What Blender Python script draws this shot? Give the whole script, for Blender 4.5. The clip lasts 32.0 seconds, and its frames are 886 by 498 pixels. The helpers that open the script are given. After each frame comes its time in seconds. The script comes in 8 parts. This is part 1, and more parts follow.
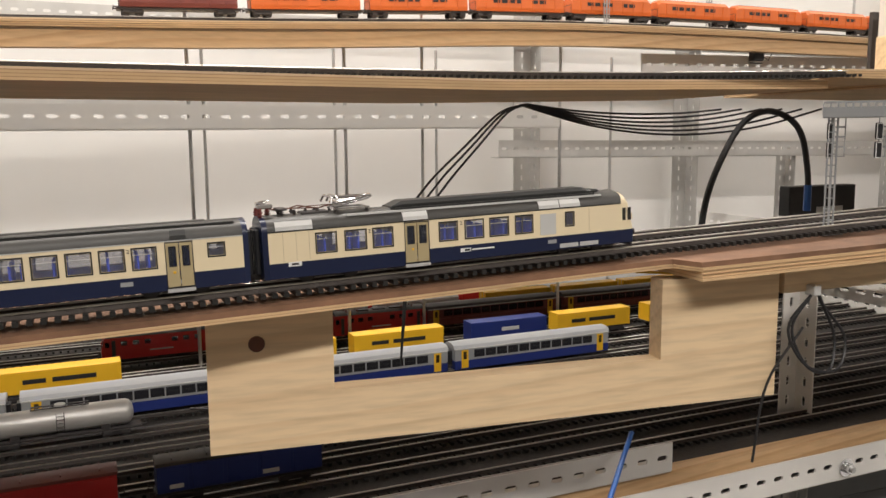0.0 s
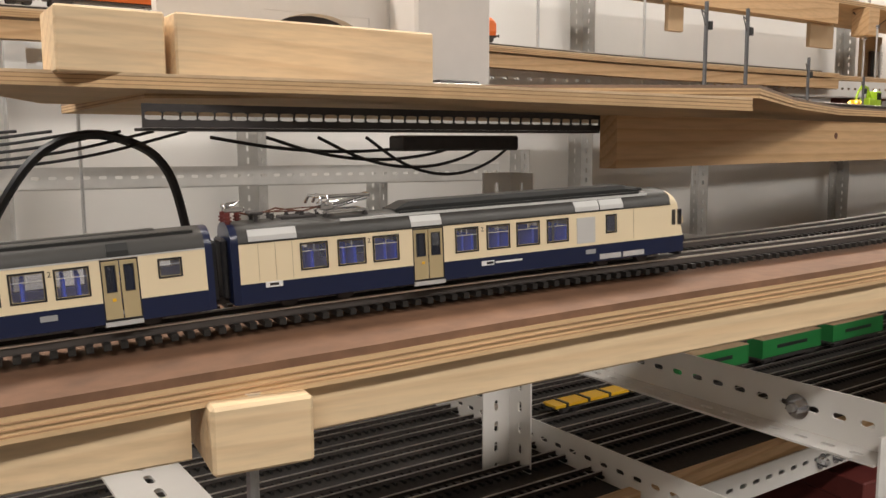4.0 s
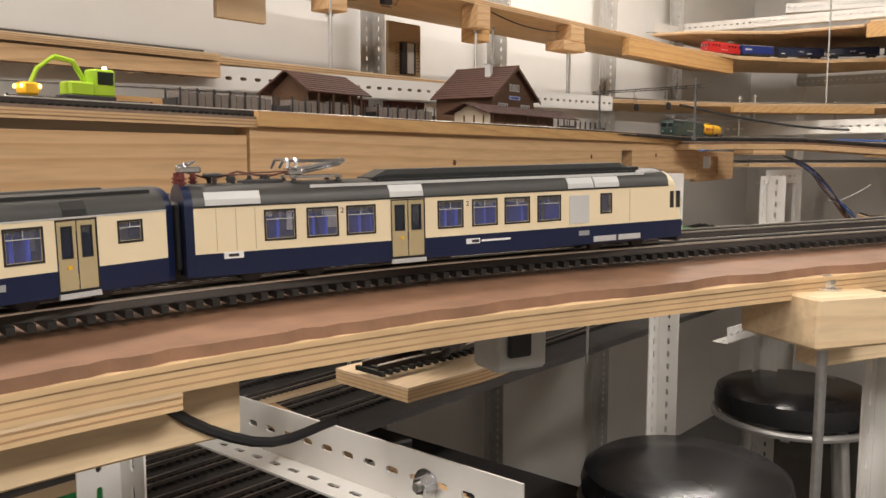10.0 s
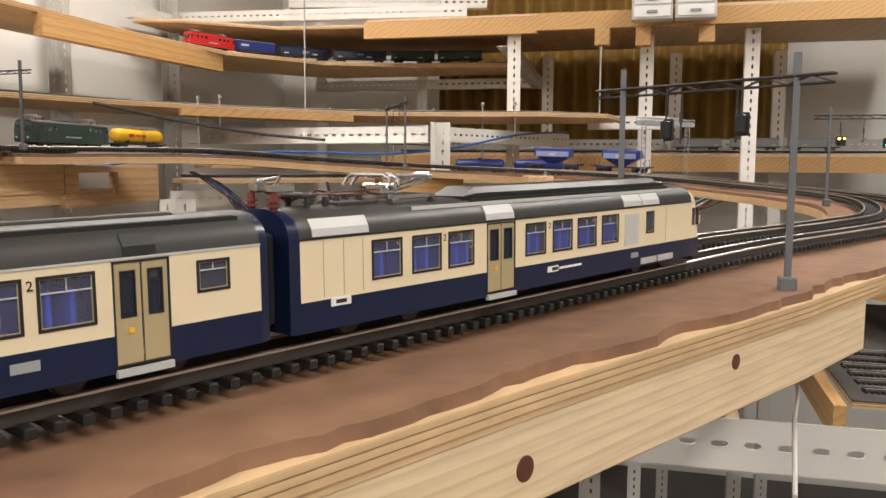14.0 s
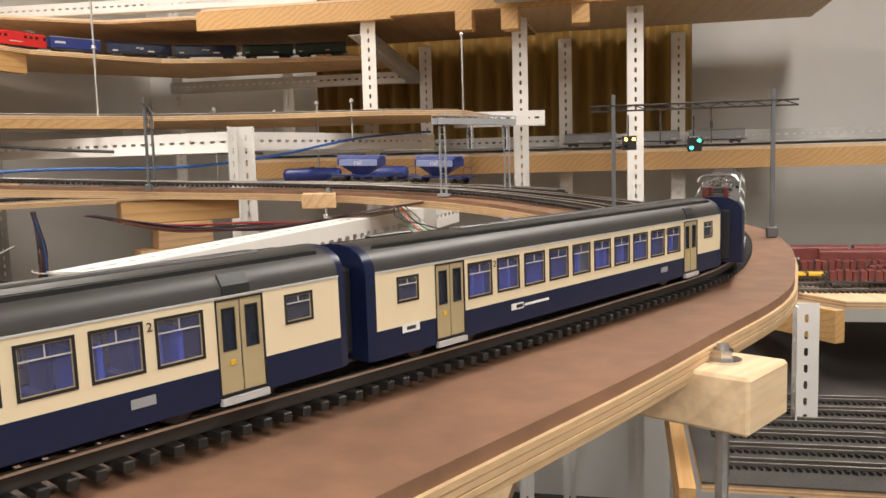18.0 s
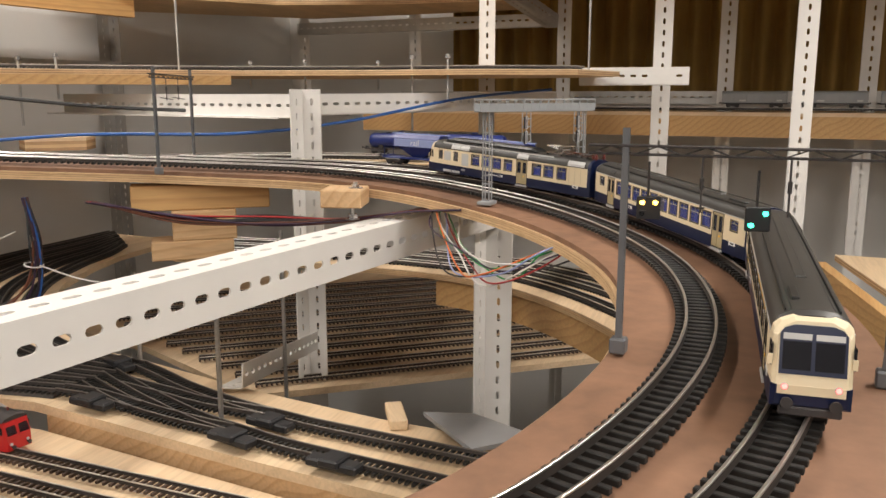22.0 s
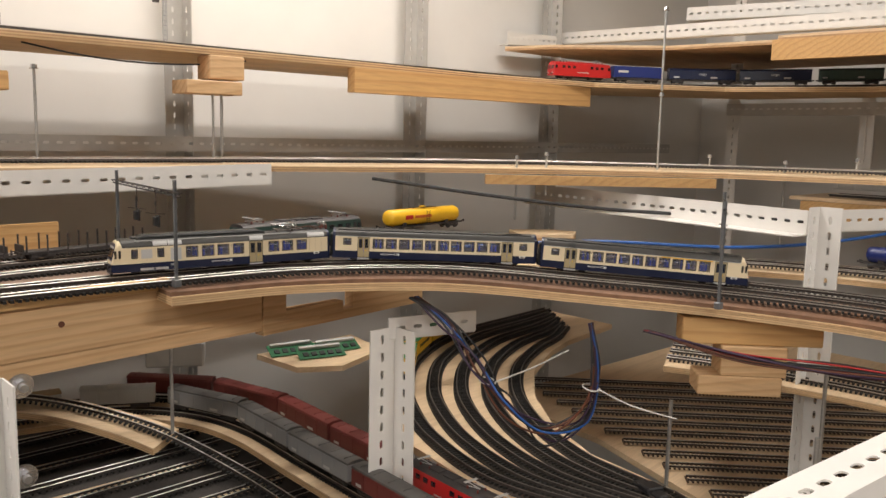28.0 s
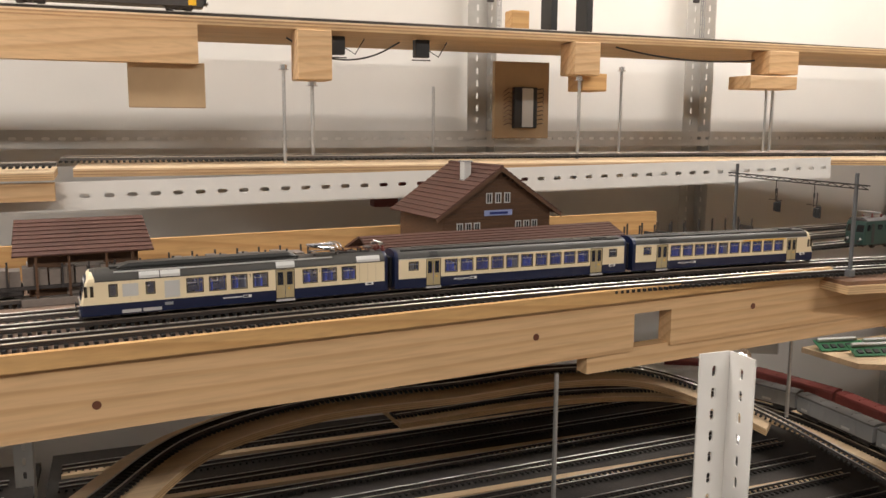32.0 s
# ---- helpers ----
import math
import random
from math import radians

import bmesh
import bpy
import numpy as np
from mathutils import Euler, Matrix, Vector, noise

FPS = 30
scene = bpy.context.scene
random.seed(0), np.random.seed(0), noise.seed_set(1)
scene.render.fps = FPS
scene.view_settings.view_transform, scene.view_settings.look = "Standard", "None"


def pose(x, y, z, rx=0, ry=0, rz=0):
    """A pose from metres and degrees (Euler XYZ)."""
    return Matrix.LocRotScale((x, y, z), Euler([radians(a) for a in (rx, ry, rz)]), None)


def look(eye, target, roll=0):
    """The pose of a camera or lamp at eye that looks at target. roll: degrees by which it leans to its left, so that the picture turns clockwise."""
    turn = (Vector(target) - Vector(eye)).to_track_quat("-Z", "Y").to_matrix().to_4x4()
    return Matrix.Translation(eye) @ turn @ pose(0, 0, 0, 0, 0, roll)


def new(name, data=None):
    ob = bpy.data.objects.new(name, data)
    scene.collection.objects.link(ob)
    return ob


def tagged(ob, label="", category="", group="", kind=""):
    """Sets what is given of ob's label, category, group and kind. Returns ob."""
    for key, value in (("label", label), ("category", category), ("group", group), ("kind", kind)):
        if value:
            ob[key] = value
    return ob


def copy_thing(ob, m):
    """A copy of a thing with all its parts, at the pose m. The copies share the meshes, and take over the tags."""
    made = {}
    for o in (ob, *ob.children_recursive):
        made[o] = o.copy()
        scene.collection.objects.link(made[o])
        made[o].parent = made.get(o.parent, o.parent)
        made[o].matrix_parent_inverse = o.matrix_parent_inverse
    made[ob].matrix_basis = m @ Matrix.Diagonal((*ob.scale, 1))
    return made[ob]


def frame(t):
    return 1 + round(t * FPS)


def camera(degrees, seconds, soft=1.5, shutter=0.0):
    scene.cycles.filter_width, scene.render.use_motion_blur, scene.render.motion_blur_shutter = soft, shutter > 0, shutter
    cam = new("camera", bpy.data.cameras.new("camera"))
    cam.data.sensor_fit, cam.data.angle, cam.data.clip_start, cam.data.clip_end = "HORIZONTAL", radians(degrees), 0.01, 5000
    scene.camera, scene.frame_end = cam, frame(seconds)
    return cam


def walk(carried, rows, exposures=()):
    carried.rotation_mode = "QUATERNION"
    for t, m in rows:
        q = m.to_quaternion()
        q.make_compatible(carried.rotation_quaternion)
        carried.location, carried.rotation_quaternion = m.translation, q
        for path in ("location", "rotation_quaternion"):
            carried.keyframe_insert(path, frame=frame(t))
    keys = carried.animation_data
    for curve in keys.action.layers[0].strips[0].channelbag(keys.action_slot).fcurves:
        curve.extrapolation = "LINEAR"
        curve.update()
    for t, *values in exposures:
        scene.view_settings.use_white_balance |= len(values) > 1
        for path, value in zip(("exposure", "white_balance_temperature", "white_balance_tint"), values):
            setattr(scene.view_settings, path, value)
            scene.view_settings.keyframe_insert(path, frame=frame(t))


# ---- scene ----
cam = camera(56.0, 32.0)
PATH = [
    (0, (-0.995, -0.051, 1.267), (-0.186, 1.759, 1.002), -0.40),
    (0.5, (-0.91, -0.026, 1.261), (-0.085, 1.777, 1.003), -0.90),
    (1, (-0.831, -0.009, 1.251), (0.024, 1.782, 0.998), -0.40),
    (1.5, (-0.742, 0.018, 1.258), (0.158, 1.787, 1.012), 0.10),
    (2, (-0.653, 0.038, 1.269), (0.361, 1.743, 1.018), 0.80),
    (2.5, (-0.572, 0.039, 1.282), (0.506, 1.704, 1.028), 0.90),
    (3, (-0.469, 0.024, 1.289), (0.615, 1.688, 1.053), -0.10),
    (3.5, (-0.345, 0.021, 1.291), (0.76, 1.671, 1.049), -0.60),
    (4, (-0.217, 0.022, 1.29), (0.898, 1.664, 1.044), -0.30),
    (4.5, (-0.106, 0.006, 1.286), (1.013, 1.646, 1.045), 0.10),
    (6.5, (0.281, 0.049, 1.281), (1.479, 1.637, 1.071), -0.70),
    (7, (0.369, 0.059, 1.286), (1.617, 1.608, 1.075), -0.70),
    (7.5, (0.466, 0.067, 1.283), (1.738, 1.595, 1.073), -0.50),
    (8, (0.568, 0.072, 1.283), (1.858, 1.584, 1.062), -0.50),
    (8.5, (0.665, 0.065, 1.28), (1.989, 1.546, 1.051), -0.30),
    (9, (0.743, 0.06, 1.276), (2.142, 1.469, 1.038), -0.20),
    (9.5, (0.832, 0.073, 1.279), (2.303, 1.407, 1.051), 0.00),
    (10, (0.923, 0.045, 1.299), (2.436, 1.335, 1.078), 0.10),
    (10.5, (1.028, 0.036, 1.306), (2.588, 1.269, 1.092), -0.00),
    (11, (1.118, 0.026, 1.308), (2.743, 1.171, 1.092), 0.30),
    (11.5, (1.192, 0.018, 1.311), (2.903, 1.03, 1.095), 0.70),
    (12, (1.276, 0.001, 1.308), (3.045, 0.909, 1.092), 0.80),
    (12.5, (1.368, -0.019, 1.308), (3.185, 0.79, 1.096), 0.70),
    (13, (1.451, -0.057, 1.31), (3.322, 0.621, 1.11), 0.90),
    (13.5, (1.529, -0.081, 1.319), (3.437, 0.488, 1.122), 0.70),
    (14, (1.601, -0.106, 1.319), (3.522, 0.411, 1.116), 0.40),
    (14.5, (1.669, -0.129, 1.32), (3.601, 0.342, 1.11), -0.20),
    (15, (1.714, -0.154, 1.317), (3.658, 0.261, 1.098), -0.70),
    (15.5, (1.758, -0.179, 1.32), (3.712, 0.189, 1.104), -1.10),
    (17.5, (1.98, -0.2859, 1.346), (3.9165, 0.1588, 1.1173), -2.13),
    (18, (2.014, -0.3155, 1.3397), (3.955, 0.1191, 1.1311), -1.53),
    (18.5, (2.061, -0.3359, 1.344), (3.9989, 0.1157, 1.1388), -2.06),
    (19, (2.123, -0.3545, 1.3494), (4.0451, 0.1497, 1.1209), -1.92),
    (19.5, (2.174, -0.36, 1.3568), (4.0752, 0.2067, 1.1), -1.12),
    (20, (2.226, -0.3687, 1.369), (4.0996, 0.2708, 1.0817), -0.74),
    (20.5, (2.268, -0.3766, 1.3786), (4.1099, 0.3316, 1.0558), -0.32),
    (21, (2.296, -0.3898, 1.4002), (4.1087, 0.3795, 1.0497), 0.10),
    (21.5, (2.314, -0.3957, 1.4127), (4.1051, 0.4162, 1.0499), 0.06),
    (22, (2.32, -0.4041, 1.4116), (4.1006, 0.4293, 1.0438), -0.02),
    (22.5, (2.328, -0.3958, 1.4177), (4.1014, 0.4528, 1.0521), 0.54),
    (23, (2.332, -0.3901, 1.4297), (4.0999, 0.478, 1.0809), 1.04),
    (23.5, (2.338, -0.3793, 1.4322), (4.0967, 0.51, 1.0908), 1.43),
    (24, (2.333, -0.3548, 1.4447), (4.071, 0.5784, 1.1129), 1.60),
    (24.5, (2.324, -0.319, 1.4547), (4.0294, 0.6791, 1.146), 1.93),
    (26.5, (2.273, -0.229, 1.486), (3.8, 1.029, 1.191), 1.50),
    (27, (2.239, -0.188, 1.499), (3.7, 1.147, 1.209), 1.20),
    (27.5, (2.21, -0.162, 1.508), (3.618, 1.229, 1.225), 1.10),
    (28, (2.174, -0.139, 1.52), (3.522, 1.314, 1.249), 1.30),
    (28.5, (2.13, -0.107, 1.522), (3.41, 1.407, 1.261), 1.90),
    (29, (2.077, -0.066, 1.52), (3.29, 1.503, 1.262), 2.10),
    (29.5, (2.021, -0.037, 1.52), (3.169, 1.579, 1.255), 2.20),
    (30, (1.966, -0.024, 1.522), (3.045, 1.638, 1.255), 2.00),
    (30.5, (1.906, -0.008, 1.525), (2.914, 1.699, 1.257), 1.80),
    (31, (1.864, 0.017, 1.522), (2.786, 1.77, 1.249), 1.30),
    (31.5, (1.823, 0.024, 1.518), (2.651, 1.822, 1.232), 0.70),
    (32, (1.777, 0.029, 1.516), (2.49, 1.874, 1.221), 0.30),
]
walk(cam, [(t, look(eye, target, roll)) for t, eye, target, roll in PATH],
     [(0, 0.08), (2, 0.2), (4, 0.0), (7, 0.12), (9, 0.26), (11, 0.16), (14, 0.26), (18, 0.38), (20, 0.34), (22, 0.16), (24, 0.12), (27, 0.04), (28, 0.02), (30, 0.2), (32, 0.2)])

# ---- light and world ----
world = bpy.data.worlds.new("room_world")
world.use_nodes = True
world.node_tree.nodes["Background"].inputs[0].default_value = (0.9, 0.85, 0.8, 1)
world.node_tree.nodes["Background"].inputs[1].default_value = 0.008
scene.world = world


def ceiling_lamp_light(x, y, z, sx, sy, power):
    d = bpy.data.lights.new("tube_light", "AREA")
    d.shape, d.size, d.size_y, d.energy, d.color = "RECTANGLE", sx, sy, power, (1.0, 0.94, 0.878)
    o = new("tube_light", d)
    o.matrix_basis = pose(x, y, z)
    return o


LAMPS = [(-1.2, -1.0, 34), (0.9, -1.0, 26), (3.1, -1.0, 25), (-0.9, 0.98, 24), (1.0, 0.98, 14), (3.2, 0.98, 17)]
for lx, ly, lp in LAMPS:
    ceiling_lamp_light(lx, ly, 2.52, 1.25, 0.16, lp)


# ---- materials ----
def mat(name, col, rough=0.6, metal=0.0, var=0.12, scale=40.0, bump=0.0, stretch=(1, 1, 1), spec=0.5, emit=0.0, fine=True):
    """A procedural material: two scales of noise vary colour and gloss, with a little relief."""
    m = bpy.data.materials.new(name)
    m.use_nodes = True
    nt = m.node_tree
    b = nt.nodes["Principled BSDF"]
    b.inputs["Metallic"].default_value = metal
    b.inputs["Specular IOR Level"].default_value = spec
    tc = nt.nodes.new("ShaderNodeTexCoord")
    mp = nt.nodes.new("ShaderNodeMapping")
    mp.inputs["Scale"].default_value = stretch
    nt.links.new(tc.outputs["Object"], mp.inputs["Vector"])
    n1 = nt.nodes.new("ShaderNodeTexNoise")
    n1.inputs["Scale"].default_value = scale
    n1.inputs["Detail"].default_value = 5
    n2 = nt.nodes.new("ShaderNodeTexNoise")
    n2.inputs["Scale"].default_value = scale * 0.13
    n2.inputs["Detail"].default_value = 2
    for n in (n1, n2):
        nt.links.new(mp.outputs["Vector"], n.inputs["Vector"])
    mix = nt.nodes.new("ShaderNodeMath")
    mix.operation = "ADD"
    nt.links.new(n1.outputs["Fac"], mix.inputs[0])
    nt.links.new(n2.outputs["Fac"], mix.inputs[1])
    rnd = nt.nodes.new("ShaderNodeObjectInfo")
    add = nt.nodes.new("ShaderNodeMath")
    add.operation = "MULTIPLY_ADD"
    nt.links.new(rnd.outputs["Random"], add.inputs[0])
    add.inputs[1].default_value = 0.25
    nt.links.new(mix.outputs[0], add.inputs[2])
    ramp = nt.nodes.new("ShaderNodeMapRange")
    ramp.inputs["From Min"].default_value = 0.65
    ramp.inputs["From Max"].default_value = 1.55
    nt.links.new(add.outputs[0], ramp.inputs["Value"])
    cm = nt.nodes.new("ShaderNodeMixRGB")
    lo = [max(0.0, c * (1 - var)) for c in col[:3]]
    hi = [min(1.0, c * (1 + var)) for c in col[:3]]
    cm.inputs[1].default_value = (*lo, 1)
    cm.inputs[2].default_value = (*hi, 1)
    nt.links.new(ramp.outputs["Result"], cm.inputs[0])
    nt.links.new(cm.outputs[0], b.inputs["Base Color"])
    rr = nt.nodes.new("ShaderNodeMapRange")
    rr.inputs["To Min"].default_value = max(0.03, rough - 0.08)
    rr.inputs["To Max"].default_value = min(1.0, rough + 0.08)
    nt.links.new(n2.outputs["Fac"], rr.inputs["Value"])
    nt.links.new(rr.outputs["Result"], b.inputs["Roughness"])
    if bump:
        bp = nt.nodes.new("ShaderNodeBump")
        bp.inputs["Strength"].default_value = bump
        bp.inputs["Distance"].default_value = 0.001
        nt.links.new(n1.outputs["Fac"], bp.inputs["Height"])
        nt.links.new(bp.outputs["Normal"], b.inputs["Normal"])
    if emit:
        b.inputs["Emission Color"].default_value = (*col[:3], 1)
        b.inputs["Emission Strength"].default_value = emit
    return m


def wood(name, light, dark, turn=0.0, rings=16.0, rough=0.55, along="x"):
    """Sawn softwood: growth lines drawn out along the board, fibres and pores."""
    m = bpy.data.materials.new(name)
    m.use_nodes = True
    nt = m.node_tree
    b = nt.nodes["Principled BSDF"]
    tc = nt.nodes.new("ShaderNodeTexCoord")
    mp = nt.nodes.new("ShaderNodeMapping")
    tn = nt.nodes.new("ShaderNodeMapping")
    tn.inputs["Rotation"].default_value = (0, 0, radians(-turn))
    mp.inputs["Scale"].default_value = {"x": (0.07, 1, 1), "y": (1, 0.07, 1), "z": (1, 1, 0.07)}[along]
    oi = nt.nodes.new("ShaderNodeObjectInfo")
    off = nt.nodes.new("ShaderNodeVectorMath")
    off.operation = "MULTIPLY_ADD"
    nt.links.new(oi.outputs["Random"], off.inputs[0])
    off.inputs[1].default_value = (3.1, 4.7, 5.3)
    nt.links.new(tc.outputs["Object"], off.inputs[2])
    nt.links.new(off.outputs[0], tn.inputs["Vector"])
    nt.links.new(tn.outputs["Vector"], mp.inputs["Vector"])
    ns = nt.nodes.new("ShaderNodeTexNoise")
    ns.inputs["Scale"].default_value = 9
    ns.inputs["Detail"].default_value = 1.5
    nt.links.new(mp.outputs["Vector"], ns.inputs["Vector"])
    lay = nt.nodes.new("ShaderNodeVectorMath")
    lay.operation = "DOT_PRODUCT"
    lay.inputs[1].default_value = {"x": (0, 3.1, 4.4), "y": (3.1, 0, 4.4), "z": (4.4, 3.1, 0)}[along]
    nt.links.new(mp.outputs["Vector"], lay.inputs[0])
    mul = nt.nodes.new("ShaderNodeMath")
    mul.operation = "MULTIPLY_ADD"
    mul.inputs[1].default_value = 0.34
    nt.links.new(ns.outputs["Fac"], mul.inputs[0])
    nt.links.new(lay.outputs["Value"], mul.inputs[2])
    mu2 = nt.nodes.new("ShaderNodeMath")
    mu2.operation = "MULTIPLY"
    mu2.inputs[1].default_value = rings
    nt.links.new(mul.outputs[0], mu2.inputs[0])
    mul = mu2
    fr = nt.nodes.new("ShaderNodeMath")
    fr.operation = "FRACT"
    nt.links.new(mul.outputs[0], fr.inputs[0])
    fib = nt.nodes.new("ShaderNodeTexNoise")
    fib.inputs["Scale"].default_value = 260
    fib.inputs["Detail"].default_value = 3
    nt.links.new(mp.outputs["Vector"], fib.inputs["Vector"])
    ramp = nt.nodes.new("ShaderNodeValToRGB")
    e = ramp.color_ramp.elements
    e[0].position, e[0].color = 0.0, (*light, 1)
    e[1].position, e[1].color = 1.0, (*light, 1)
    for p, k in ((0.55, 0.12), (0.85, 0.55), (0.93, 0.42)):
        n = e.new(p)
        n.color = (*[a * (1 - k) + c * k for a, c in zip(light, dark)], 1)
    nt.links.new(fr.outputs[0], ramp.inputs[0])
    cm = nt.nodes.new("ShaderNodeMixRGB")
    cm.blend_type = "MULTIPLY"
    cm.inputs[0].default_value = 0.35
    nt.links.new(ramp.outputs[0], cm.inputs[1])
    fr2 = nt.nodes.new("ShaderNodeMapRange")
    fr2.inputs["From Min"].default_value, fr2.inputs["From Max"].default_value = 0.3, 0.6
    fr2.inputs["To Min"].default_value = 0.6
    nt.links.new(fib.outputs["Fac"], fr2.inputs["Value"])
    nt.links.new(fr2.outputs["Result"], cm.inputs[2])
    nt.links.new(cm.outputs[0], b.inputs["Base Color"])
    b.inputs["Roughness"].default_value = rough
    bp = nt.nodes.new("ShaderNodeBump")
    bp.inputs["Strength"].default_value = 0.25
    bp.inputs["Distance"].default_value = 0.0006
    nt.links.new(fib.outputs["Fac"], bp.inputs["Height"])
    nt.links.new(bp.outputs["Normal"], b.inputs["Normal"])
    return m


def glass(name, tint, rough=0.06, alpha=0.45):
    m = bpy.data.materials.new(name)
    m.use_nodes = True
    b = m.node_tree.nodes["Principled BSDF"]
    b.inputs["Base Color"].default_value = (*tint, 1)
    b.inputs["Roughness"].default_value = rough
    b.inputs["Alpha"].default_value = alpha
    return m


PINE, PINE_D = (0.66, 0.44, 0.24), (0.47, 0.26, 0.11)
M_PINE = wood("pine", PINE, PINE_D, 6)
M_PINE_FR = wood("pine_front", (0.82, 0.63, 0.40), (0.68, 0.47, 0.27), -4, 15)
M_PINE_FR2 = wood("pine_curve", (0.84, 0.66, 0.43), (0.66, 0.46, 0.26), -27, 44)
M_PINE_UP = wood("pine_shelf", (0.62, 0.38, 0.16), (0.45, 0.23, 0.08), 0, 14)
M_PINE_V = wood("pine_upright_grain", PINE, PINE_D, 0, 12, along="z")
M_PINE_Y = wood("pine_cross_grain", PINE, PINE_D, 0, 12, along="y")
M_PLYTOP = wood("plywood_face", (0.74, 0.56, 0.36), (0.64, 0.46, 0.28), 6, 6)
M_PLY_A = mat("ply_light_layer", (0.62, 0.43, 0.24), 0.75, var=0.2, scale=120, bump=0.2, stretch=(0.2, 1, 1))
M_PLY_B = mat("ply_dark_layer", (0.42, 0.26, 0.14), 0.8, var=0.35, scale=160, bump=0.3, stretch=(0.2, 1, 1))
M_HARD = mat("brown_hardboard", (0.215, 0.115, 0.068), 0.6, var=0.4, scale=60, bump=0.25)
M_STEEL = mat("galvanised_steel", (0.56, 0.55, 0.53), 0.45, 0.55, var=0.16, scale=30, bump=0.05)
M_STEELW = mat("pale_coated_steel", (0.78, 0.76, 0.73), 0.5, 0.0, var=0.06, scale=20, bump=0.03)
M_ROD = mat("zinc_rod", (0.55, 0.55, 0.55), 0.35, 0.9, var=0.2, scale=300, bump=0.3)
M_BOLT = mat("zinc_bolt", (0.72, 0.72, 0.74), 0.22, 1.0, var=0.1, scale=80)
M_RAIL = mat("nickel_rail", (0.66, 0.63, 0.59), 0.36, 1.0, var=0.15, scale=60)
M_RAILK = mat("dark_rail", (0.22, 0.20, 0.18), 0.5, 0.8, var=0.2, scale=60)
M_RAILD = mat("rail_web", (0.06, 0.05, 0.045), 0.5, 0.5, var=0.2, scale=60)
M_SLEEP = mat("black_sleeper", (0.012, 0.011, 0.010), 0.55, var=0.3, scale=150, bump=0.2)
M_SLEEPB = mat("brown_sleeper", (0.075, 0.045, 0.03), 0.65, var=0.3, scale=150, bump=0.2)
M_BED = mat("dark_track_bed", (0.055, 0.049, 0.045), 0.85, var=0.35, scale=260, bump=0.5)
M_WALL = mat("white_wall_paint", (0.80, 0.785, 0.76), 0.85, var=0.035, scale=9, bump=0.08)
# for the unseen closing walls: kept dark so less fill light bounces back
M_WALLD = mat("dimmed_closing_wall", (0.30, 0.28, 0.25), 0.85, var=0.05, scale=9, bump=0.08)
# mid grey, darker than the white walls
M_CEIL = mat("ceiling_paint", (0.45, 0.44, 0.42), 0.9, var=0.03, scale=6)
M_FLOOR = mat("grey_screed", (0.09, 0.085, 0.08), 0.75, var=0.2, scale=12, bump=0.1)
M_BLACK = mat("black_plastic", (0.018, 0.018, 0.02), 0.45, var=0.2, scale=80)
M_DARK = mat("dark_metal", (0.05, 0.045, 0.045), 0.5, 0.2, var=0.25, scale=120)
M_CREAM = mat("cream_paint", (0.80, 0.68, 0.47), 0.38, var=0.03, scale=60)
M_NAVY = mat("navy_paint", (0.007, 0.013, 0.046), 0.3, var=0.1, scale=60)
M_ROOF = mat("grey_roof_paint", (0.038, 0.036, 0.033), 0.46, var=0.12, scale=90)
M_ROOFD = mat("dark_roof_cover", (0.018, 0.019, 0.019), 0.42, var=0.12, scale=90)
M_SILV = mat("silver_grille", (0.50, 0.50, 0.50), 0.4, 0.1, var=0.08, scale=200)
M_DOOR = mat("beige_door_paint", (0.43, 0.35, 0.20), 0.4, var=0.05, scale=60)
M_SEAT = mat("blue_seat_plastic", (0.045, 0.10, 0.80), 0.5, var=0.2, scale=80)
M_INT = mat("grey_interior", (0.32, 0.33, 0.38), 0.6, var=0.1, scale=60)
M_GLASS = glass("coach_glass", (0.25, 0.26, 0.36), 0.05, 0.16)
M_GLASSM = glass("door_glass", (0.03, 0.035, 0.05), 0.05, 0.62)
M_GLASSD = glass("dark_glass", (0.02, 0.02, 0.025), 0.05, 0.85)
M_WHITE = mat("white_print", (0.8, 0.8, 0.8), 0.5, var=0.02)
M_YEL = mat("yellow_paint", (0.80, 0.46, 0.02), 0.4, var=0.06)
M_ORANGE = mat("orange_paint", (0.62, 0.14, 0.025), 0.45, var=0.08)
M_RED = mat("red_paint", (0.50, 0.02, 0.02), 0.4, var=0.08)
M_BROWN = mat("oxide_red_paint", (0.16, 0.035, 0.03), 0.5, var=0.15)
M_GREEN = mat("green_paint", (0.02, 0.20, 0.05), 0.45, var=0.08)
M_DKGREEN = mat("dark_green_paint", (0.025, 0.06, 0.05), 0.4, var=0.1)
M_BLUE = mat("blue_paint", (0.015, 0.03, 0.17), 0.4, var=0.08)
M_LBLUE = mat("pale_blue_paint", (0.30, 0.36, 0.62), 0.5, var=0.08)
M_MAST = mat("dark_grey_mast_paint", (0.15, 0.155, 0.165), 0.45, 0.2, var=0.12)
M_GREY = mat("grey_paint", (0.30, 0.31, 0.32), 0.45, var=0.08)
M_LGREY = mat("light_grey_paint", (0.55, 0.55, 0.54), 0.5, var=0.06)
M_TAN = mat("tan_card", (0.42, 0.30, 0.18), 0.7, var=0.08)
M_LIME = mat("lime_paint", (0.40, 0.62, 0.03), 0.4, var=0.05)
M_PCB = mat("green_circuit_board", (0.02, 0.13, 0.05), 0.4, var=0.3, scale=200)
M_TILE = mat("brown_roof_tiles", (0.085, 0.038, 0.028), 0.65, var=0.3, scale=140, bump=0.3)
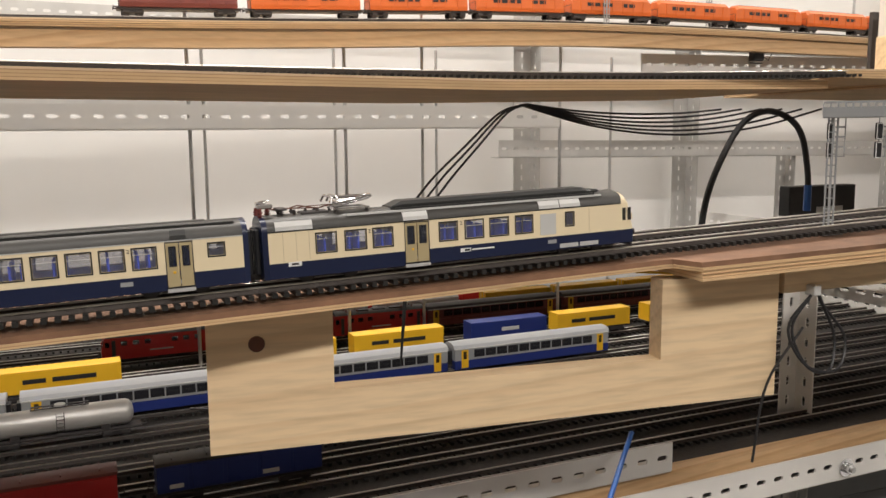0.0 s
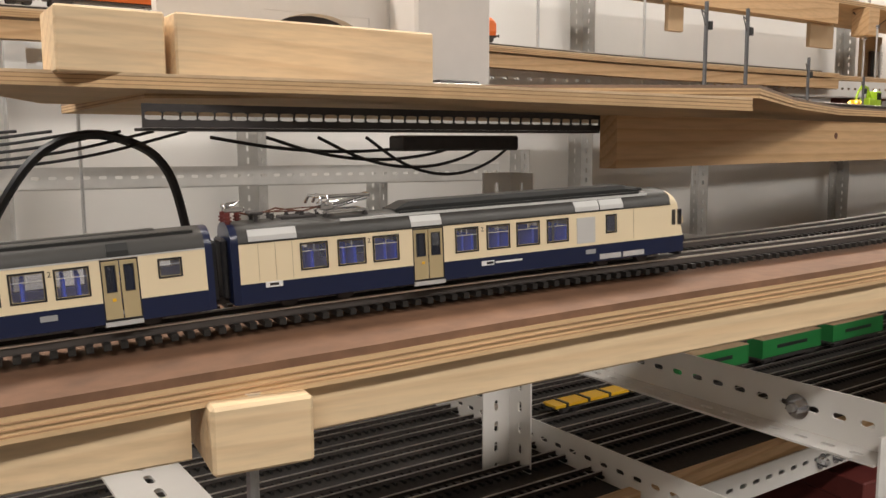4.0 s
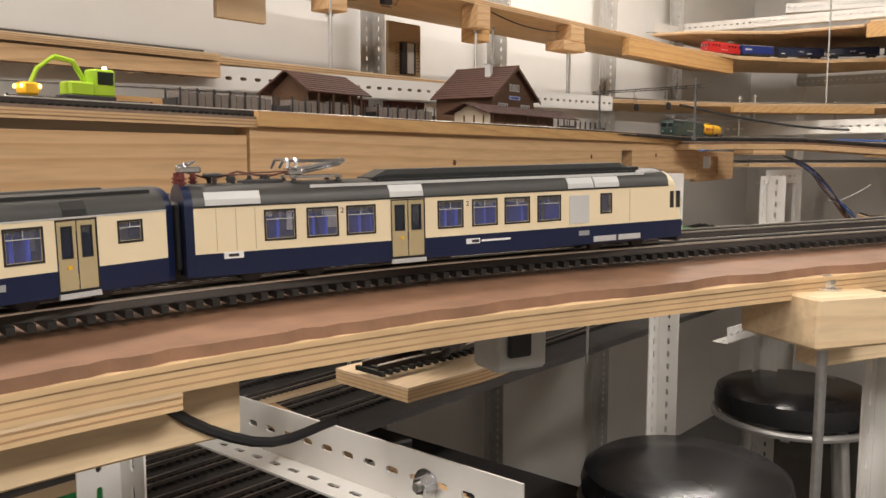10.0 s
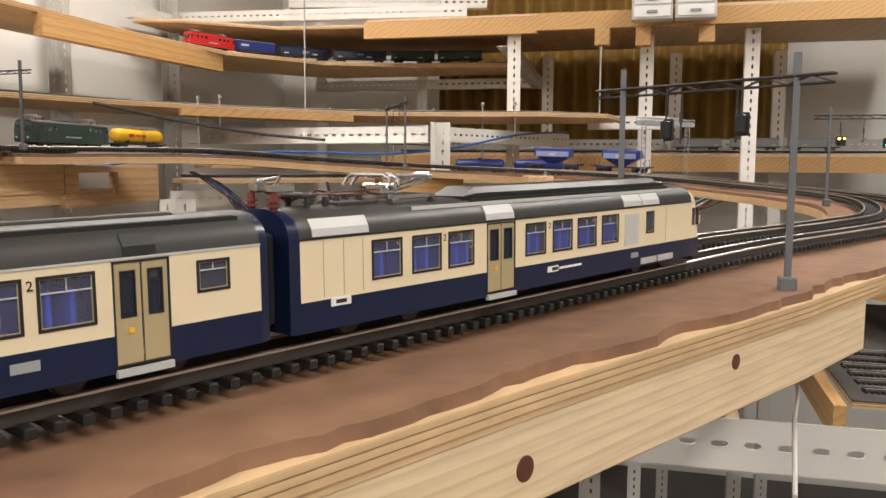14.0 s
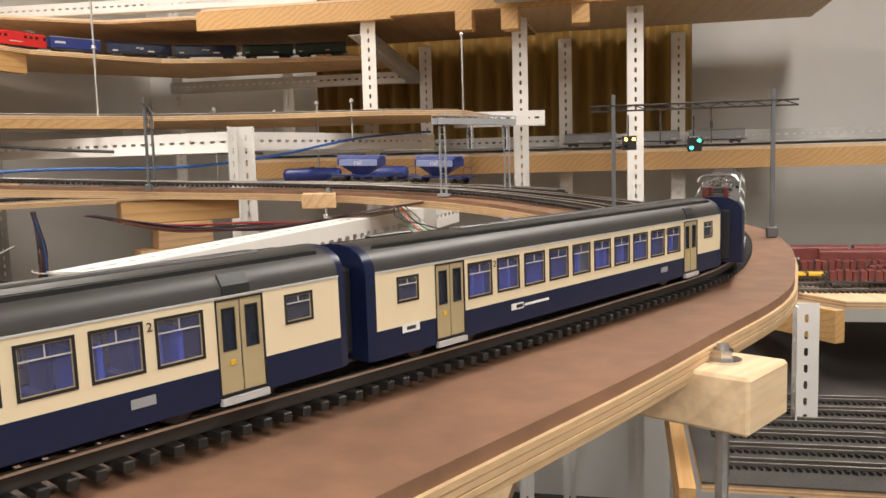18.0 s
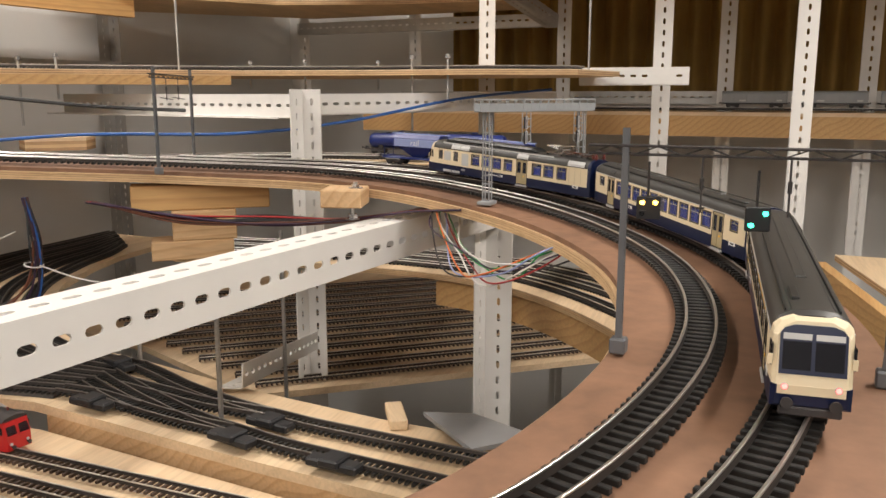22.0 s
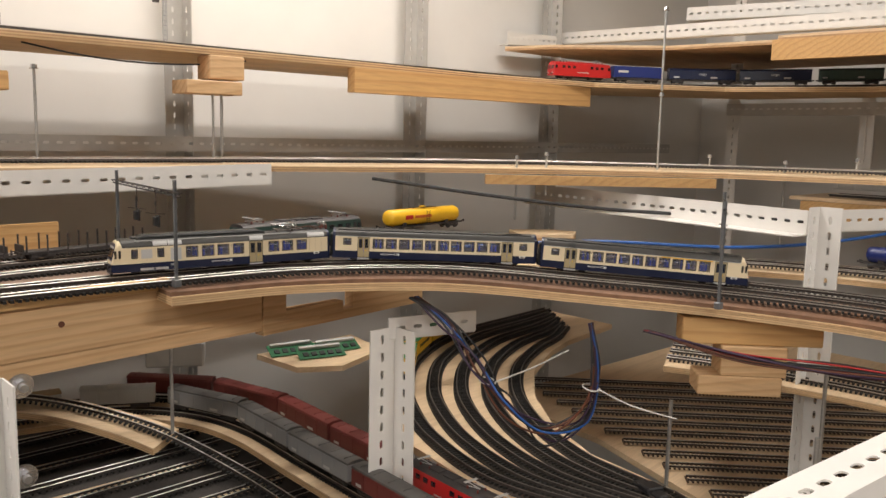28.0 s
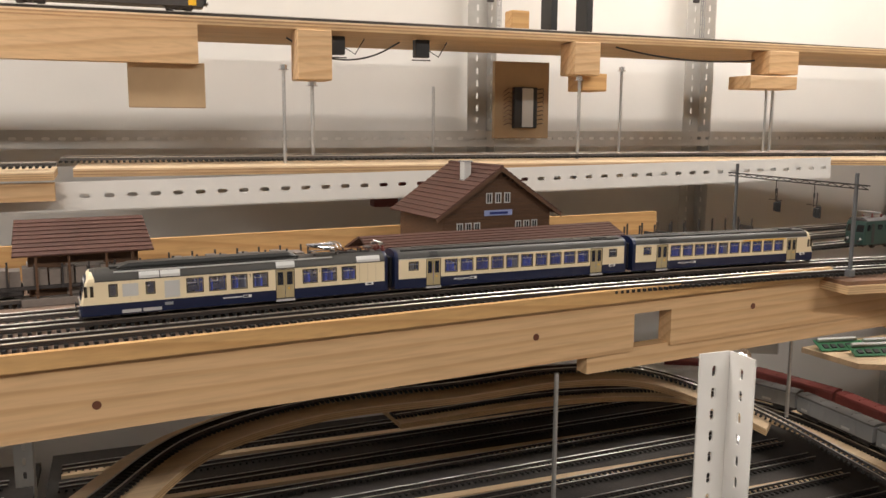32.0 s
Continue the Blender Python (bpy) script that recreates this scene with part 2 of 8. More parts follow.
M_TIMBER = mat("brown_timber_wall", (0.10, 0.05, 0.025), 0.7, var=0.3, scale=120, bump=0.3, stretch=(1, 1, 6))
M_PLASTER = mat("plaster_wall", (0.6, 0.52, 0.40), 0.8, var=0.06, scale=60)
M_CURT = mat("ochre_curtain", (0.36, 0.22, 0.06), 0.85, var=0.12, scale=30, bump=0.2)
M_PLAST = mat("white_plaster_arch", (0.68, 0.65, 0.62), 0.8, var=0.06, scale=40, bump=0.15)
M_VANROOF = mat("dark_van_roof", (0.10, 0.095, 0.09), 0.5, var=0.25, scale=70)
M_BLUECABLE = mat("blue_cable", (0.02, 0.10, 0.36), 0.4)
M_REDW = mat("red_wire", (0.35, 0.02, 0.02), 0.5)
M_BRW = mat("brown_wire", (0.12, 0.04, 0.02), 0.5)
M_GRW = mat("green_wire", (0.02, 0.25, 0.06), 0.5)
M_PURW = mat("purple_wire", (0.035, 0.016, 0.045), 0.5)
M_WHW = mat("white_wire", (0.6, 0.58, 0.55), 0.5)
M_LAMPY = mat("amber_lamp", (1.0, 0.55, 0.08), 0.3, emit=9)
M_LAMPG = mat("green_lamp", (0.05, 1.0, 0.55), 0.3, emit=6)
M_LAMPR = mat("red_tail_lamp", (1.0, 0.12, 0.10), 0.3, emit=5)
M_LAMPW = mat("headlamp_glow", (1.0, 0.9, 0.6), 0.3, emit=8)
M_TUBE = mat("lamp_diffuser", (1.0, 0.86, 0.7), 0.4, emit=4)


# ---- building kit ----
class Mesh:
    """Collects vertices and faces of one part."""

    def __init__(self):
        self.v, self.f, self.weld = [], [], False

    def add(self, verts, faces):
        n = len(self.v)
        self.v += [tuple(p) for p in verts]
        self.f += [tuple(i + n for i in f) for f in faces]
        return self

    def box(self, x0, y0, z0, x1, y1, z1, m=None):
        c = [(x, y, z) for z in (z0, z1) for x, y in ((x0, y0), (x1, y0), (x1, y1), (x0, y1))]
        if m is not None:
            c = [m @ Vector(p) for p in c]
        return self.add(c, [(3, 2, 1, 0), (4, 5, 6, 7), (0, 1, 5, 4), (1, 2, 6, 5), (2, 3, 7, 6), (3, 0, 4, 7)])

    def bbox(self, x0, y0, z0, x1, y1, z1, b=0.001, m=None):
        """A box with chamfered upright and long edges."""
        b = min(b, (x1 - x0) / 3, (y1 - y0) / 3, (z1 - z0) / 3)
        loops = []
        for z, k in ((z0, b), (z0 + b, 0), (z1 - b, 0), (z1, b)):
            q = [(x0 + b, y0 + k), (x1 - b, y0 + k), (x1 - k, y0 + b), (x1 - k, y1 - b), (x1 - b, y1 - k), (x0 + b, y1 - k), (x0 + k, y1 - b), (x0 + k, y0 + b)]
            if k:
                q = [(x0 + b, y0 + b), (x1 - b, y0 + b), (x1 - b, y0 + b), (x1 - b, y1 - b), (x1 - b, y1 - b), (x0 + b, y1 - b), (x0 + b, y1 - b), (x0 + b, y0 + b)]
            loops.append([(x, y, z) for x, y in q])
        v = [p for lp in loops for p in lp]
        if m is not None:
            v = [m @ Vector(p) for p in v]
        f = [tuple(reversed(range(8))), tuple(range(24, 32))]
        for r in range(3):
            f += [(8 * r + i, 8 * r + (i + 1) % 8, 8 * r + 8 + (i + 1) % 8, 8 * r + 8 + i) for i in range(8)]
        return self.add(v, f)

    def cyl(self, p, q, r, n=10, r2=None):
        p, q = Vector(p), Vector(q)
        a = (q - p).normalized()
        s = a.orthogonal().normalized()
        t = a.cross(s)
        r2 = r if r2 is None else r2
        ring = [(math.cos(2 * math.pi * i / n), math.sin(2 * math.pi * i / n)) for i in range(n)]
        v = [p + r * (c * s + d * t) for c, d in ring] + [q + r2 * (c * s + d * t) for c, d in ring]
        f = [(i, (i + 1) % n, n + (i + 1) % n, n + i) for i in range(n)] + [tuple(reversed(range(n))), tuple(range(n, 2 * n))]
        return self.add(v, f)

    def sweep(self, path, prof, caps=True, up=Vector((0, 0, 1))):
        """Draws a closed outline of (left, up) points along a line of 3D points."""
        n, k = len(path), len(prof)
        v = []
        for i, p in enumerate(path):
            t = (Vector(path[min(i + 1, n - 1)]) - Vector(path[max(i - 1, 0)]))
            t.z = 0
            t = t.normalized() if t.length else Vector((1, 0, 0))
            left = Vector((-t.y, t.x, 0))
            v += [Vector(p) + left * a + up * b for a, b in prof]
        f = []
        for i in range(n - 1):
            f += [(i * k + j, i * k + (j + 1) % k, (i + 1) * k + (j + 1) % k, (i + 1) * k + j) for j in range(k)]
        if caps:
            f += [tuple(reversed(range(k))), tuple(range((n - 1) * k, n * k))]
        return self.add(v, f)

    def tube(self, path, r, n=6):
        v, f = [], []
        m = len(path)
        s = None
        for i, p in enumerate(path):
            t = (Vector(path[min(i + 1, m - 1)]) - Vector(path[max(i - 1, 0)])).normalized()
            s = t.orthogonal().normalized() if s is None else (s - t * s.dot(t)).normalized()
            w = t.cross(s)
            v += [Vector(p) + r * (math.cos(2 * math.pi * j / n) * s + math.sin(2 * math.pi * j / n) * w) for j in range(n)]
        for i in range(m - 1):
            f += [(i * n + j, i * n + (j + 1) % n, (i + 1) * n + (j + 1) % n, (i + 1) * n + j) for j in range(n)]
        f += [tuple(reversed(range(n))), tuple(range((m - 1) * n, m * n))]
        return self.add(v, f)

    def prism(self, pts, z0, z1):
        """An upright prism over a plan outline."""
        n = len(pts)
        v = [(x, y, z0) for x, y in pts] + [(x, y, z1) for x, y in pts]
        return self.add(v, [tuple(reversed(range(n))), tuple(range(n, 2 * n))] + [(i, (i + 1) % n, n + (i + 1) % n, n + i) for i in range(n)])

    def move(self, m):
        self.v = [tuple(m @ Vector(p)) for p in self.v]
        return self

    def data(self, name, material, smooth=False):
        me = bpy.data.meshes.new(name)
        me.from_pydata(self.v, [], self.f)
        me.materials.append(material)
        bm = bmesh.new()
        bm.from_mesh(me)
        if self.weld:
            bmesh.ops.remove_doubles(bm, verts=bm.verts, dist=0.00002)
        bmesh.ops.recalc_face_normals(bm, faces=bm.faces)
        bm.to_mesh(me)
        bm.free()
        if smooth:
            me.polygons.foreach_set("use_smooth", [True] * len(me.polygons))
            me.set_sharp_from_angle(angle=radians(40))
        me.update()
        return me


def part(name, me, material, parent=None, label="", smooth=False, kind=""):
    """Links a Mesh as one object, under a thing or a part."""
    d = me.data(name, material, smooth) if isinstance(me, Mesh) else me
    o = new(name, d)
    if parent is not None:
        o.parent = parent
    return tagged(o, label, kind=kind)


def thing(name, label, category, group="", m=None, kind=""):
    o = new(name)
    o.empty_display_size = 0.02
    if m is not None:
        o.matrix_basis = m
    return tagged(o, label, category, group, kind)


def single(name, me, material, label, category, group="", smooth=False, kind=""):
    return tagged(part(name, me, material, smooth=smooth), label, category, group, kind)


def text_mesh(words, size, thick=0.00006):
    c = bpy.data.curves.new("lettering", "FONT")
    c.body, c.size, c.extrude, c.align_x, c.align_y = words, size, thick, "CENTER", "CENTER"
    c.resolution_u = 2
    o = bpy.data.objects.new("lettering", c)
    scene.collection.objects.link(o)
    me = bpy.data.meshes.new_from_object(o.evaluated_get(bpy.context.evaluated_depsgraph_get()))
    bpy.data.objects.remove(o)
    return me


def lettering(words, size, m, material, parent, name="lettering"):
    me = text_mesh(words, size)
    me.transform(m)
    me.materials.clear()
    me.materials.append(material)
    return part(name, me, material, parent)


def spline(pts, step=0.02):
    """A smooth line through points, in even steps."""
    P = [Vector(p) for p in pts]
    P = [2 * P[0] - P[1]] + P + [2 * P[-1] - P[-2]]
    out = []
    for i in range(1, len(P) - 2):
        a, b, c, d = P[i - 1 : i + 3]
        for k in range(24):
            t = k / 24
            out.append(0.5 * (2 * b + (c - a) * t + (2 * a - 5 * b + 4 * c - d) * t * t + (3 * b - a - 3 * c + d) * t**3))
    out.append(P[-2])
    return even(out, step)


def even(out, step):
    s = [0.0]
    for a, b in zip(out, out[1:]):
        s.append(s[-1] + (b - a).length)
    n = max(2, round(s[-1] / step))
    q = np.linspace(0, s[-1], n + 1)
    xyz = [np.interp(q, s, [p[k] for p in out]) for k in range(3)]
    return [Vector(p) for p in zip(*xyz)]


def shifted(path, left, up=0.0):
    out = []
    for i, p in enumerate(path):
        t = path[min(i + 1, len(path) - 1)] - path[max(i - 1, 0)]
        t.z = 0
        t.normalize()
        out.append(p + Vector((-t.y, t.x, 0)) * left + Vector((0, 0, up)))
    return out


def slot_plate(me, m, length, width, thick, pitch=0.025, slot=0.013, high=0.0055, rows=(0.5,), start=None):
    """A steel strip with rounded slots cut through, along x from 0, width in y, thickness in z, laid out by the pose m."""
    me.weld = True
    n = max(1, int(length / pitch))
    x0 = (length - n * pitch) / 2 if start is None else start
    edges = [0.0] + [0.5 * width * (2 * i + 2) / len(rows) for i in range(len(rows))]
    arc = [(math.cos(a), math.sin(a)) for a in np.linspace(-math.pi / 2, math.pi / 2, 5)]
    if x0 > 1e-5:
        for a, b in ((0, x0), (length - x0, length)):
            me.box(a, 0, 0, b, width, thick, m)
    for r, row in enumerate(rows):
        ya, yb = width * r / len(rows), width * (r + 1) / len(rows)
        yc = ya + (yb - ya) * 0.5
        for i in range(n):
            xa, xb = x0 + i * pitch, x0 + (i + 1) * pitch
            xc, h, hr = (xa + xb) / 2, slot / 2 - high / 2, high / 2
            hole = [(xc + h + hr * c, yc + hr * s) for c, s in arc] + [(xc - h - hr * c, yc - hr * s) for c, s in arc]
            outer = [(xb - pitch * 0.3, ya), (xb, ya), (xb, yc), (xb, yb), (xb - pitch * 0.3, yb), (xa + pitch * 0.3, yb), (xa, yb), (xa, yc), (xa, ya), (xa + pitch * 0.3, ya)]
            v = [(x, y, z) for z in (0, thick) for x, y in outer + hole]
            v = [m @ Vector(p) for p in v]
            f = []
            for j in range(10):
                k = (j + 1) % 10
                f += [(j, 10 + j, 10 + k, k), (20 + j, 20 + k, 30 + k, 30 + j), (10 + j, 30 + j, 30 + k, 10 + k)]
            f += [(0, 1, 21, 20), (9, 0, 20, 29), (8, 9, 29, 28), (3, 4, 24, 23), (4, 5, 25, 24), (5, 6, 26, 25)]
            me.add(v, f)
    return me


def frame_to(p, q, roll=0.0):
    """A pose with x from p towards q and z as near up as can be, turned about x by roll degrees."""
    p, q = Vector(p), Vector(q)
    x = (q - p).normalized()
    ref = Vector((0, 0, 1)) if abs(x.z) < 0.9 else Vector((0, -1, 0))
    y = ref.cross(x).normalized()
    z = x.cross(y)
    m = Matrix((x, y, z)).transposed().to_4x4()
    return Matrix.Translation(p) @ m @ Matrix.Rotation(radians(roll), 4, "X")


def slotted_angle(p, q, w=0.035, roll=0.0, material=None, label="galvanised slotted steel angle", flip=1, name="slotted_angle", channel=False, group="slotted steel frame", pitch=0.025, wide=None, slot=0.013, high=0.0055):
    """A slotted steel angle (or channel) from p to q: each flange a part."""
    t = thing(name, label, "steel angle", group)
    m = frame_to(p, q, roll)
    length = (Vector(q) - Vector(p)).length
    material = material or M_STEEL
    wide = wide or w
    a = Mesh()
    slot_plate(a, m, length, wide, 0.002, pitch, slot, high)
    part("flange", a, material, t)
    b = Mesh()
    slot_plate(b, m @ Matrix.Rotation(radians(90 * flip), 4, "X") @ Matrix.Translation((0, 0.0021 if flip > 0 else 0.0, 0)), length, w, 0.002, pitch, slot, high)
    part("flange", b, material, t)
    if channel:
        c = Mesh()
        slot_plate(c, m @ Matrix.Translation((0, wide - 0.002, 0)) @ Matrix.Rotation(radians(90 * flip), 4, "X") @ Matrix.Translation((0, 0.0021 if flip > 0 else 0.0, 0)), length, w, 0.002, pitch, slot, high)
        part("flange", c, material, t)
    return t


# ---- the room ----
def setting(name, me, material, label, category="wall"):
    return single(name, me, material, label, category, kind="structure")


XL, XR, YF, YB, ZC = -2.6, 5.25, -2.4, 1.66, 2.62
setting("floor", Mesh().box(XL - 0.1, YF - 0.1, -0.1, XR + 0.1, YB + 0.1, 0), M_FLOOR, "grey screed floor of the layout room", "floor")
setting("ceiling", Mesh().box(XL - 0.1, YF - 0.1, ZC, XR + 0.1, YB + 0.1, ZC + 0.1), M_CEIL, "mid-grey ceiling", "ceiling")
setting("wall_north", Mesh().box(XL, YB, 0, XR, YB + 0.1, ZC), M_WALL, "white painted wall behind the layout")
# south and west walls are added out of view, dark to deepen the shadows
setting("wall_south", Mesh().box(XL, YF - 0.1, 0, XR, YF, ZC), M_WALLD, "unseen closing wall behind the aisle, darkened to cut bounce light")
setting("wall_east", Mesh().box(XR, YF - 0.1, 0, XR + 0.1, YB + 0.1, ZC), M_WALL, "white painted end wall")
setting("wall_west", Mesh().box(XL - 0.1, YF - 0.1, 0, XL, YB + 0.1, ZC), M_WALLD, "unseen closing end wall, darkened to cut bounce light")
for lx, ly, _ in LAMPS:
    t = thing("ceiling_lamp", "white tube lamp mounted on the ceiling", "lamp", "ceiling lamps", pose(lx, ly, 0))
    part("housing", Mesh().bbox(-0.64, -0.09, 2.545, 0.64, 0.09, ZC, 0.01), M_LGREY, t)
    part("diffuser", Mesh().bbox(-0.63, -0.08, 2.526, 0.63, 0.08, 2.545, 0.005), M_TUBE, t, "glowing white diffuser")

# ---- main line: rail height, from the lower front straight round the loop to the station ----
LINE = spline([(-2.3000, 0.5003, 1.1257), (-1.6000, 0.5011, 1.1500), (-0.8997, 0.4893, 1.1723), (-0.4989, 0.4791, 1.1864), (0.0010, 0.4154, 1.2111), (0.4010, 0.3644, 1.2235), (0.7580, 0.3691, 1.2326), (0.9977, 0.3873, 1.2382),
               (1.1984, 0.3469, 1.2437), (1.3821, 0.2697, 1.2479), (1.6035, 0.1398, 1.2547), (1.8225, 0.0326, 1.2593), (2.0495, -0.0843, 1.2636), (2.2085, -0.1717, 1.2676), (2.4267, -0.2943, 1.2685), (2.5832, -0.3721, 1.2715),
               (2.7822, -0.3976, 1.2793), (2.9745, -0.3537, 1.2840), (3.1295, -0.2530, 1.2906), (3.2393, -0.1116, 1.3000), (3.3180, 0.0580, 1.3070), (3.3320, 0.2250, 1.3125), (3.2620, 0.3980, 1.3195), (3.1360, 0.5580, 1.3300),
               (2.9762, 0.7171, 1.3427), (2.7967, 0.8260, 1.3432), (2.6227, 0.8638, 1.3412), (2.4022, 0.8561, 1.3438), (2.1032, 0.8405, 1.3456), (1.7027, 0.8089, 1.3447), (1.2017, 0.7589, 1.3436), (0.6000, 0.6925, 1.3434),
               (0.0000, 0.7005, 1.3435), (-0.6000, 0.7600, 1.3325), (-1.6000, 0.8200, 1.3335), (-2.3000, 0.8500, 1.3345)], 0.01)
ARC = [0.0]
for a, b in zip(LINE, LINE[1:]):
    ARC.append(ARC[-1] + (b - a).length)


def along(s):
    """The point of the main line at s metres from its start."""
    s = min(max(s, 0.0), ARC[-1] - 1e-4)
    i = min(int(s / ARC[-1] * (len(LINE) - 1)), len(LINE) - 2)
    while ARC[i] > s:
        i -= 1
    while ARC[i + 1] < s:
        i += 1
    return LINE[i].lerp(LINE[i + 1], (s - ARC[i]) / (ARC[i + 1] - ARC[i]))


def s_of(x, y):
    return ARC[min(range(len(LINE)), key=lambda i: (LINE[i].x - x) ** 2 + (LINE[i].y - y) ** 2)]


def piece(s0, s1, step=0.02):
    n = max(2, int((s1 - s0) / step))
    return [along(s0 + (s1 - s0) * i / n) for i in range(n + 1)]


S_CURVE_END = s_of(2.62, 0.875)
RAILP = [(-0.0008, -0.0012), (0.0008, -0.0012), (0.0008, -0.0004), (0.0004, -0.0001), (-0.0004, -0.0001), (-0.0008, -0.0004)]
WEBP = [(-0.0011, -0.0048), (0.0011, -0.0048), (0.0004, -0.0042), (0.0004, -0.0011), (-0.0004, -0.0011), (-0.0011, -0.0042)]


def track(path, label, sleepers=M_SLEEP, bed=False, parts=(0, 0), pitch=0.0075, group="model tracks", wide=0.03, head=None):
    """Model track along a rail-top line: two rails with bright heads, and sleepers. parts: the stretch whose sleepers are pieces of their own."""
    t = thing("model_track", label, "track", group)
    for side in (-0.0086, 0.0086):
        rail = part("rail", Mesh().sweep(shifted(path, side), WEBP), M_RAILD, t)
        part("rail_head", Mesh().sweep(shifted(path, side), RAILP), head or M_RAIL, rail, "bright worn rail head" if head is None else "")
    fine = even(path, pitch)
    rest = Mesh()
    one = Mesh().bbox(-0.0016, -wide / 2, -0.0078, 0.0016, wide / 2, -0.0046, 0.0004).data("sleeper", sleepers)
    for i in range(0, len(fine) - 1):
        d = fine[i + 1] - fine[i]
        m = Matrix.Translation(fine[i]) @ Matrix.Rotation(math.atan2(d.y, d.x), 4, "Z") @ Matrix.Rotation(-math.atan2(d.z, d.xy.length), 4, "Y")
        if parts[0] <= i < parts[1]:
            o = part("sleeper", one, sleepers, t)
            o.matrix_basis = m
        else:
            rest.box(-0.0016, -wide / 2, -0.0078, 0.0016, wide / 2, -0.0046, m)
    if rest.v:
        part("sleeper_row", rest, sleepers, t, kind="stuff")
    if bed:
        part("track_bed", Mesh().sweep(path, [(-wide * 0.53, -0.0115), (wide * 0.53, -0.0115), (wide * 0.48, -0.0072), (-wide * 0.48, -0.0072)]), M_BED, t)
    return t


PLY = (0.0020, 0.0007, 0.0021, 0.0007, 0.0021, 0.0007, 0.0021)


def ply(name, path, out, inn, top, label, layers=PLY, face=None, cover=0.0, cat="plywood deck", ragged=False):
    """A plywood strip along a line, from out to inn across, its glued layers each a part; cover: thickness of a hardboard sheet on top."""
    t = thing(name, label, cat, "layout decks")
    rnd = random.Random(len(path))
    z = top
    inns = inn if isinstance(inn, list) else [inn] * len(path)
    outs = out if isinstance(out, list) else [out] * len(path)

    def slab(a, cut, lo, hi, torn=None):
        me = Mesh()
        for q, k in zip(path, range(len(path))):
            d = path[min(k + 1, len(path) - 1)] - path[max(k - 1, 0)]
            left = Vector((-d.y, d.x, 0)).normalized()
            me.v += [tuple(q + left * u + Vector((0, 0, w))) for u, w in ((outs[k] + a + (torn[k] if torn else 0.0), lo), (inns[k] - cut, lo), (inns[k] - cut, hi), (outs[k] + a + (torn[k] * 1.1 + 0.0006 if torn else 0.0), hi))]
        for k in range(len(path) - 1):
            me.f += [(4 * k + j, 4 * k + (j + 1) % 4, 4 * k + 4 + (j + 1) % 4, 4 * k + 4 + j) for j in range(4)]
        me.f += [(3, 2, 1, 0), tuple(range(4 * len(path) - 4, 4 * len(path)))]
        return me

    if cover:
        tear = [0.0]
        for k in range(len(path) - 1):
            tear.append(min(0.006, max(0.0, tear[-1] * 0.75 + rnd.uniform(-0.0026, 0.0030))))
        part("hardboard_cover", slab(0.0015, 0.003, z - cover, z, tear if ragged else None), M_HARD, t, "brown hardboard cover with a torn edge" if ragged else "brown hardboard cover")
        if ragged:
            part("bare_strip", slab(0.0, 0.01, z - cover, z - cover + 0.0004), M_PLY_A, t, "bare plywood beside the torn cover")
        z -= cover
    for i, h in enumerate(layers):
        e = rnd.uniform(-0.0006, 0.0006)
        m = (face or M_PLYTOP) if i == 0 and not cover else (M_PLY_A if i % 2 == 0 else M_PLY_B)
        part("ply_layer", slab(e, e, z - h, z), m, t)
        z -= h
    return t


def batten(name, path, out, width, top, high, material, label, group="timber beams"):
    w = [(out, top - high), (out + width, top - high), (out + width, top - 0.0015), (out + width - 0.0015, top), (out + 0.0015, top), (out, top - 0.0015)]
    return single(name, Mesh().sweep(path, w), material, label, "timber beam", group)


DT = -0.0115
s_a, s_b = s_of(-0.565, 0.48), s_of(0.40, 0.385)
s_e = s_of(2.2, -0.17)
# how far the deck's front edge stands out from the track's middle, by x
EDGE = ((-2.3, 0.022), (-0.569, 0.022), (-0.561, 0.049), (-0.45, 0.056), (-0.2, 0.068), (-0.02, 0.068), (0.25, 0.056), (0.47, 0.047), (0.66, 0.057), (0.9, 0.062), (1.05, 0.066), (1.3, 0.072), (1.46, 0.068), (1.55, 0.062), (1.64, 0.042), (1.72, 0.037), (1.75, 0.058), (1.9, 0.063), (2.1, 0.076), (2.2, 0.076), (2.36, 0.067), (2.5, 0.056), (2.62, 0.046), (4.0, 0.045))


def edge_of(path, less=0.0):
    ex, eo = zip(*EDGE)
    return [less - float(np.interp(p.x, ex, eo)) for p in path]


s_m, s_n = s_of(1.60, 0.14), s_of(1.735, 0.06)
for a, b, label, cover in ((0.05, s_a, "thin brown board under the lower track", 0.004), (s_a, s_b, "plywood deck with brown hardboard under the lower track", 0.004), (s_b, s_m, "plywood deck with torn hardboard cover beside the track", 0.005), (s_m, s_n, "narrow plywood deck with torn hardboard cover", 0.005), (s_n, s_e, "plywood deck beside the curving track", 0.005)):
    p = piece(a, b, 0.008)
    ply("front_deck", p, edge_of(p), 0.09, DT, label, cover=cover, ragged=cover > 0.0045, layers=(0.0012, 0.0006, 0.0012) if b == s_a else PLY)
s_g, s_h = s_of(3.2, -0.17), S_CURVE_END + 0.02
p = piece(s_e, s_g)
ply("loop_deck", p, edge_of(p), [0.09 + 0.014 * min(1.0, k / 12) for k in range(len(p))], DT, "brown hardboard and plywood deck of the track loop", cover=0.005)
p = piece(s_g, s_h)
ply("loop_deck", p, -0.045, [0.104 - 0.016 * min(1.0, k / len(p)) for k in range(len(p))], DT, "brown hardboard and plywood deck of the track loop", cover=0.005)
track(piece(0.05, ARC[-1] - 0.05, 0.012), "black-sleepered model track on the curved deck", parts=(540, 840))
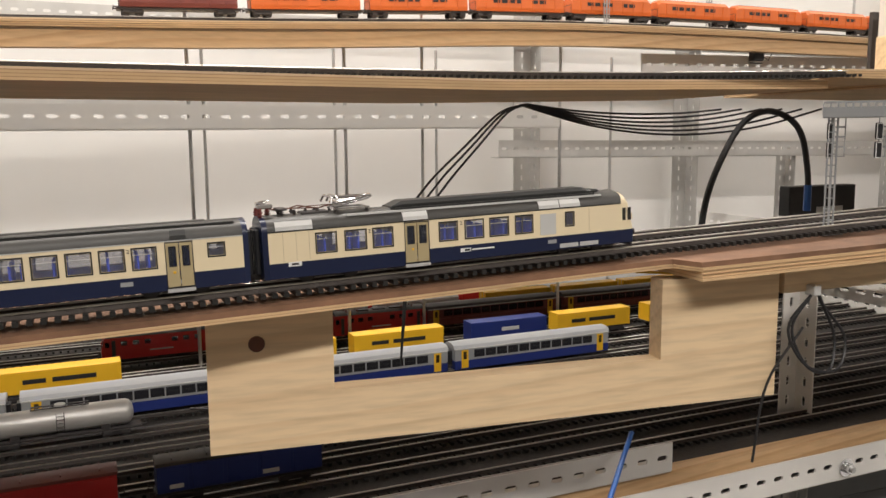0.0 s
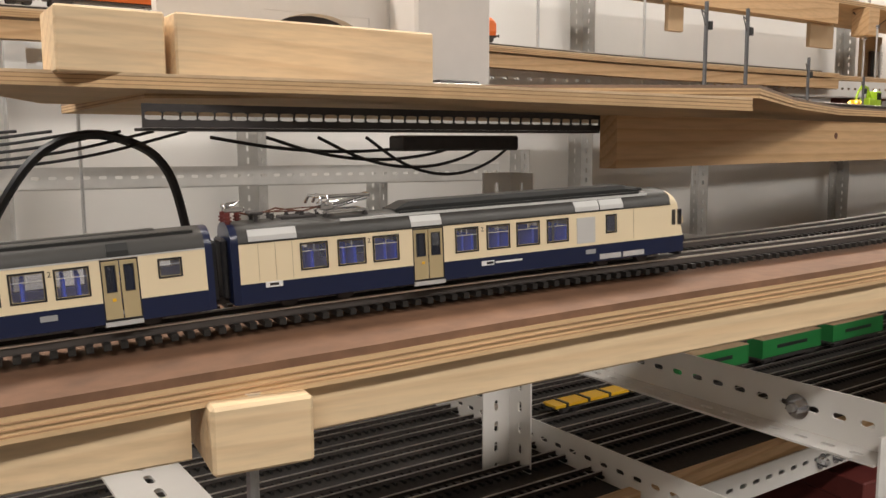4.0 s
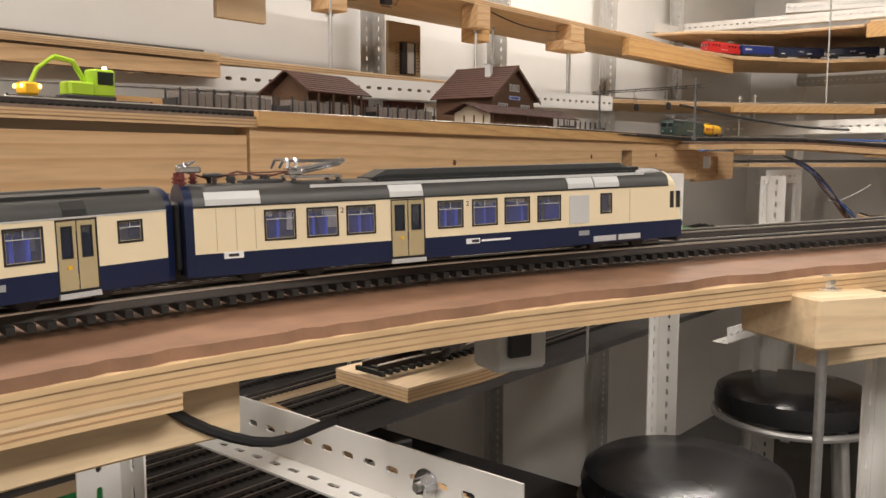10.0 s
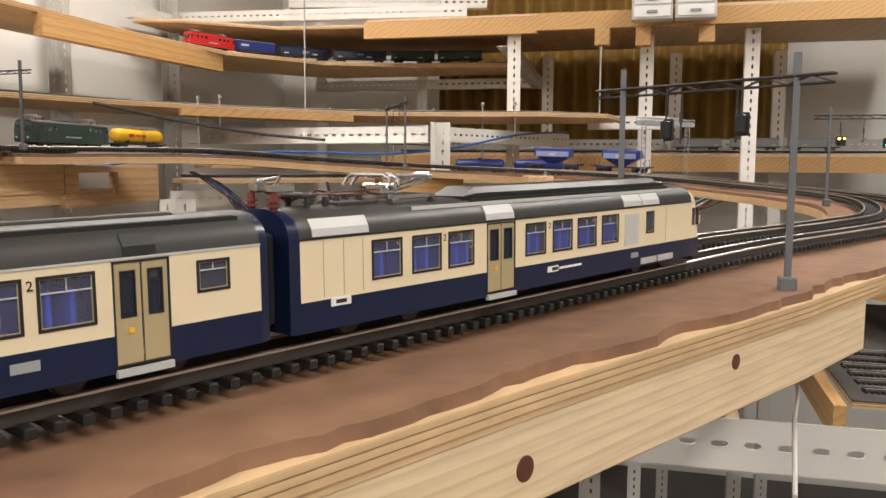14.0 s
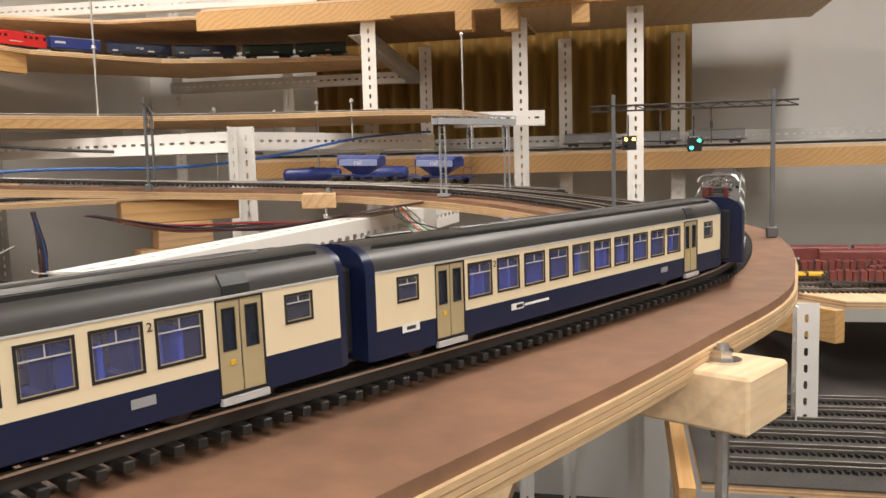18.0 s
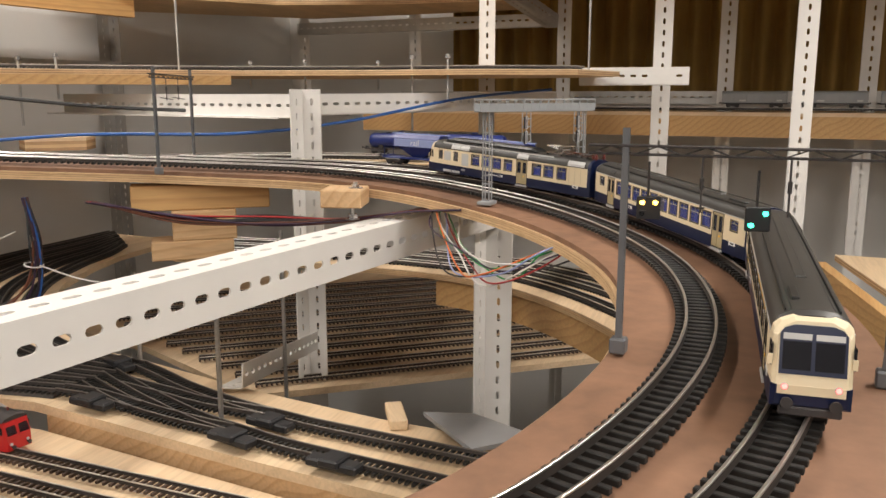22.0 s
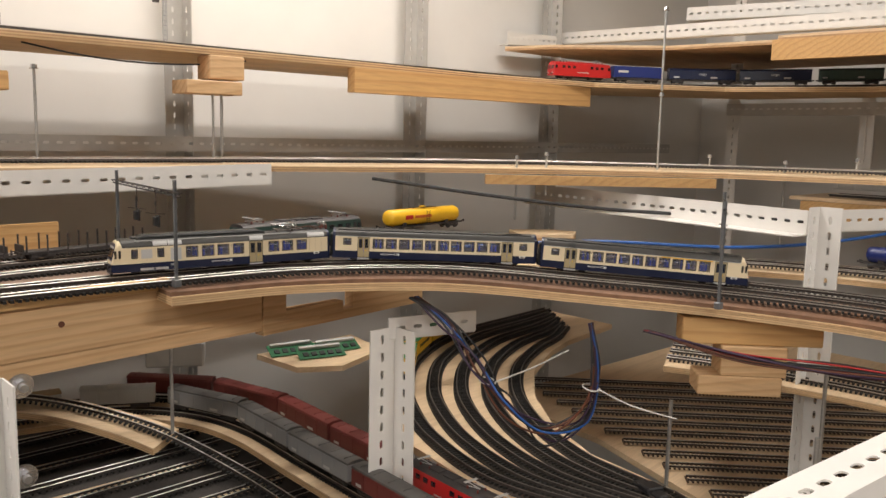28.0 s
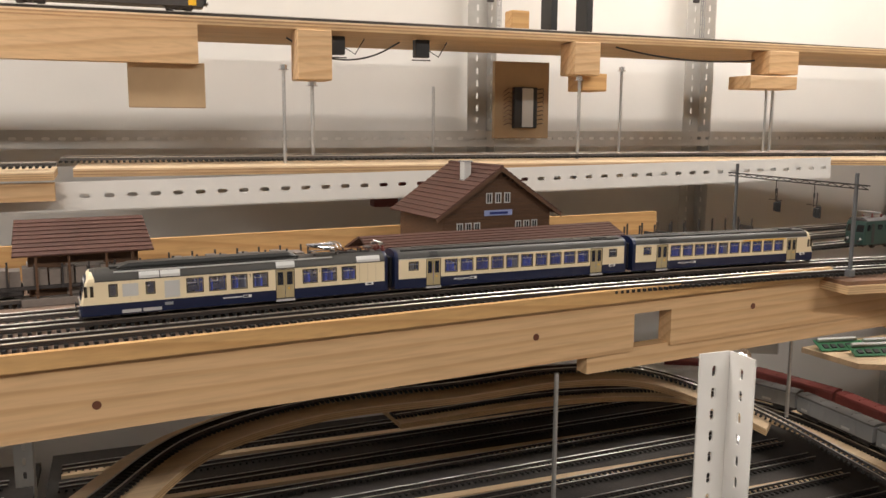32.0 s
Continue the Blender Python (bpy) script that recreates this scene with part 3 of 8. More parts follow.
track(shifted(piece(0.05, ARC[-1] - 0.3, 0.012), 0.054), "black-sleepered inner track of the loop", parts=(620, 760))

# battens under the front edge
def edge_batten(x0, x1, less, high, material, label, width=0.018, drop=0.0148):
    """A board below the deck's front edge, set back from it by less metres (at its start and end)."""
    q = [k for k in LINE if x0 <= k.x <= x1 and k.y < 0.6 and k.x < 2.4]
    me = Mesh()
    for k, p in enumerate(q):
        d = q[min(k + 1, len(q) - 1)] - q[max(k - 1, 0)]
        left = Vector((-d.y, d.x, 0)).normalized()
        u = less[0] + (less[1] - less[0]) * k / (len(q) - 1)
        o = edge_of([p], u)[0]
        top = DT - drop
        me.v += [tuple(p + left * v + Vector((0, 0, w))) for v, w in ((o, top - high + 0.001), (o + 0.001, top - high), (o + width, top - high), (o + width, top), (o + 0.001, top), (o, top - 0.001))]
    for k in range(len(q) - 1):
        me.f += [(6 * k + j, 6 * k + (j + 1) % 6, 6 * k + 6 + (j + 1) % 6, 6 * k + 6 + j) for j in range(6)]
    me.f += [(5, 4, 3, 2, 1, 0), tuple(range(6 * len(q) - 6, 6 * len(q)))]
    return single("front_batten", me, material, label, "timber beam", "timber beams")


edge_batten(-0.462, -0.095, (0.030, 0.006), 0.024, M_PINE_FR, "pine batten under the front deck edge")
edge_batten(-0.075, 0.425, (0.006, 0.004), 0.022, M_PINE_FR, "pine batten under the front deck edge")
edge_batten(0.472, 1.13, (0.004, 0.0145), 0.0267, M_PINE_FR, "wide pine beam under the front deck edge")
p = piece(s_of(0.894, 0.38), s_of(1.095, 0.37))
ply("deck_doubler", p, edge_of(p), edge_of(p, 0.0102), DT - 0.0150, "short plywood doubler under the deck edge", layers=(0.0020, 0.0007, 0.0021, 0.0007, 0.0018))
edge_batten(1.44, 1.60, (0.004, 0.004), 0.042, M_PINE_FR2, "pine beam under the curving deck")
edge_batten(1.738, 2.19, (0.0005, 0.0005), 0.032, M_PINE_FR2, "strongly grained pine beam under the deck", 0.026)


def beam(name, p, q, thick, z0, z1, material, label, holes=(), back=True):
    """An upright board whose face runs from p to q in plan, with rectangular holes (along, along, low, high) cut through."""
    p, q = Vector((*p, 0)), Vector((*q, 0))
    length = (q - p).length
    m = frame_to(p, q)
    xs = sorted({0.0, length, *[h[0] for h in holes], *[h[1] for h in holes]})
    zs = sorted({z0, z1, *[h[2] for h in holes], *[h[3] for h in holes]})
    me = Mesh()
    nx, nz = len(xs), len(zs)
    v = [m @ Vector((x, y, z)) for y in (0, thick) for x in xs for z in zs]
    idx = lambda i, j, k: i * nx * nz + j * nz + k
    solid = [[not any(h[0] <= (xs[j] + xs[j + 1]) / 2 <= h[1] and h[2] <= (zs[k] + zs[k + 1]) / 2 <= h[3] for h in holes) for k in range(nz - 1)] for j in range(nx - 1)]
    f = []
    for j in range(nx - 1):
        for k in range(nz - 1):
            if not solid[j][k]:
                continue
            f += [(idx(0, j, k), idx(0, j + 1, k), idx(0, j + 1, k + 1), idx(0, j, k + 1)), (idx(1, j, k), idx(1, j, k + 1), idx(1, j + 1, k + 1), idx(1, j + 1, k))]
            for dj, dk, a, b in ((-1, 0, (j, k), (j, k + 1)), (1, 0, (j + 1, k), (j + 1, k + 1)), (0, -1, (j, k), (j + 1, k)), (0, 1, (j, k + 1), (j + 1, k + 1))):
                jj, kk = j + dj, k + dk
                if not (0 <= jj < nx - 1 and 0 <= kk < nz - 1 and solid[jj][kk]):
                    f.append((idx(0, *a), idx(0, *b), idx(1, *b), idx(1, *a)))
    me.add(v, f)
    return single(name, me, material, label, "timber beam", "timber beams")


# cut-out board under the lower left deck
beam("cutout_board", (-0.918, 0.513), (-0.468, 0.452), 0.018, 1.052, 1.150, M_PINE_FR, "pine board with a long window cut out, below the deck", holes=[(0.086, 0.346, 1.091, 1.155)])

# station deck on its long beam
A0, A1 = Vector((0.357, 0.578)), Vector((2.35, 0.797))
AD = (A1 - A0).normalized()


def a_at(d, back=0.0):
    """A plan point d metres along the long beam's face, back metres behind it."""
    p = A0 + AD * d + Vector((-AD.y, AD.x)) * back
    return (p.x, p.y)


def a_along(x):
    return (x - A0.x) / AD.x


beam("long_beam", a_at(0), a_at(a_along(1.40)), 0.02, 1.268, 1.318, M_PINE, "long pine beam under the station deck")
beam("long_beam", a_at(a_along(1.404)), a_at(a_along(2.75)), 0.02, 1.272, 1.3255, M_PINE, "long pine beam with a square hole, under the station deck", holes=[(a_along(2.299) - a_along(1.404), a_along(2.352) - a_along(1.404), 1.2685, 1.3105)])
beam("backing_board", a_at(a_along(2.238), 0.003), a_at(a_along(2.90), 0.003), 0.018, 1.249, 1.2715, M_PINE, "pine packing board under the long beam")
beam("end_board", a_at(a_along(2.752), -0.001), a_at(a_along(3.085), 0.012), 0.018, 1.2425, 1.312, M_PINE, "pine board with a window cut out, below the loop deck", holes=[(0.04, 0.172, 1.258, 1.300)])
st = thing("station_deck", "long plywood station deck carrying sidings", "plywood deck", "layout decks")
outline = [(0.357, 0.428), (0.56, 0.528), (0.78, 0.612), a_at(a_along(1.4), -0.003), a_at(a_along(2.62), -0.004), a_at(a_along(2.62), 0.02), a_at(a_along(2.66), 0.36), a_at(0.05, 0.42), (-0.05, 0.98), (-0.05, 0.655)]
z = 1.3357
part("deck_surface", Mesh().prism([(x, y) for x, y in outline], z - 0.0025, z), mat("grey_brown_deck", (0.24, 0.165, 0.12), 0.7, var=0.22, scale=70, bump=0.15), st, "brown board surface")
z -= 0.0025
for i, h in enumerate((0.0016, 0.0012, 0.0018, 0.0012, 0.0018)):
    e = 0.0004 * (i % 3)
    part("ply_layer", Mesh().prism([(x, y - e) for x, y in outline], z - h, z), M_PLY_A if i % 2 == 0 else M_PLY_B, st)
    z -= h
single("deck_lip", Mesh().sweep([Vector((*a_at(a_along(1.41), -0.006), 1.333)), Vector((*a_at(a_along(2.61), -0.006), 1.333))], [(-0.0008, -0.006), (0.006, -0.006), (0.006, 0.008), (-0.0008, 0.008)]), M_PINE_UP, "pale pine lipping along the station deck edge", "timber strip", "timber beams")
for k, (off, x0, x1) in enumerate(((0.135, 0.2, 3.0), (0.215, 0.5, 3.1), (0.29, 0.6, 3.2))):
    p0, p1 = a_at(a_along(x0), off), a_at(a_along(min(x1, 2.62)), off)
    q = a_at(a_along(x1), off + 0.01)
    track(spline([(*p0, 1.3437), ((p0[0] + p1[0]) / 2, (p0[1] + p1[1]) / 2, 1.3437), (*p1, 1.3437), (*q, 1.343)], 0.02), "station siding with dark sleepers")

# the left stretch of that level
ul = [Vector((x, y, z)) for x, y, z in ((-2.3, 0.78, 1.326), (-1.6, 0.72, 1.325), (-1.04, 0.675, 1.3235), (-0.6, 0.672, 1.3225), (-0.18, 0.668, 1.331))]
ply("upper_left_deck", ul, 0.0, 0.32, 0.0, "plywood deck with track behind the lower line")
ply("upper_left_deck", [Vector((-0.19, 0.66, 1.343)), Vector((0.10, 0.535, 1.335)), Vector((0.352, 0.43, 1.326))], 0.0, 0.28, 0.0, "plywood corner of the upper deck")

# ---- lower levels ----
single("lower_yard_deck", Mesh().box(-2.3, 0.62, 0.905, 1.62, 1.6, 0.918), M_BED, "dark board of the lower storage yard", "plywood deck", "layout decks")
for y in (0.67, 0.73, 0.785, 0.84, 0.895, 0.95, 1.018, 1.076, 1.135, 1.21, 1.29, 1.36, 1.43, 1.50):
    track([Vector((-2.2, y, 0.93)), Vector((1.58, y, 0.93))], "storage yard track on the dark lower board", pitch=0.011)
single("west_yard_lip", Mesh().box(-2.3, 0.604, 0.90, 1.62, 0.62, 0.925), M_PINE, "pine edge strip of the lower yard", "timber strip", "timber beams")
# yard below the station
single("middle_yard_deck", Mesh().box(1.64, 0.86, 0.915, 3.0, 1.6, 0.928), M_BED, "dark board of the middle storage yard", "plywood deck", "layout decks")
for k in range(9):
    y = 0.93 + 0.075 * k
    track([Vector((1.66, y - 0.02, 0.94)), Vector((2.9, y + 0.03, 0.94))], "storage yard track on a dark board", pitch=0.011)
    if k % 2:
        single("yard_strip", Mesh().box(1.66, y + 0.030, 0.928, 2.9, y + 0.046, 0.934), M_PLYTOP, "bare plywood strip between yard tracks", "timber strip", "timber beams")
# fan of tracks under the loop
fan = Mesh().prism([(2.958, 0.62), (2.985, 0.46), (2.963, 0.124), (2.955, -0.14), (3.0, -0.18), (3.12, -0.16), (3.117, 0.05), (3.132, 0.25), (3.158, 0.415), (3.18, 0.60), (3.235, 0.72), (3.33, 0.845), (3.46, 0.96), (3.61, 1.04), (3.72, 1.08), (3.95, 1.12), (3.95, 1.36), (3.80, 1.345), (3.51, 1.305), (3.29, 1.20), (3.145, 1.06), (3.06, 0.94), (2.99, 0.80)], 1.028, 1.04)
single("fan_deck", fan, M_PLYTOP, "bare plywood board with a fan of curved storage tracks", "plywood deck", "layout decks")
S1 = [(3.934, 1.327), (3.809, 1.312), (3.526, 1.271), (3.319, 1.169), (3.178, 1.037), (3.094, 0.924), (3.026, 0.79), (2.985, 0.617), (3.016, 0.45)]
S4 = [(3.81, 1.165), (3.699, 1.105), (3.594, 1.068), (3.439, 0.985), (3.30, 0.861), (3.205, 0.728), (3.15, 0.603), (3.135, 0.52), (3.128, 0.43)]
for u in (0.0, 0.25, 0.5, 0.75, 1.0):
    track(spline([(a[0] + (b[0] - a[0]) * u, a[1] + (b[1] - a[1]) * u, 1.052) for a, b in zip(S1, S4)], 0.015), "curved storage track with black sleepers on bare plywood", bed=True, pitch=0.008, wide=0.028, head=M_RAILK)
LADDER = (((3.052, 0.44), (3.030, 0.38), (3.012, 0.313), (3.004, 0.234), (3.003, 0.175)),
          ((3.090, 0.445), (3.068, 0.39), (3.043, 0.321), (3.015, 0.229), (3.005, 0.17), (2.996, 0.111), (2.992, 0.056), (2.986, -0.12)),
          ((3.128, 0.43), (3.109, 0.37), (3.089, 0.314), (3.066, 0.219), (3.057, 0.143), (3.052, 0.069), (3.05, -0.13)),
          ((3.016, 0.45), (3.020, 0.394), (3.010, 0.32)), ((3.068, 0.39), (3.060, 0.312), (3.053, 0.25), (3.057, 0.16)))
for n, pts in enumerate(LADDER):
    track(spline([(x, y, 1.0521 + 0.0004 * n) for x, y in pts], 0.012), "ladder of turnouts on the plywood board", pitch=0.0075, wide=0.03, head=M_RAILK)
for x, y, a in ((2.992, 0.37, -92), (2.979, 0.152, -97), (3.030, 0.140, -95), (3.112, 0.45, -108), (2.972, 0.02, -92)):
    t = thing("turnout_motor", "black turnout motor beside the ladder tracks", "turnout motor", "turnout motors", pose(x, y, 1.0472, 0, 0, a))
    part("body", Mesh().bbox(-0.03, -0.009, 0, 0.03, 0.009, 0.009, 0.002), M_BLACK, t)
    part("cover", Mesh().bbox(-0.012, -0.013, 0.004, 0.012, 0.013, 0.013, 0.002), M_BLACK, t)
beam("fan_lip", (2.985, 0.44), (2.957, -0.12), 0.016, 0.965, 1.0275, M_PINE, "pine board along the edge of the fan deck")
single("low_yard_deck", Mesh().prism([(2.56, 0.62), (2.60, -0.2), (2.942, -0.2), (2.974, 0.44), (2.95, 0.62)], 1.0, 1.012), M_PLYTOP, "bare plywood board of a low storage yard", "plywood deck", "layout decks")
for k in range(7):
    track([Vector((2.59 + 0.05 * k, 0.60, 1.0235)), Vector((2.63 + 0.05 * k, -0.18, 1.0235))], "low yard track with brown sleepers", sleepers=M_SLEEPB, pitch=0.009)
single("deep_yard_deck", Mesh().prism([(3.56, 0.86), (3.425, 0.477), (3.60, 0.29), (3.75, 0.13), (3.91, -0.04), (4.03, -0.125), (4.7, -0.4), (4.7, 1.2), (3.6, 1.2)], 0.885, 0.897), M_PLYTOP, "bare plywood board of the deep storage yard", "plywood deck", "layout decks")
for k in range(13):
    o = 0.032 + 0.060 * k
    c = Vector((3.432 + 0.729 * o, 0.477 + 0.684 * o, 0.909))
    d = Vector((0.684, -0.729, 0))
    track([c + d * (0.02 - 0.5 * o), c + d * (0.72 + 0.35 * o)], "storage track on the deep plywood yard", sleepers=M_SLEEPB, pitch=0.009, wide=0.026)
# helper shelf under the far side of the loop
hl = spline([(3.10, -0.40, 1.118), (3.28, -0.32, 1.119), (3.45, -0.18, 1.119), (3.57, -0.02, 1.119), (3.625, 0.15, 1.119), (3.61, 0.35, 1.122), (3.54, 0.58, 1.13), (3.50, 0.67, 1.132)], 0.02)
ply("spiral_deck", hl, -0.09, 0.095, 0.0, "plywood deck of the ramp under the loop")
for off in (-0.05, 0.0, 0.05):
    track(shifted(hl, off, 0.0085), "track on the ramp under the loop")
batten("ramp_rail", hl[8:42], 0.072, 0.018, -0.0145, 0.040, M_PINE_UP, "golden pine rail under the ramp deck")
# ---- brown goods lines sloping down to the fan ----
br = spline([(2.2, 1.36, 1.02), (2.5, 1.38, 1.018), (2.72, 1.34, 1.015), (2.83, 1.24, 1.0135), (2.872, 1.1, 1.0128), (2.868, 0.9, 1.0128), (2.862, 0.7, 1.0128), (2.85, 0.45, 1.0128), (2.84, 0.1, 1.0128)], 0.01)
lp = spline([(1.34, 0.47, 1.15), (1.46, 0.465, 1.152), (1.58, 0.53, 1.155), (1.66, 0.66, 1.157), (1.70, 0.78, 1.158), (1.745, 0.87, 1.158), (1.84, 1.01, 1.158), (2.0, 1.085, 1.158), (2.2, 1.09, 1.158), (2.37, 1.10, 1.158), (2.52, 1.08, 1.145), (2.65, 0.99, 1.10), (2.73, 0.86, 1.05), (2.76, 0.7, 1.02), (2.76, 0.5, 1.0128)], 0.01)
ply("goods_deck", lp[:172], -0.04, 0.04, -0.0115, "narrow curved plywood deck of a goods line")
track(lp, "goods line curving down to the lower level")
ply("goods_deck", [p for p in br if p.y > 0.64], -0.035, 0.10, -0.0080, "narrow plywood deck of the goods lines")
track(br, "goods line with brown vans on the low board")
track(shifted(br, 0.068), "second goods line on the low board")



# ---- the moving railcar set ----
CL, CW, ZS, ZM, ZG, ZT = 0.2848, 0.0330, 0.0048, 0.0148, 0.0350, 0.0445


def holed(me, m, x0, x1, z0, z1, thick, holes):
    """A panel in x and z with rectangular openings, thickness in y."""
    holes = [(max(a, x0), min(b, x1), max(c, z0), min(d, z1)) for a, b, c, d in holes]
    xs = sorted({x0, x1, *[h[0] for h in holes], *[h[1] for h in holes]})
    zs = sorted({z0, z1, *[h[2] for h in holes], *[h[3] for h in holes]})
    nx, nz = len(xs), len(zs)
    v = [m @ Vector((x, y, z)) for y in (0, thick) for x in xs for z in zs]
    idx = lambda i, j, k: i * nx * nz + j * nz + k
    ok = lambda j, k: 0 <= j < nx - 1 and 0 <= k < nz - 1 and not any(h[0] < (xs[j] + xs[j + 1]) / 2 < h[1] and h[2] < (zs[k] + zs[k + 1]) / 2 < h[3] for h in holes)
    f = []
    for j in range(nx - 1):
        for k in range(nz - 1):
            if ok(j, k):
                f += [(idx(0, j, k), idx(0, j + 1, k), idx(0, j + 1, k + 1), idx(0, j, k + 1)), (idx(1, j, k), idx(1, j, k + 1), idx(1, j + 1, k + 1), idx(1, j + 1, k))]
                for dj, dk, a, b in ((-1, 0, (j, k), (j, k + 1)), (1, 0, (j + 1, k), (j + 1, k + 1)), (0, -1, (j, k), (j + 1, k)), (0, 1, (j, k + 1), (j + 1, k + 1))):
                    if not ok(j + dj, k + dk):
                        f.append((idx(0, *a), idx(0, *b), idx(1, *b), idx(1, *a)))
    return me.add(v, f)


def ring(me, m, x0, x1, z0, z1, w, y0, y1):
    return holed(me, m @ Matrix.Translation((0, y0, 0)), x0, x1, z0, z1, y1 - y0, [(x0 + w, x1 - w, z0 + w, z1 - w)])


ROOF_PROF = [(-CW / 2, ZG - 0.0004), (-CW / 2 + 0.0006, ZG + 0.003), (-CW / 2 + 0.0028, ZG + 0.0062), (-0.0085, ZT - 0.0008), (-0.003, ZT), (0.003, ZT), (0.0085, ZT - 0.0008), (CW / 2 - 0.0028, ZG + 0.0062), (CW / 2 - 0.0006, ZG + 0.003), (CW / 2, ZG - 0.0004)]


def loft(me, rings, cap0=True, cap1=True):
    k = len(rings[0])
    v = [p for r in rings for p in r]
    f = [(i * k + j, i * k + (j + 1) % k, (i + 1) * k + (j + 1) % k, (i + 1) * k + j) for i in range(len(rings) - 1) for j in range(k)]
    f += ([tuple(reversed(range(k)))] if cap0 else []) + ([tuple(range((len(rings) - 1) * k, len(rings) * k))] if cap1 else [])
    return me.add(v, f)


def bogie(t, x, y=0.0, z=0.0, base=0.030, gauge=0.0165, name="bogie", wheel_r=0.0052):
    b = part(name, Mesh().bbox(x - base * 0.72, -0.0125, 0.0035, x + base * 0.72, -0.0095, 0.0085, 0.0008).bbox(x - base * 0.72, 0.0095, 0.0035, x + base * 0.72, 0.0125, 0.0085, 0.0008).box(x - 0.004, -0.0125, 0.004, x + 0.004, 0.0125, 0.008), M_DARK, t, "black bogie frame")
    for dx in (-base / 2, base / 2):
        w = Mesh()
        for side in (-1, 1):
            w.cyl((x + dx, side * 0.0072, wheel_r), (x + dx, side * 0.0093, wheel_r), wheel_r, 14)
            w.cyl((x + dx, side * 0.0066, wheel_r), (x + dx, side * 0.0072, wheel_r), wheel_r + 0.0006, 14)
        w.cyl((x + dx, -0.007, wheel_r), (x + dx, 0.007, wheel_r), 0.0012, 8)
        part("wheelset", w, M_DARK, b, smooth=True)
    return b


def window(t, m, x, w, z0, z1, bar=True, dark=False):
    fr = part("window", ring(Mesh(), m, x - w / 2 - 0.0005, x + w / 2 + 0.0005, z0 - 0.0005, z1 + 0.0005, 0.0008, -0.00025, 0.0004), M_BLACK, t, "black window frame")
    part("pane", Mesh().box(x - w / 2 + 0.0003, 0.00035, z0 + 0.0003, x + w / 2 - 0.0003, 0.00055, z1 - 0.0003, m), M_GLASSD if dark else M_GLASS, fr)
    part("inner_rim", ring(Mesh(), m, x - w / 2 + 0.0003, x + w / 2 - 0.0003, z0 + 0.0003, z1 - 0.0003, 0.00025, 0.0000, 0.0003), M_DOOR, fr, "thin brass rim")
    if bar:
        zz = z0 + (z1 - z0) * 0.70
        part("transom", Mesh().box(x - w / 2 + 0.0004, -0.0001, zz - 0.0002, x + w / 2 - 0.0004, 0.0003, zz + 0.0002, m), M_SILV, fr)
        part("mullion", Mesh().box(x - 0.00015, 0.0000, zz, x + 0.00015, 0.0003, z1 - 0.0004, m), M_SILV, fr)
    return fr


def door_pair(t, m, x, w):
    d = part("door", ring(Mesh(), m, x - w / 2, x + w / 2, 0.0062, ZG - 0.0006, 0.0005, -0.0002, 0.0006), M_BLACK, t, "black door surround")
    for side in (-1, 1):
        a, b = sorted((x + side * 0.0003, x + side * (w / 2 - 0.0006)))
        leaf = part("door_leaf", holed(Mesh(), m @ Matrix.Translation((0, 0.0001, 0)), a, b, 0.0068, ZG - 0.0012, 0.0006, [(a + 0.0017, b - 0.0017, 0.0195, 0.0315)]), M_DOOR, d, "beige folding door leaf")
        leaf["label"] = "beige folding door leaf"
        part("door_pane", Mesh().box(a + 0.0017, 0.0004, 0.0195, b - 0.0017, 0.0006, 0.0315, m), M_GLASSM, d)
        part("pane_rim", ring(Mesh(), m, a + 0.0014, b - 0.0014, 0.0192, 0.0318, 0.0004, -0.0001, 0.0004), M_BLACK, d, "black rubber pane rim")
    part("door_button", Mesh().box(x - 0.0042, -0.0003, 0.0150, x - 0.0026, 0.0002, 0.0164, m), M_YEL, d, "yellow push button plate")
    part("step", Mesh().box(x - w / 2, -0.0010, 0.0036, x + w / 2, 0.0005, 0.0056, m), M_SILV, d, "silver door step")
    return d


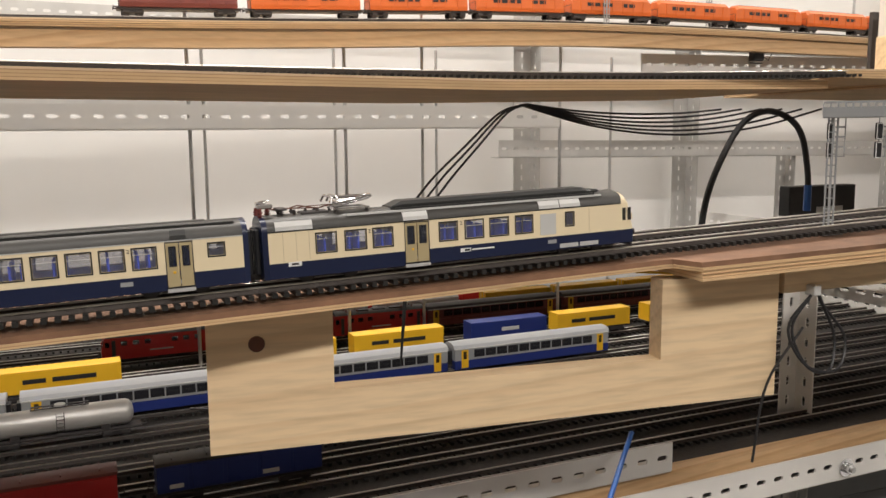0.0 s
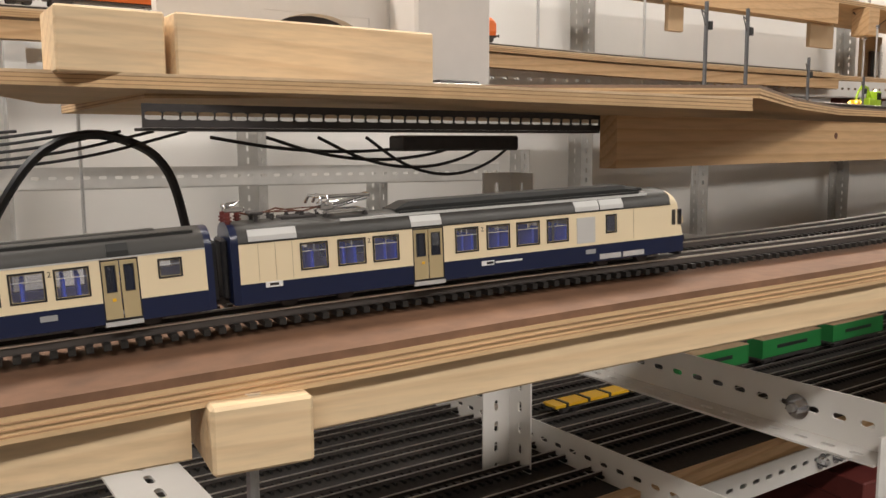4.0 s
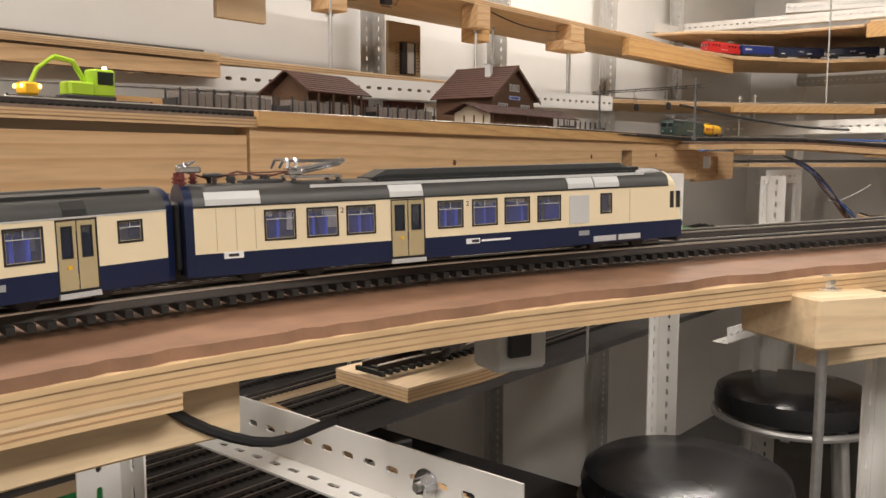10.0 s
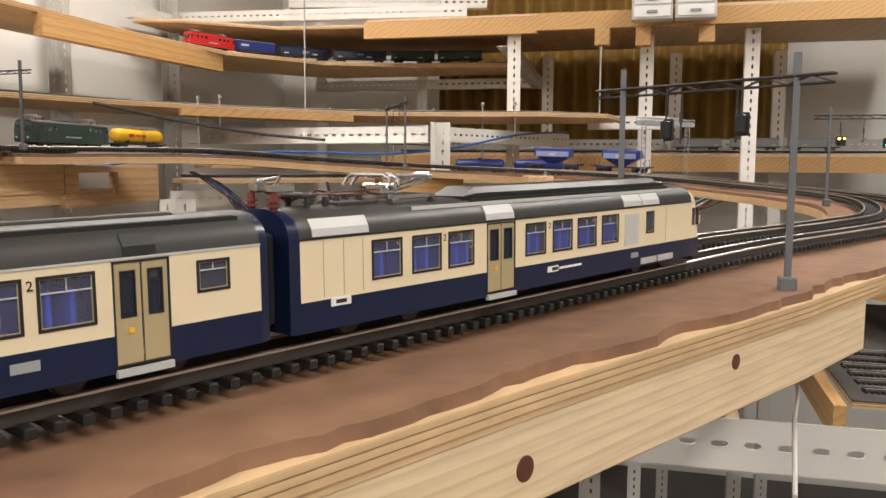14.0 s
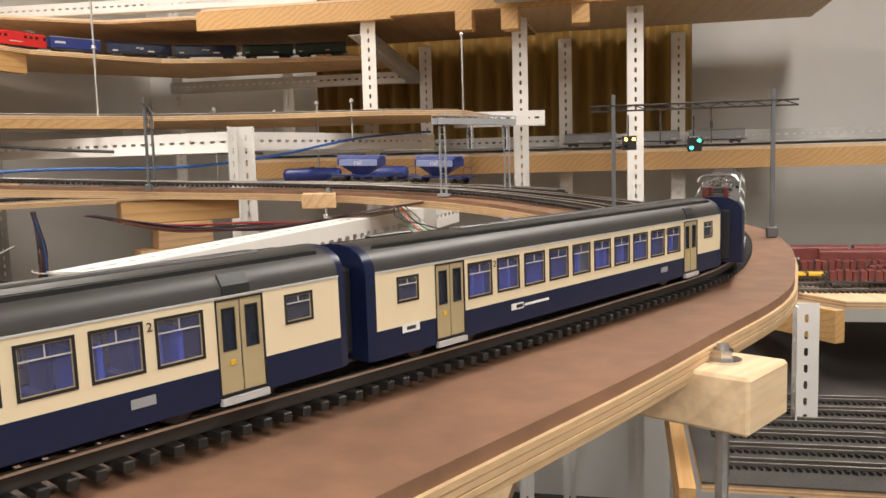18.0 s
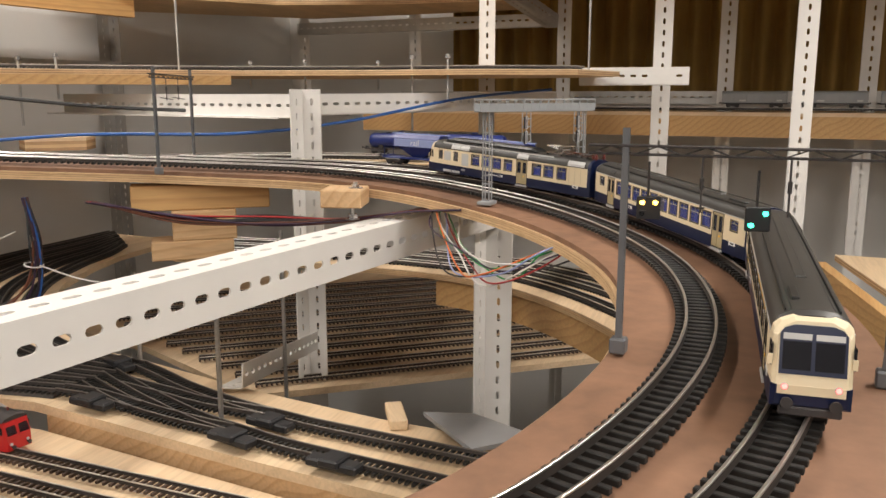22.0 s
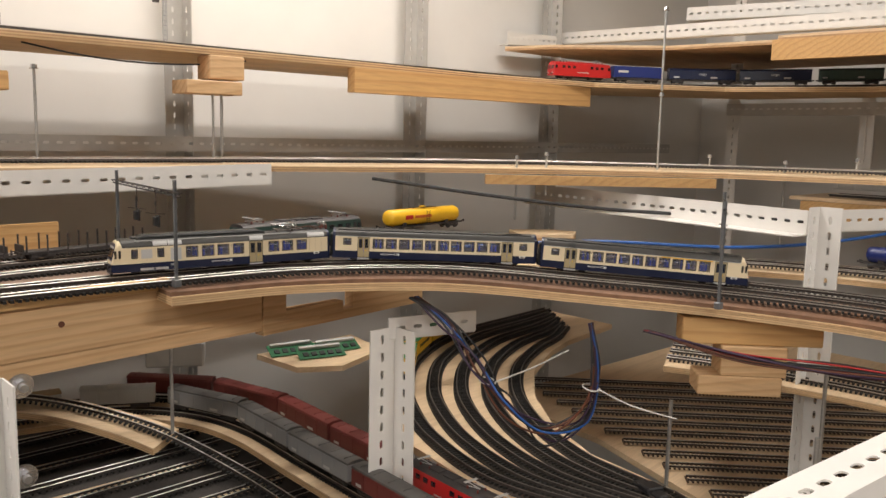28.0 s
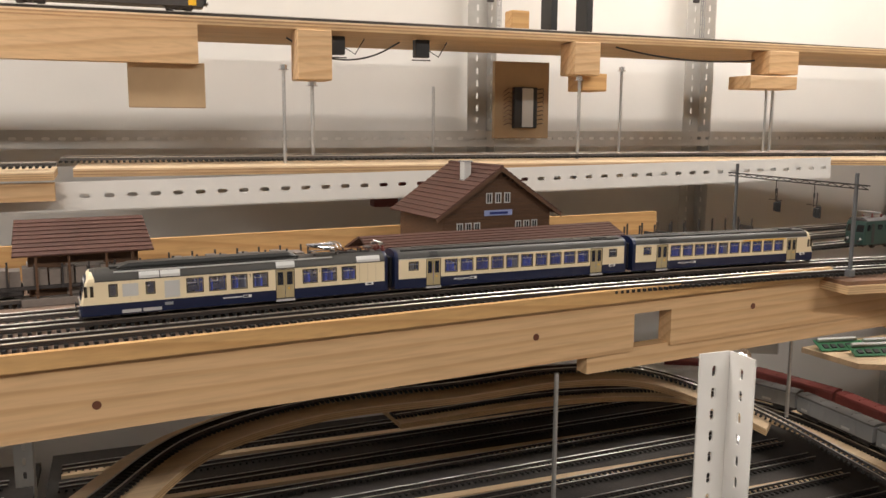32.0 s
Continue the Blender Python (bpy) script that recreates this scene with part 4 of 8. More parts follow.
def coach(kind, label):
    """One coach with x ahead, rail head at z 0. kind: motor, middle or rear."""
    t = thing("railcar", label, "model train", "three-car railcar set")
    h = CL / 2
    cab_f, cab_r = kind == "motor", kind == "rear"
    xf, xr = h - (0.0125 if cab_f else 0.0035), -h + (0.0125 if cab_r else 0.0035)
    wz0, wz1 = 0.0193, 0.0322
    for side in (-1, 1):
        m = Matrix.Translation((0, -CW / 2, 0)) if side < 0 else Matrix.Diagonal((1, -1, 1, 1)) @ Matrix.Translation((0, -CW / 2, 0))
        wins, doors, small = [], [], []
        F = lambda f: -h + f * CL
        if kind == "motor":
            wins = [(F((a + b) / 2), (b - a) * CL) for a, b in ((0.121, 0.169), (0.190, 0.241), (0.258, 0.307), (0.427, 0.475), (0.496, 0.546), (0.564, 0.616), (0.636, 0.686))]
            doors = [(F(0.3685), 0.0183)]
            small = [(F(0.796), 0.0072)]
            if side > 0:
                small += [(F(0.905), 0.0065)]
        else:
            doors = [(F(0.146), 0.0165), (F(0.852 if kind == "middle" else 0.854), 0.0165)]
            if kind == "rear":
                doors[0] = (F(0.135), 0.0165)
            wins = [(F(0.208 + 0.0637 * i + (0.004 if kind == "rear" else 0)), 0.0138) for i in range(10)]
            small = [(F(0.93), 0.010)] + ([(F(0.067), 0.010)] if kind == "middle" else [])
        holes = [(x - w / 2, x + w / 2, wz0, wz1) for x, w in wins] + [(x - w / 2, x + w / 2, 0.0235 if kind != "motor" else 0.0215, 0.0318) for x, w in small]
        dh = [(x - w / 2, x + w / 2, 0, ZG - 0.0006) for x, w in doors]
        part("side_wall", holed(Mesh(), m, xr, xf, ZM, ZG, 0.0007, holes + dh), M_CREAM, t, "cream upper side wall")
        part("side_skirt", holed(Mesh(), m, xr, xf, ZS, ZM - 0.00001, 0.0007, dh), M_NAVY, t, "navy blue lower side")
        for x, w in wins:
            window(t, m, x, w, wz0, wz1)
        for x, w in small:
            window(t, m, x, w, 0.0235 if kind != "motor" else 0.0215, 0.0318, kind != "motor")
        for x, w in doors:
            door_pair(t, m, x, w)
        lm = m @ Matrix.Rotation(radians(90), 4, "X")
        if side > 0:
            lm = lm @ Matrix.Diagonal((-1, 1, 1, 1))
        sx = 1 if side < 0 else -1
        for x in ([F(0.249), F(0.485)] if kind == "motor" else [wins[0][0] + 0.009, wins[-1][0] - 0.009]):
            lettering("2", 0.0036, lm @ Matrix.Translation((x * sx, 0.0306, 0.0003)), M_BLACK, t, "class_number")
        # company mark and name as plain bars
        bx = F(0.505) if kind == "motor" else F(0.30 if side < 0 else 0.7)
        part("name_plate", Mesh().box(bx - 0.0066, -0.00025, 0.0102, bx + 0.0014, 0.0, 0.0128, m), M_WHITE, t, "white plate with a dark mark")
        part("plate_mark", Mesh().box(bx - 0.0035, -0.0004, 0.0108, bx + 0.0008, -0.0002, 0.0122, m), M_BLACK, t)
        part("name_bar", Mesh().box(bx + 0.0024, -0.0002, 0.0109, bx + 0.0198, 0.0, 0.0119, m), M_WHITE, t, "thin white lettering bar")
        part("number_bar", Mesh().box(F(0.73), -0.0002, 0.0098, F(0.755), 0.0, 0.0124, m), M_GREY, t)
        part("destination_plate", Mesh().box(F(0.055), -0.0003, 0.0122, F(0.085), 0.0, 0.0150, m), M_WHITE, t, "small white destination plate")
        part("destination_mark", Mesh().box(F(0.062), -0.0004, 0.0130, F(0.078), -0.0002, 0.0143, m), M_DARK, t)
        if kind == "motor":
            part("vent_panel", Mesh().box(F(0.708), -0.0003, 0.0165, F(0.754), 0.0, 0.0318, m), M_LGREY, t, "grey ventilation panel")
            if side > 0:
                part("vent_panel", Mesh().box(F(0.832), -0.0003, 0.0205, F(0.878), 0.0, 0.0318, m), M_LGREY, t, "grey ventilation panel")
            for a, b in ((0.745, 0.80), (0.806, 0.862)):
                part("skirt_grille", Mesh().box(F(a + 0.02), -0.0005, 0.0058, F(b + 0.02), 0.0, 0.0088, m), M_SILV, t, "silver underfloor box")
            for a in (0.045, 0.075, 0.105, 0.855):
                part("panel_joint", Mesh().box(F(a), -0.00012, ZM + 0.001, F(a) + 0.0002, 0.0, ZG - 0.001, m), M_DOOR, t)
        for a, b, hi in (((0.03, 0.115, 0.0), (0.335, 0.398, 0.0), (0.705, 0.765, 0.0), (0.768, 0.828, 0.0)) if kind == "motor" else ((0.835, 0.868, 0.0),)):
            mm = Matrix.Translation((0, 0, ZG + 0.0031)) @ Matrix.Diagonal((1, -side * -1, 1, 1))
            gp = [(CW / 2 + 0.0002, ZG + 0.0006), (CW / 2 - 0.0002, ZG + 0.0031), (CW / 2 - 0.0023, ZG + 0.0063), (CW / 2 - 0.0036, ZG + 0.0060), (CW / 2 - 0.0016, ZG + 0.0029), (CW / 2 - 0.0012, ZG + 0.0006)]
            part("roof_grille", loft(Mesh(), [[(F(u), side * y, z) for y, z in gp] for u in (a, b)]), M_LGREY if kind == "motor" else M_ROOFD, t, "pale roof grille" if kind == "motor" else "")
    if kind == "rear":
        for side in (-1, 1):
            y = side * (CW / 2 + 0.0001)
            part("class_stripe", Mesh().box(-h + 0.05, min(y, y + side * 0.0002), ZG - 0.0018, -h + 0.42 * CL, max(y, y + side * 0.0002), ZG - 0.0004), M_YEL, t, "yellow first-class stripe")
    # roof
    part("roof", loft(Mesh(), [[(x, y, z) for y, z in ROOF_PROF] for x in (xr, xf)]), M_ROOF, t, "dark grey curved roof", smooth=True)
    part("gutter", Mesh().box(xr, -CW / 2 - 0.0003, ZG - 0.0003, xf, -CW / 2 + 0.0003, ZG + 0.0003).box(xr, CW / 2 - 0.0003, ZG - 0.0003, xf, CW / 2 + 0.0003, ZG + 0.0003), M_LGREY if kind != "motor" else M_ROOFD, t)
    if kind != "motor":
        for y in (-0.011, -0.0085, 0.0085, 0.011):
            part("roof_rib", Mesh().box(xr + 0.004, y - 0.0003, ZT - 0.0030, xf - 0.004, y + 0.0003, ZT - 0.0006 - abs(y) * 0.02), M_ROOFD, t)
        part("roof_ridge", Mesh().bbox(xr + 0.06, -0.0028, ZT - 0.001, xf - 0.02, 0.0028, ZT + 0.0008, 0.0006), M_ROOF, t, "raised roof ridge")
        part("roof_walkway", Mesh().bbox(xr + 0.018, 0.004, ZT - 0.002, xr + 0.04, 0.0075, ZT + 0.0009, 0.0004), M_ROOFD, t)
    else:
        F = lambda f: -h + f * CL
        pr = [(-0.0092, ZT - 0.0015), (-0.0092, ZT + 0.0016), (-0.0070, ZT + 0.0040), (0.0070, ZT + 0.0040), (0.0092, ZT + 0.0016), (0.0092, ZT - 0.0015)]
        part("roof_fairing", loft(Mesh(), [[(F(0.315), y, min(z, ZT + 0.0005)) for y, z in pr], [(F(0.345), y, z) for y, z in pr], [(F(0.855), y, z) for y, z in pr], [(F(0.89), y, min(z, ZT + 0.0005)) for y, z in pr]]), M_ROOFD, t, "long dark roof fairing")
        part("walkway", Mesh().box(F(0.32), -0.0128, ZT - 0.0022, F(0.88), -0.0105, ZT - 0.0004).box(F(0.32), 0.0105, ZT - 0.0022, F(0.88), 0.0128, ZT - 0.0004), M_ROOFD, t)
        part("roof_box", Mesh().bbox(F(0.86), -0.006, ZT - 0.001, F(0.91), 0.006, ZT + 0.0016, 0.0006), M_ROOFD, t)
        eq = Mesh()
        for x, y in ((0.055, 0.005), (0.055, -0.005), (0.085, 0.004), (0.085, -0.004), (0.115, 0.0), (0.14, 0.004), (0.14, -0.004)):
            eq.cyl((F(x), y, ZT - 0.001), (F(x), y, ZT + 0.0030), 0.0010, 8).cyl((F(x), y, ZT + 0.0012), (F(x), y, ZT + 0.0018), 0.0015, 8)
        part("insulator", eq, M_DARK, t, "dark roof insulators")
        part("roof_conductor", Mesh().tube([(F(0.05), 0.005, ZT + 0.004), (F(0.09), 0.0045, ZT + 0.0032), (F(0.12), 0.002, ZT + 0.0042), (F(0.2), 0.0, ZT + 0.0045)], 0.00035, 5).tube([(F(0.05), -0.005, ZT + 0.0042), (F(0.15), -0.004, ZT + 0.0032)], 0.00035, 5), M_BRW, t)
        part("roof_switch", Mesh().bbox(F(0.045), -0.006, ZT + 0.0028, F(0.068), 0.006, ZT + 0.0045, 0.0005).bbox(F(0.10), -0.006, ZT - 0.001, F(0.165), 0.006, ZT + 0.0012, 0.0005), M_DARK, t)
        zp = ZT + 0.0012
        pan = part("pantograph", Mesh().box(F(0.175), -0.0085, zp, F(0.262), -0.0072, zp + 0.0012).box(F(0.175), 0.0072, zp, F(0.262), 0.0085, zp + 0.0012).box(F(0.178), -0.0085, zp, F(0.186), 0.0085, zp + 0.0014).box(F(0.250), -0.0085, zp, F(0.256), 0.0085, zp + 0.0014), M_BOLT, t, "folded bright pantograph")
        for x in (0.180, 0.256):
            for y in (-0.0075, 0.0075):
                part("foot", Mesh().cyl((F(x), y, ZT - 0.003), (F(x), y, zp), 0.0011, 8).cyl((F(x), y, ZT - 0.0006), (F(x), y, ZT), 0.0016, 8), M_DARK, pan)
        part("spring_box", Mesh().bbox(F(0.176), -0.0045, zp + 0.0014, F(0.200), 0.0045, zp + 0.0052, 0.0006).cyl((F(0.188), -0.0085, zp + 0.0042), (F(0.188), 0.0085, zp + 0.0042), 0.0012, 8), M_BOLT, pan)
        part("lower_arm", Mesh().tube([(F(0.188), 0.0, zp + 0.004), (F(0.215), 0.001, zp + 0.0046), (F(0.268), 0.0015, zp + 0.0076)], 0.0013, 7).tube([(F(0.200), -0.0028, zp + 0.0024), (F(0.268), -0.0025, zp + 0.0060)], 0.0006, 6), M_BOLT, pan)
        part("upper_arm", Mesh().tube([(F(0.272), 0.003, zp + 0.0078), (F(0.176), 0.0052, zp + 0.0080)], 0.0008, 6).tube([(F(0.272), -0.003, zp + 0.0078), (F(0.176), -0.0052, zp + 0.0080)], 0.0008, 6).cyl((F(0.270), -0.0036, zp + 0.0077), (F(0.270), 0.0036, zp + 0.0077), 0.0014, 8), M_BOLT, pan)
        for x in (0.168, 0.182):
            part("contact_strip", Mesh().tube([(F(x) - 0.001, -0.0125, zp + 0.0046), (F(x), -0.0112, zp + 0.0074), (F(x), -0.0085, zp + 0.0088), (F(x), 0.0085, zp + 0.0088), (F(x), 0.0112, zp + 0.0074), (F(x) - 0.001, 0.0125, zp + 0.0046)], 0.0008, 6), M_BOLT, pan)
        for x, y in ((0.005, 0.006), (0.005, -0.006), (0.028, 0.003)):
            part("roof_isolator", Mesh().cyl((F(x), y, ZT - 0.002), (F(x), y, ZT + 0.005), 0.0013, 8).cyl((F(x), y, ZT + 0.0005), (F(x), y, ZT + 0.0012), 0.0021, 10).cyl((F(x), y, ZT + 0.0022), (F(x), y, ZT + 0.0029), 0.0021, 10), M_BROWN, t, "brown ribbed roof insulator")
        part("breaker", Mesh().bbox(F(0.0), -0.0072, ZT + 0.005, F(0.034), -0.0038, ZT + 0.0078, 0.0006).bbox(F(0.004), 0.0030, ZT + 0.005, F(0.020), 0.0078, ZT + 0.0086, 0.0006).tube([(F(0.012), -0.005, ZT + 0.0078), (F(0.03), 0.0, ZT + 0.0098), (F(0.012), 0.0055, ZT + 0.0086)], 0.0006, 6), M_BOLT, t, "silver main switch on the roof")
        part("roof_cable", Mesh().tube([(F(0.02), 0.004, ZT + 0.005), (F(0.06), 0.006, ZT + 0.0015), (F(0.10), 0.005, ZT + 0.0048), (F(0.15), 0.006, ZT + 0.002), (F(0.178), 0.004, ZT + 0.004)], 0.0005, 6), M_BRW, t)
        part("roof_edge_rail", Mesh().box(F(0.20), -0.0136, ZT - 0.0030, F(0.90), -0.0130, ZT - 0.0016).box(F(0.20), 0.0130, ZT - 0.0030, F(0.90), 0.0136, ZT - 0.0016), M_LGREY, t)
        part("whistle", Mesh().tube([(F(0.955), -0.008, ZT - 0.004), (F(0.965), -0.008, ZT - 0.0012), (F(0.975), -0.008, ZT - 0.003)], 0.0003, 5), M_BOLT, t)
    # floor, seats, ends
    part("floor_pan", Mesh().box(xr, -CW / 2 + 0.0008, 0.0085, xf, CW / 2 - 0.0008, 0.0105), M_INT, t)
    part("ceiling_lining", Mesh().box(xr, -CW / 2 + 0.0012, ZG - 0.0006, xf, CW / 2 - 0.0012, ZG + 0.0002), M_INT, t)
    seat = Mesh().bbox(-0.0022, -0.0062, 0.0105, 0.0022, 0.0062, 0.0150, 0.0006).bbox(-0.0034, -0.0062, 0.0130, -0.0018, 0.0062, 0.0285, 0.0006).data("seat", M_SEAT)
    n = 20
    for i in range(n):
        for y in (-0.0082, 0.0082):
            x = -h + 0.032 + (CL - 0.066) * i / (n - 1)
            if kind == "motor" and (0.33 < (x + h) / CL < 0.41 or (x + h) / CL > 0.70 or (x + h) / CL < 0.11):
                continue
            o = part("seat", seat, M_SEAT, t)
            o.matrix_basis = pose(x, y, 0, 0, 0, 0 if i % 2 else 180)
    part("partition", Mesh().box(-0.0006, -CW / 2 + 0.001, 0.0105, 0.0006, CW / 2 - 0.001, ZG), M_INT, t)
    END = [(-CW / 2, ZS), (CW / 2, ZS), (CW / 2, ZG), *[(y, z) for y, z in reversed(ROOF_PROF[1:-1])], (-CW / 2, ZG)]
    for x0, x1, cab in ((xf, h, cab_f), (-h, xr, cab_r)):
        s = 1 if x0 > 0 else -1
        if not cab:
            ends = sorted((x0, x1))
            wall = loft(Mesh(), [[(x, y * (0.94 if abs(x) > abs(xf if s > 0 else xr) + 1e-4 else 1.0), z) for y, z in END] for x in ends])
            part("end_wall", wall, M_NAVY, t, "navy blue coach end", smooth=True)
            part("gangway", Mesh().bbox(min(s * h, s * (h + 0.0035)), -0.0085, 0.007, max(s * h, s * (h + 0.0035)), 0.0085, 0.037, 0.001), M_BLACK, t, "black rubber gangway")
            part("coupling", Mesh().box(min(s * h, s * (h + 0.0045)), -0.003, 0.0045, max(s * h, s * (h + 0.0045)), 0.003, 0.0075), M_DARK, t)
            continue
        xa, xb = s * (h - 0.0125), s * h
        lean = lambda z: xb - s * max(0.0, (z - 0.0165)) * 0.26
        low = [(-CW / 2, ZS), (CW / 2, ZS), (CW / 2, ZM), (-CW / 2, ZM)]
        part("cab_skirt", loft(Mesh(), [[(xa, y, z) for y, z in low], [(xb - s * 0.0015, y * 0.97, z) for y, z in low], [(xb, y * 0.86, z + (0.0012 if z < 0.01 else 0)) for y, z in low]]), M_NAVY, t, "navy cab skirt")
        up = [(-CW / 2, ZM), (CW / 2, ZM), (CW / 2, ZG), (CW / 2 - 0.0006, ZG + 0.003), (CW / 2 - 0.003, ZG + 0.006), (0.0085, ZT - 0.0012), (-0.0085, ZT - 0.0012), (-CW / 2 + 0.003, ZG + 0.006), (-CW / 2 + 0.0006, ZG + 0.003), (-CW / 2, ZG)]
        part("cab_shell", loft(Mesh(), [[(xa, y, z) for y, z in up], [(lean(z) - s * 0.0018, y * 0.955, z - (0.0008 if z > ZG else 0)) for y, z in up], [(lean(z), y * 0.85, z - (0.0022 if z > ZG else 0)) for y, z in up]]), M_CREAM, t, "cream rounded cab")
        msk = [(-0.0132, 0.0195), (0.0132, 0.0195), (0.0132, 0.0360), (0.0115, 0.0382), (0.0075, 0.0396), (-0.0075, 0.0396), (-0.0115, 0.0382), (-0.0132, 0.0360)]
        part("cab_mask", loft(Mesh(), [[(lean(z) - s * 0.0004, y, z) for y, z in msk], [(lean(z) + s * 0.0003, y, z) for y, z in msk]]), M_NAVY, t, "dark windscreen surround")
        for y0, y1 in ((-0.0120, -0.0008), (0.0008, 0.0120)):
            q = [(y0, 0.0215), (y1, 0.0215), (y1, 0.0330), (y0, 0.0330)]
            part("windscreen", loft(Mesh(), [[(lean(z), y, z) for y, z in q], [(lean(z) + s * 0.0006, y, z) for y, z in q]]), M_GLASSD, t, "dark windscreen pane")
            q = [(y0, 0.0338), (y1, 0.0338), (y1, 0.0362), (y0, 0.0362)]
            part("destination_box", loft(Mesh(), [[(lean(z), y, z) for y, z in q], [(lean(z) + s * 0.0006, y, z) for y, z in q]]), M_LGREY, t, "pale destination strip")
        zl, zb = (0.0142, 0.0078) if cab_r else (0.0172, 0.0120)
        if cab_r:
            apron = [(-0.0138, 0.0108), (0.0138, 0.0108), (0.0138, ZM), (-0.0138, ZM)]
            part("cab_apron", loft(Mesh(), [[(xb - s * 0.001, y, z) for y, z in apron], [(xb + s * 0.0002, y * 0.97, z) for y, z in apron]]), M_CREAM, t, "cream lower cab front")
        for y in (-0.0105, 0.0105):
            part("lamp_ring", Mesh().cyl((lean(zl) - s * 0.0003, y, zl), (lean(zl) + s * 0.0004, y, zl), 0.0016, 12), M_SILV, t)
            part("tail_lamp" if cab_r else "headlamp", Mesh().cyl((lean(zl) + s * 0.0003, y, zl), (lean(zl) + s * 0.0008, y, zl), 0.0011, 12), M_LAMPR if cab_r else M_SILV, t, "lit red tail lamp" if cab_r else "round headlamp")
        for side in (-1, 1):
            for a, b in ((0.0085, 0.0112), (0.0035, 0.0062)):
                xx = sorted((s * (h - a), s * (h - b)))
                part("cab_window", Mesh().box(xx[0], side * (CW / 2 - 0.0009), 0.0220, xx[1], side * (CW / 2 + 0.0002), 0.0315), M_GLASSD, t, "narrow dark cab window")
            part("mirror", Mesh().box(*sorted((s * (h - 0.0028), s * (h - 0.0036)))[:1], side * CW / 2 - 0.0008, 0.0225, sorted((s * (h - 0.0028), s * (h - 0.0036)))[1], side * CW / 2 + 0.0012, 0.027), M_CREAM, t)
        part("plough", Mesh().bbox(*sorted((xb - s * 0.002, xb + s * 0.0008))[:1], -0.0125, 0.0016, sorted((xb - s * 0.002, xb + s * 0.0008))[1], 0.0125, 0.0055, 0.0006), M_DARK, t, "black snow plough")
        for y in (-0.0095, 0.0095):
            part("buffer", Mesh().cyl((xb - s * 0.001, y, zb), (xb + s * 0.0025, y, zb), 0.0013, 10).cyl((xb + s * 0.0025, y, zb), (xb + s * 0.0032, y, zb), 0.0026, 12), M_DARK, t, "round black buffer")
        part("cab_roof_edge", loft(Mesh(), [[(xa, y, z + 0.0002) for y, z in ROOF_PROF], [(lean(ZT) - s * 0.002, y * 0.93, z - 0.0014) for y, z in ROOF_PROF]]), M_ROOF, t, smooth=True)
    for x in (-0.098, 0.098):
        bogie(t, x)
    part("underfloor_box", Mesh().bbox(-0.055, -0.011, 0.003, -0.01, 0.011, 0.0088, 0.001).bbox(0.0, -0.011, 0.0035, 0.05, 0.011, 0.0088, 0.001), M_DARK, t, "dark underfloor equipment")
    return t


TRAIN = [coach("motor", "cream and navy electric railcar with folded pantograph on the track"), coach("middle", "cream and navy middle coach with dark grey roof"), coach("rear", "cream and navy driving trailer with red tail lamps")]
# place of the train's head along the line, metres, by time
RUN = [(0, 1.701), (2, 2.099), (4, 2.516), (7, 3.146), (8, 3.342), (10, 3.721), (12, 4.141), (14, 4.525), (15, 4.719), (18, 5.321), (19, 5.498), (20, 5.673), (21, 5.858), (22, 6.053), (23, 6.249), (24, 6.439), (26.5, 6.968), (28, 7.271), (30, 7.685), (32, 8.094)]


def head_at(t):
    """How far the head of the set has run along the main line at t seconds."""
    ts, ss = zip(*RUN)
    tot = wgt = 0.0
    for k in range(-5, 6):
        u, w = t + k * 0.1, 1 - abs(k) / 6
        tot += w * (float(np.interp(u, ts, ss)) + (0.2 * (u - 32.0) if u > 32.0 else 0.2 * u if u < 0 else 0.0))
        wgt += w
    return tot / wgt


def coach_pose(i, t):
    c = head_at(t) - CL / 2 - i * (CL + 0.0085)
    a, b = along(c - 0.098), along(c + 0.098)
    x = (b - a).normalized()
    y = Vector((0, 0, 1)).cross(x).normalized()
    m = Matrix((x, y, x.cross(y))).transposed().to_4x4()
    return Matrix.Translation((a + b) / 2) @ m


# ---- steel frame and shelves ----
def post(x, y, z0, z1, w=0.04, turn=0.0, material=None, label="pale slotted steel post", wide=None):
    z0 = 0.0 if z0 <= 0.9 else z0
    t = slotted_angle((0, 0, 0), (0, 0, z1 - z0), w, 0, material or M_STEELW, label, name="slotted_post", wide=wide)
    t.matrix_basis = pose(x, y, z0, 0, 0, turn)
    return t


def bolt(x, y, z, r=0.0065, h=0.006, up=True, label="zinc hex bolt with washer", axis=None):
    t = thing("hex_bolt", label, "bolt", "bolts", pose(x, y, z) if axis is None else frame_to((x, y, z), Vector((x, y, z)) + Vector(axis)) @ pose(0, 0, 0, 0, 90, 0))
    part("washer", Mesh().cyl((0, 0, 0), (0, 0, 0.0012), r * 1.75, 20), M_BOLT, t)
    part("nut", Mesh().cyl((0, 0, 0.0012), (0, 0, 0.0012 + h), r, 6), M_BOLT, t)
    part("shank", Mesh().cyl((0, 0, 0.0012 + h), (0, 0, 0.0012 + h + r * 0.5), r * 0.55, 10), M_ROD, t)
    return t


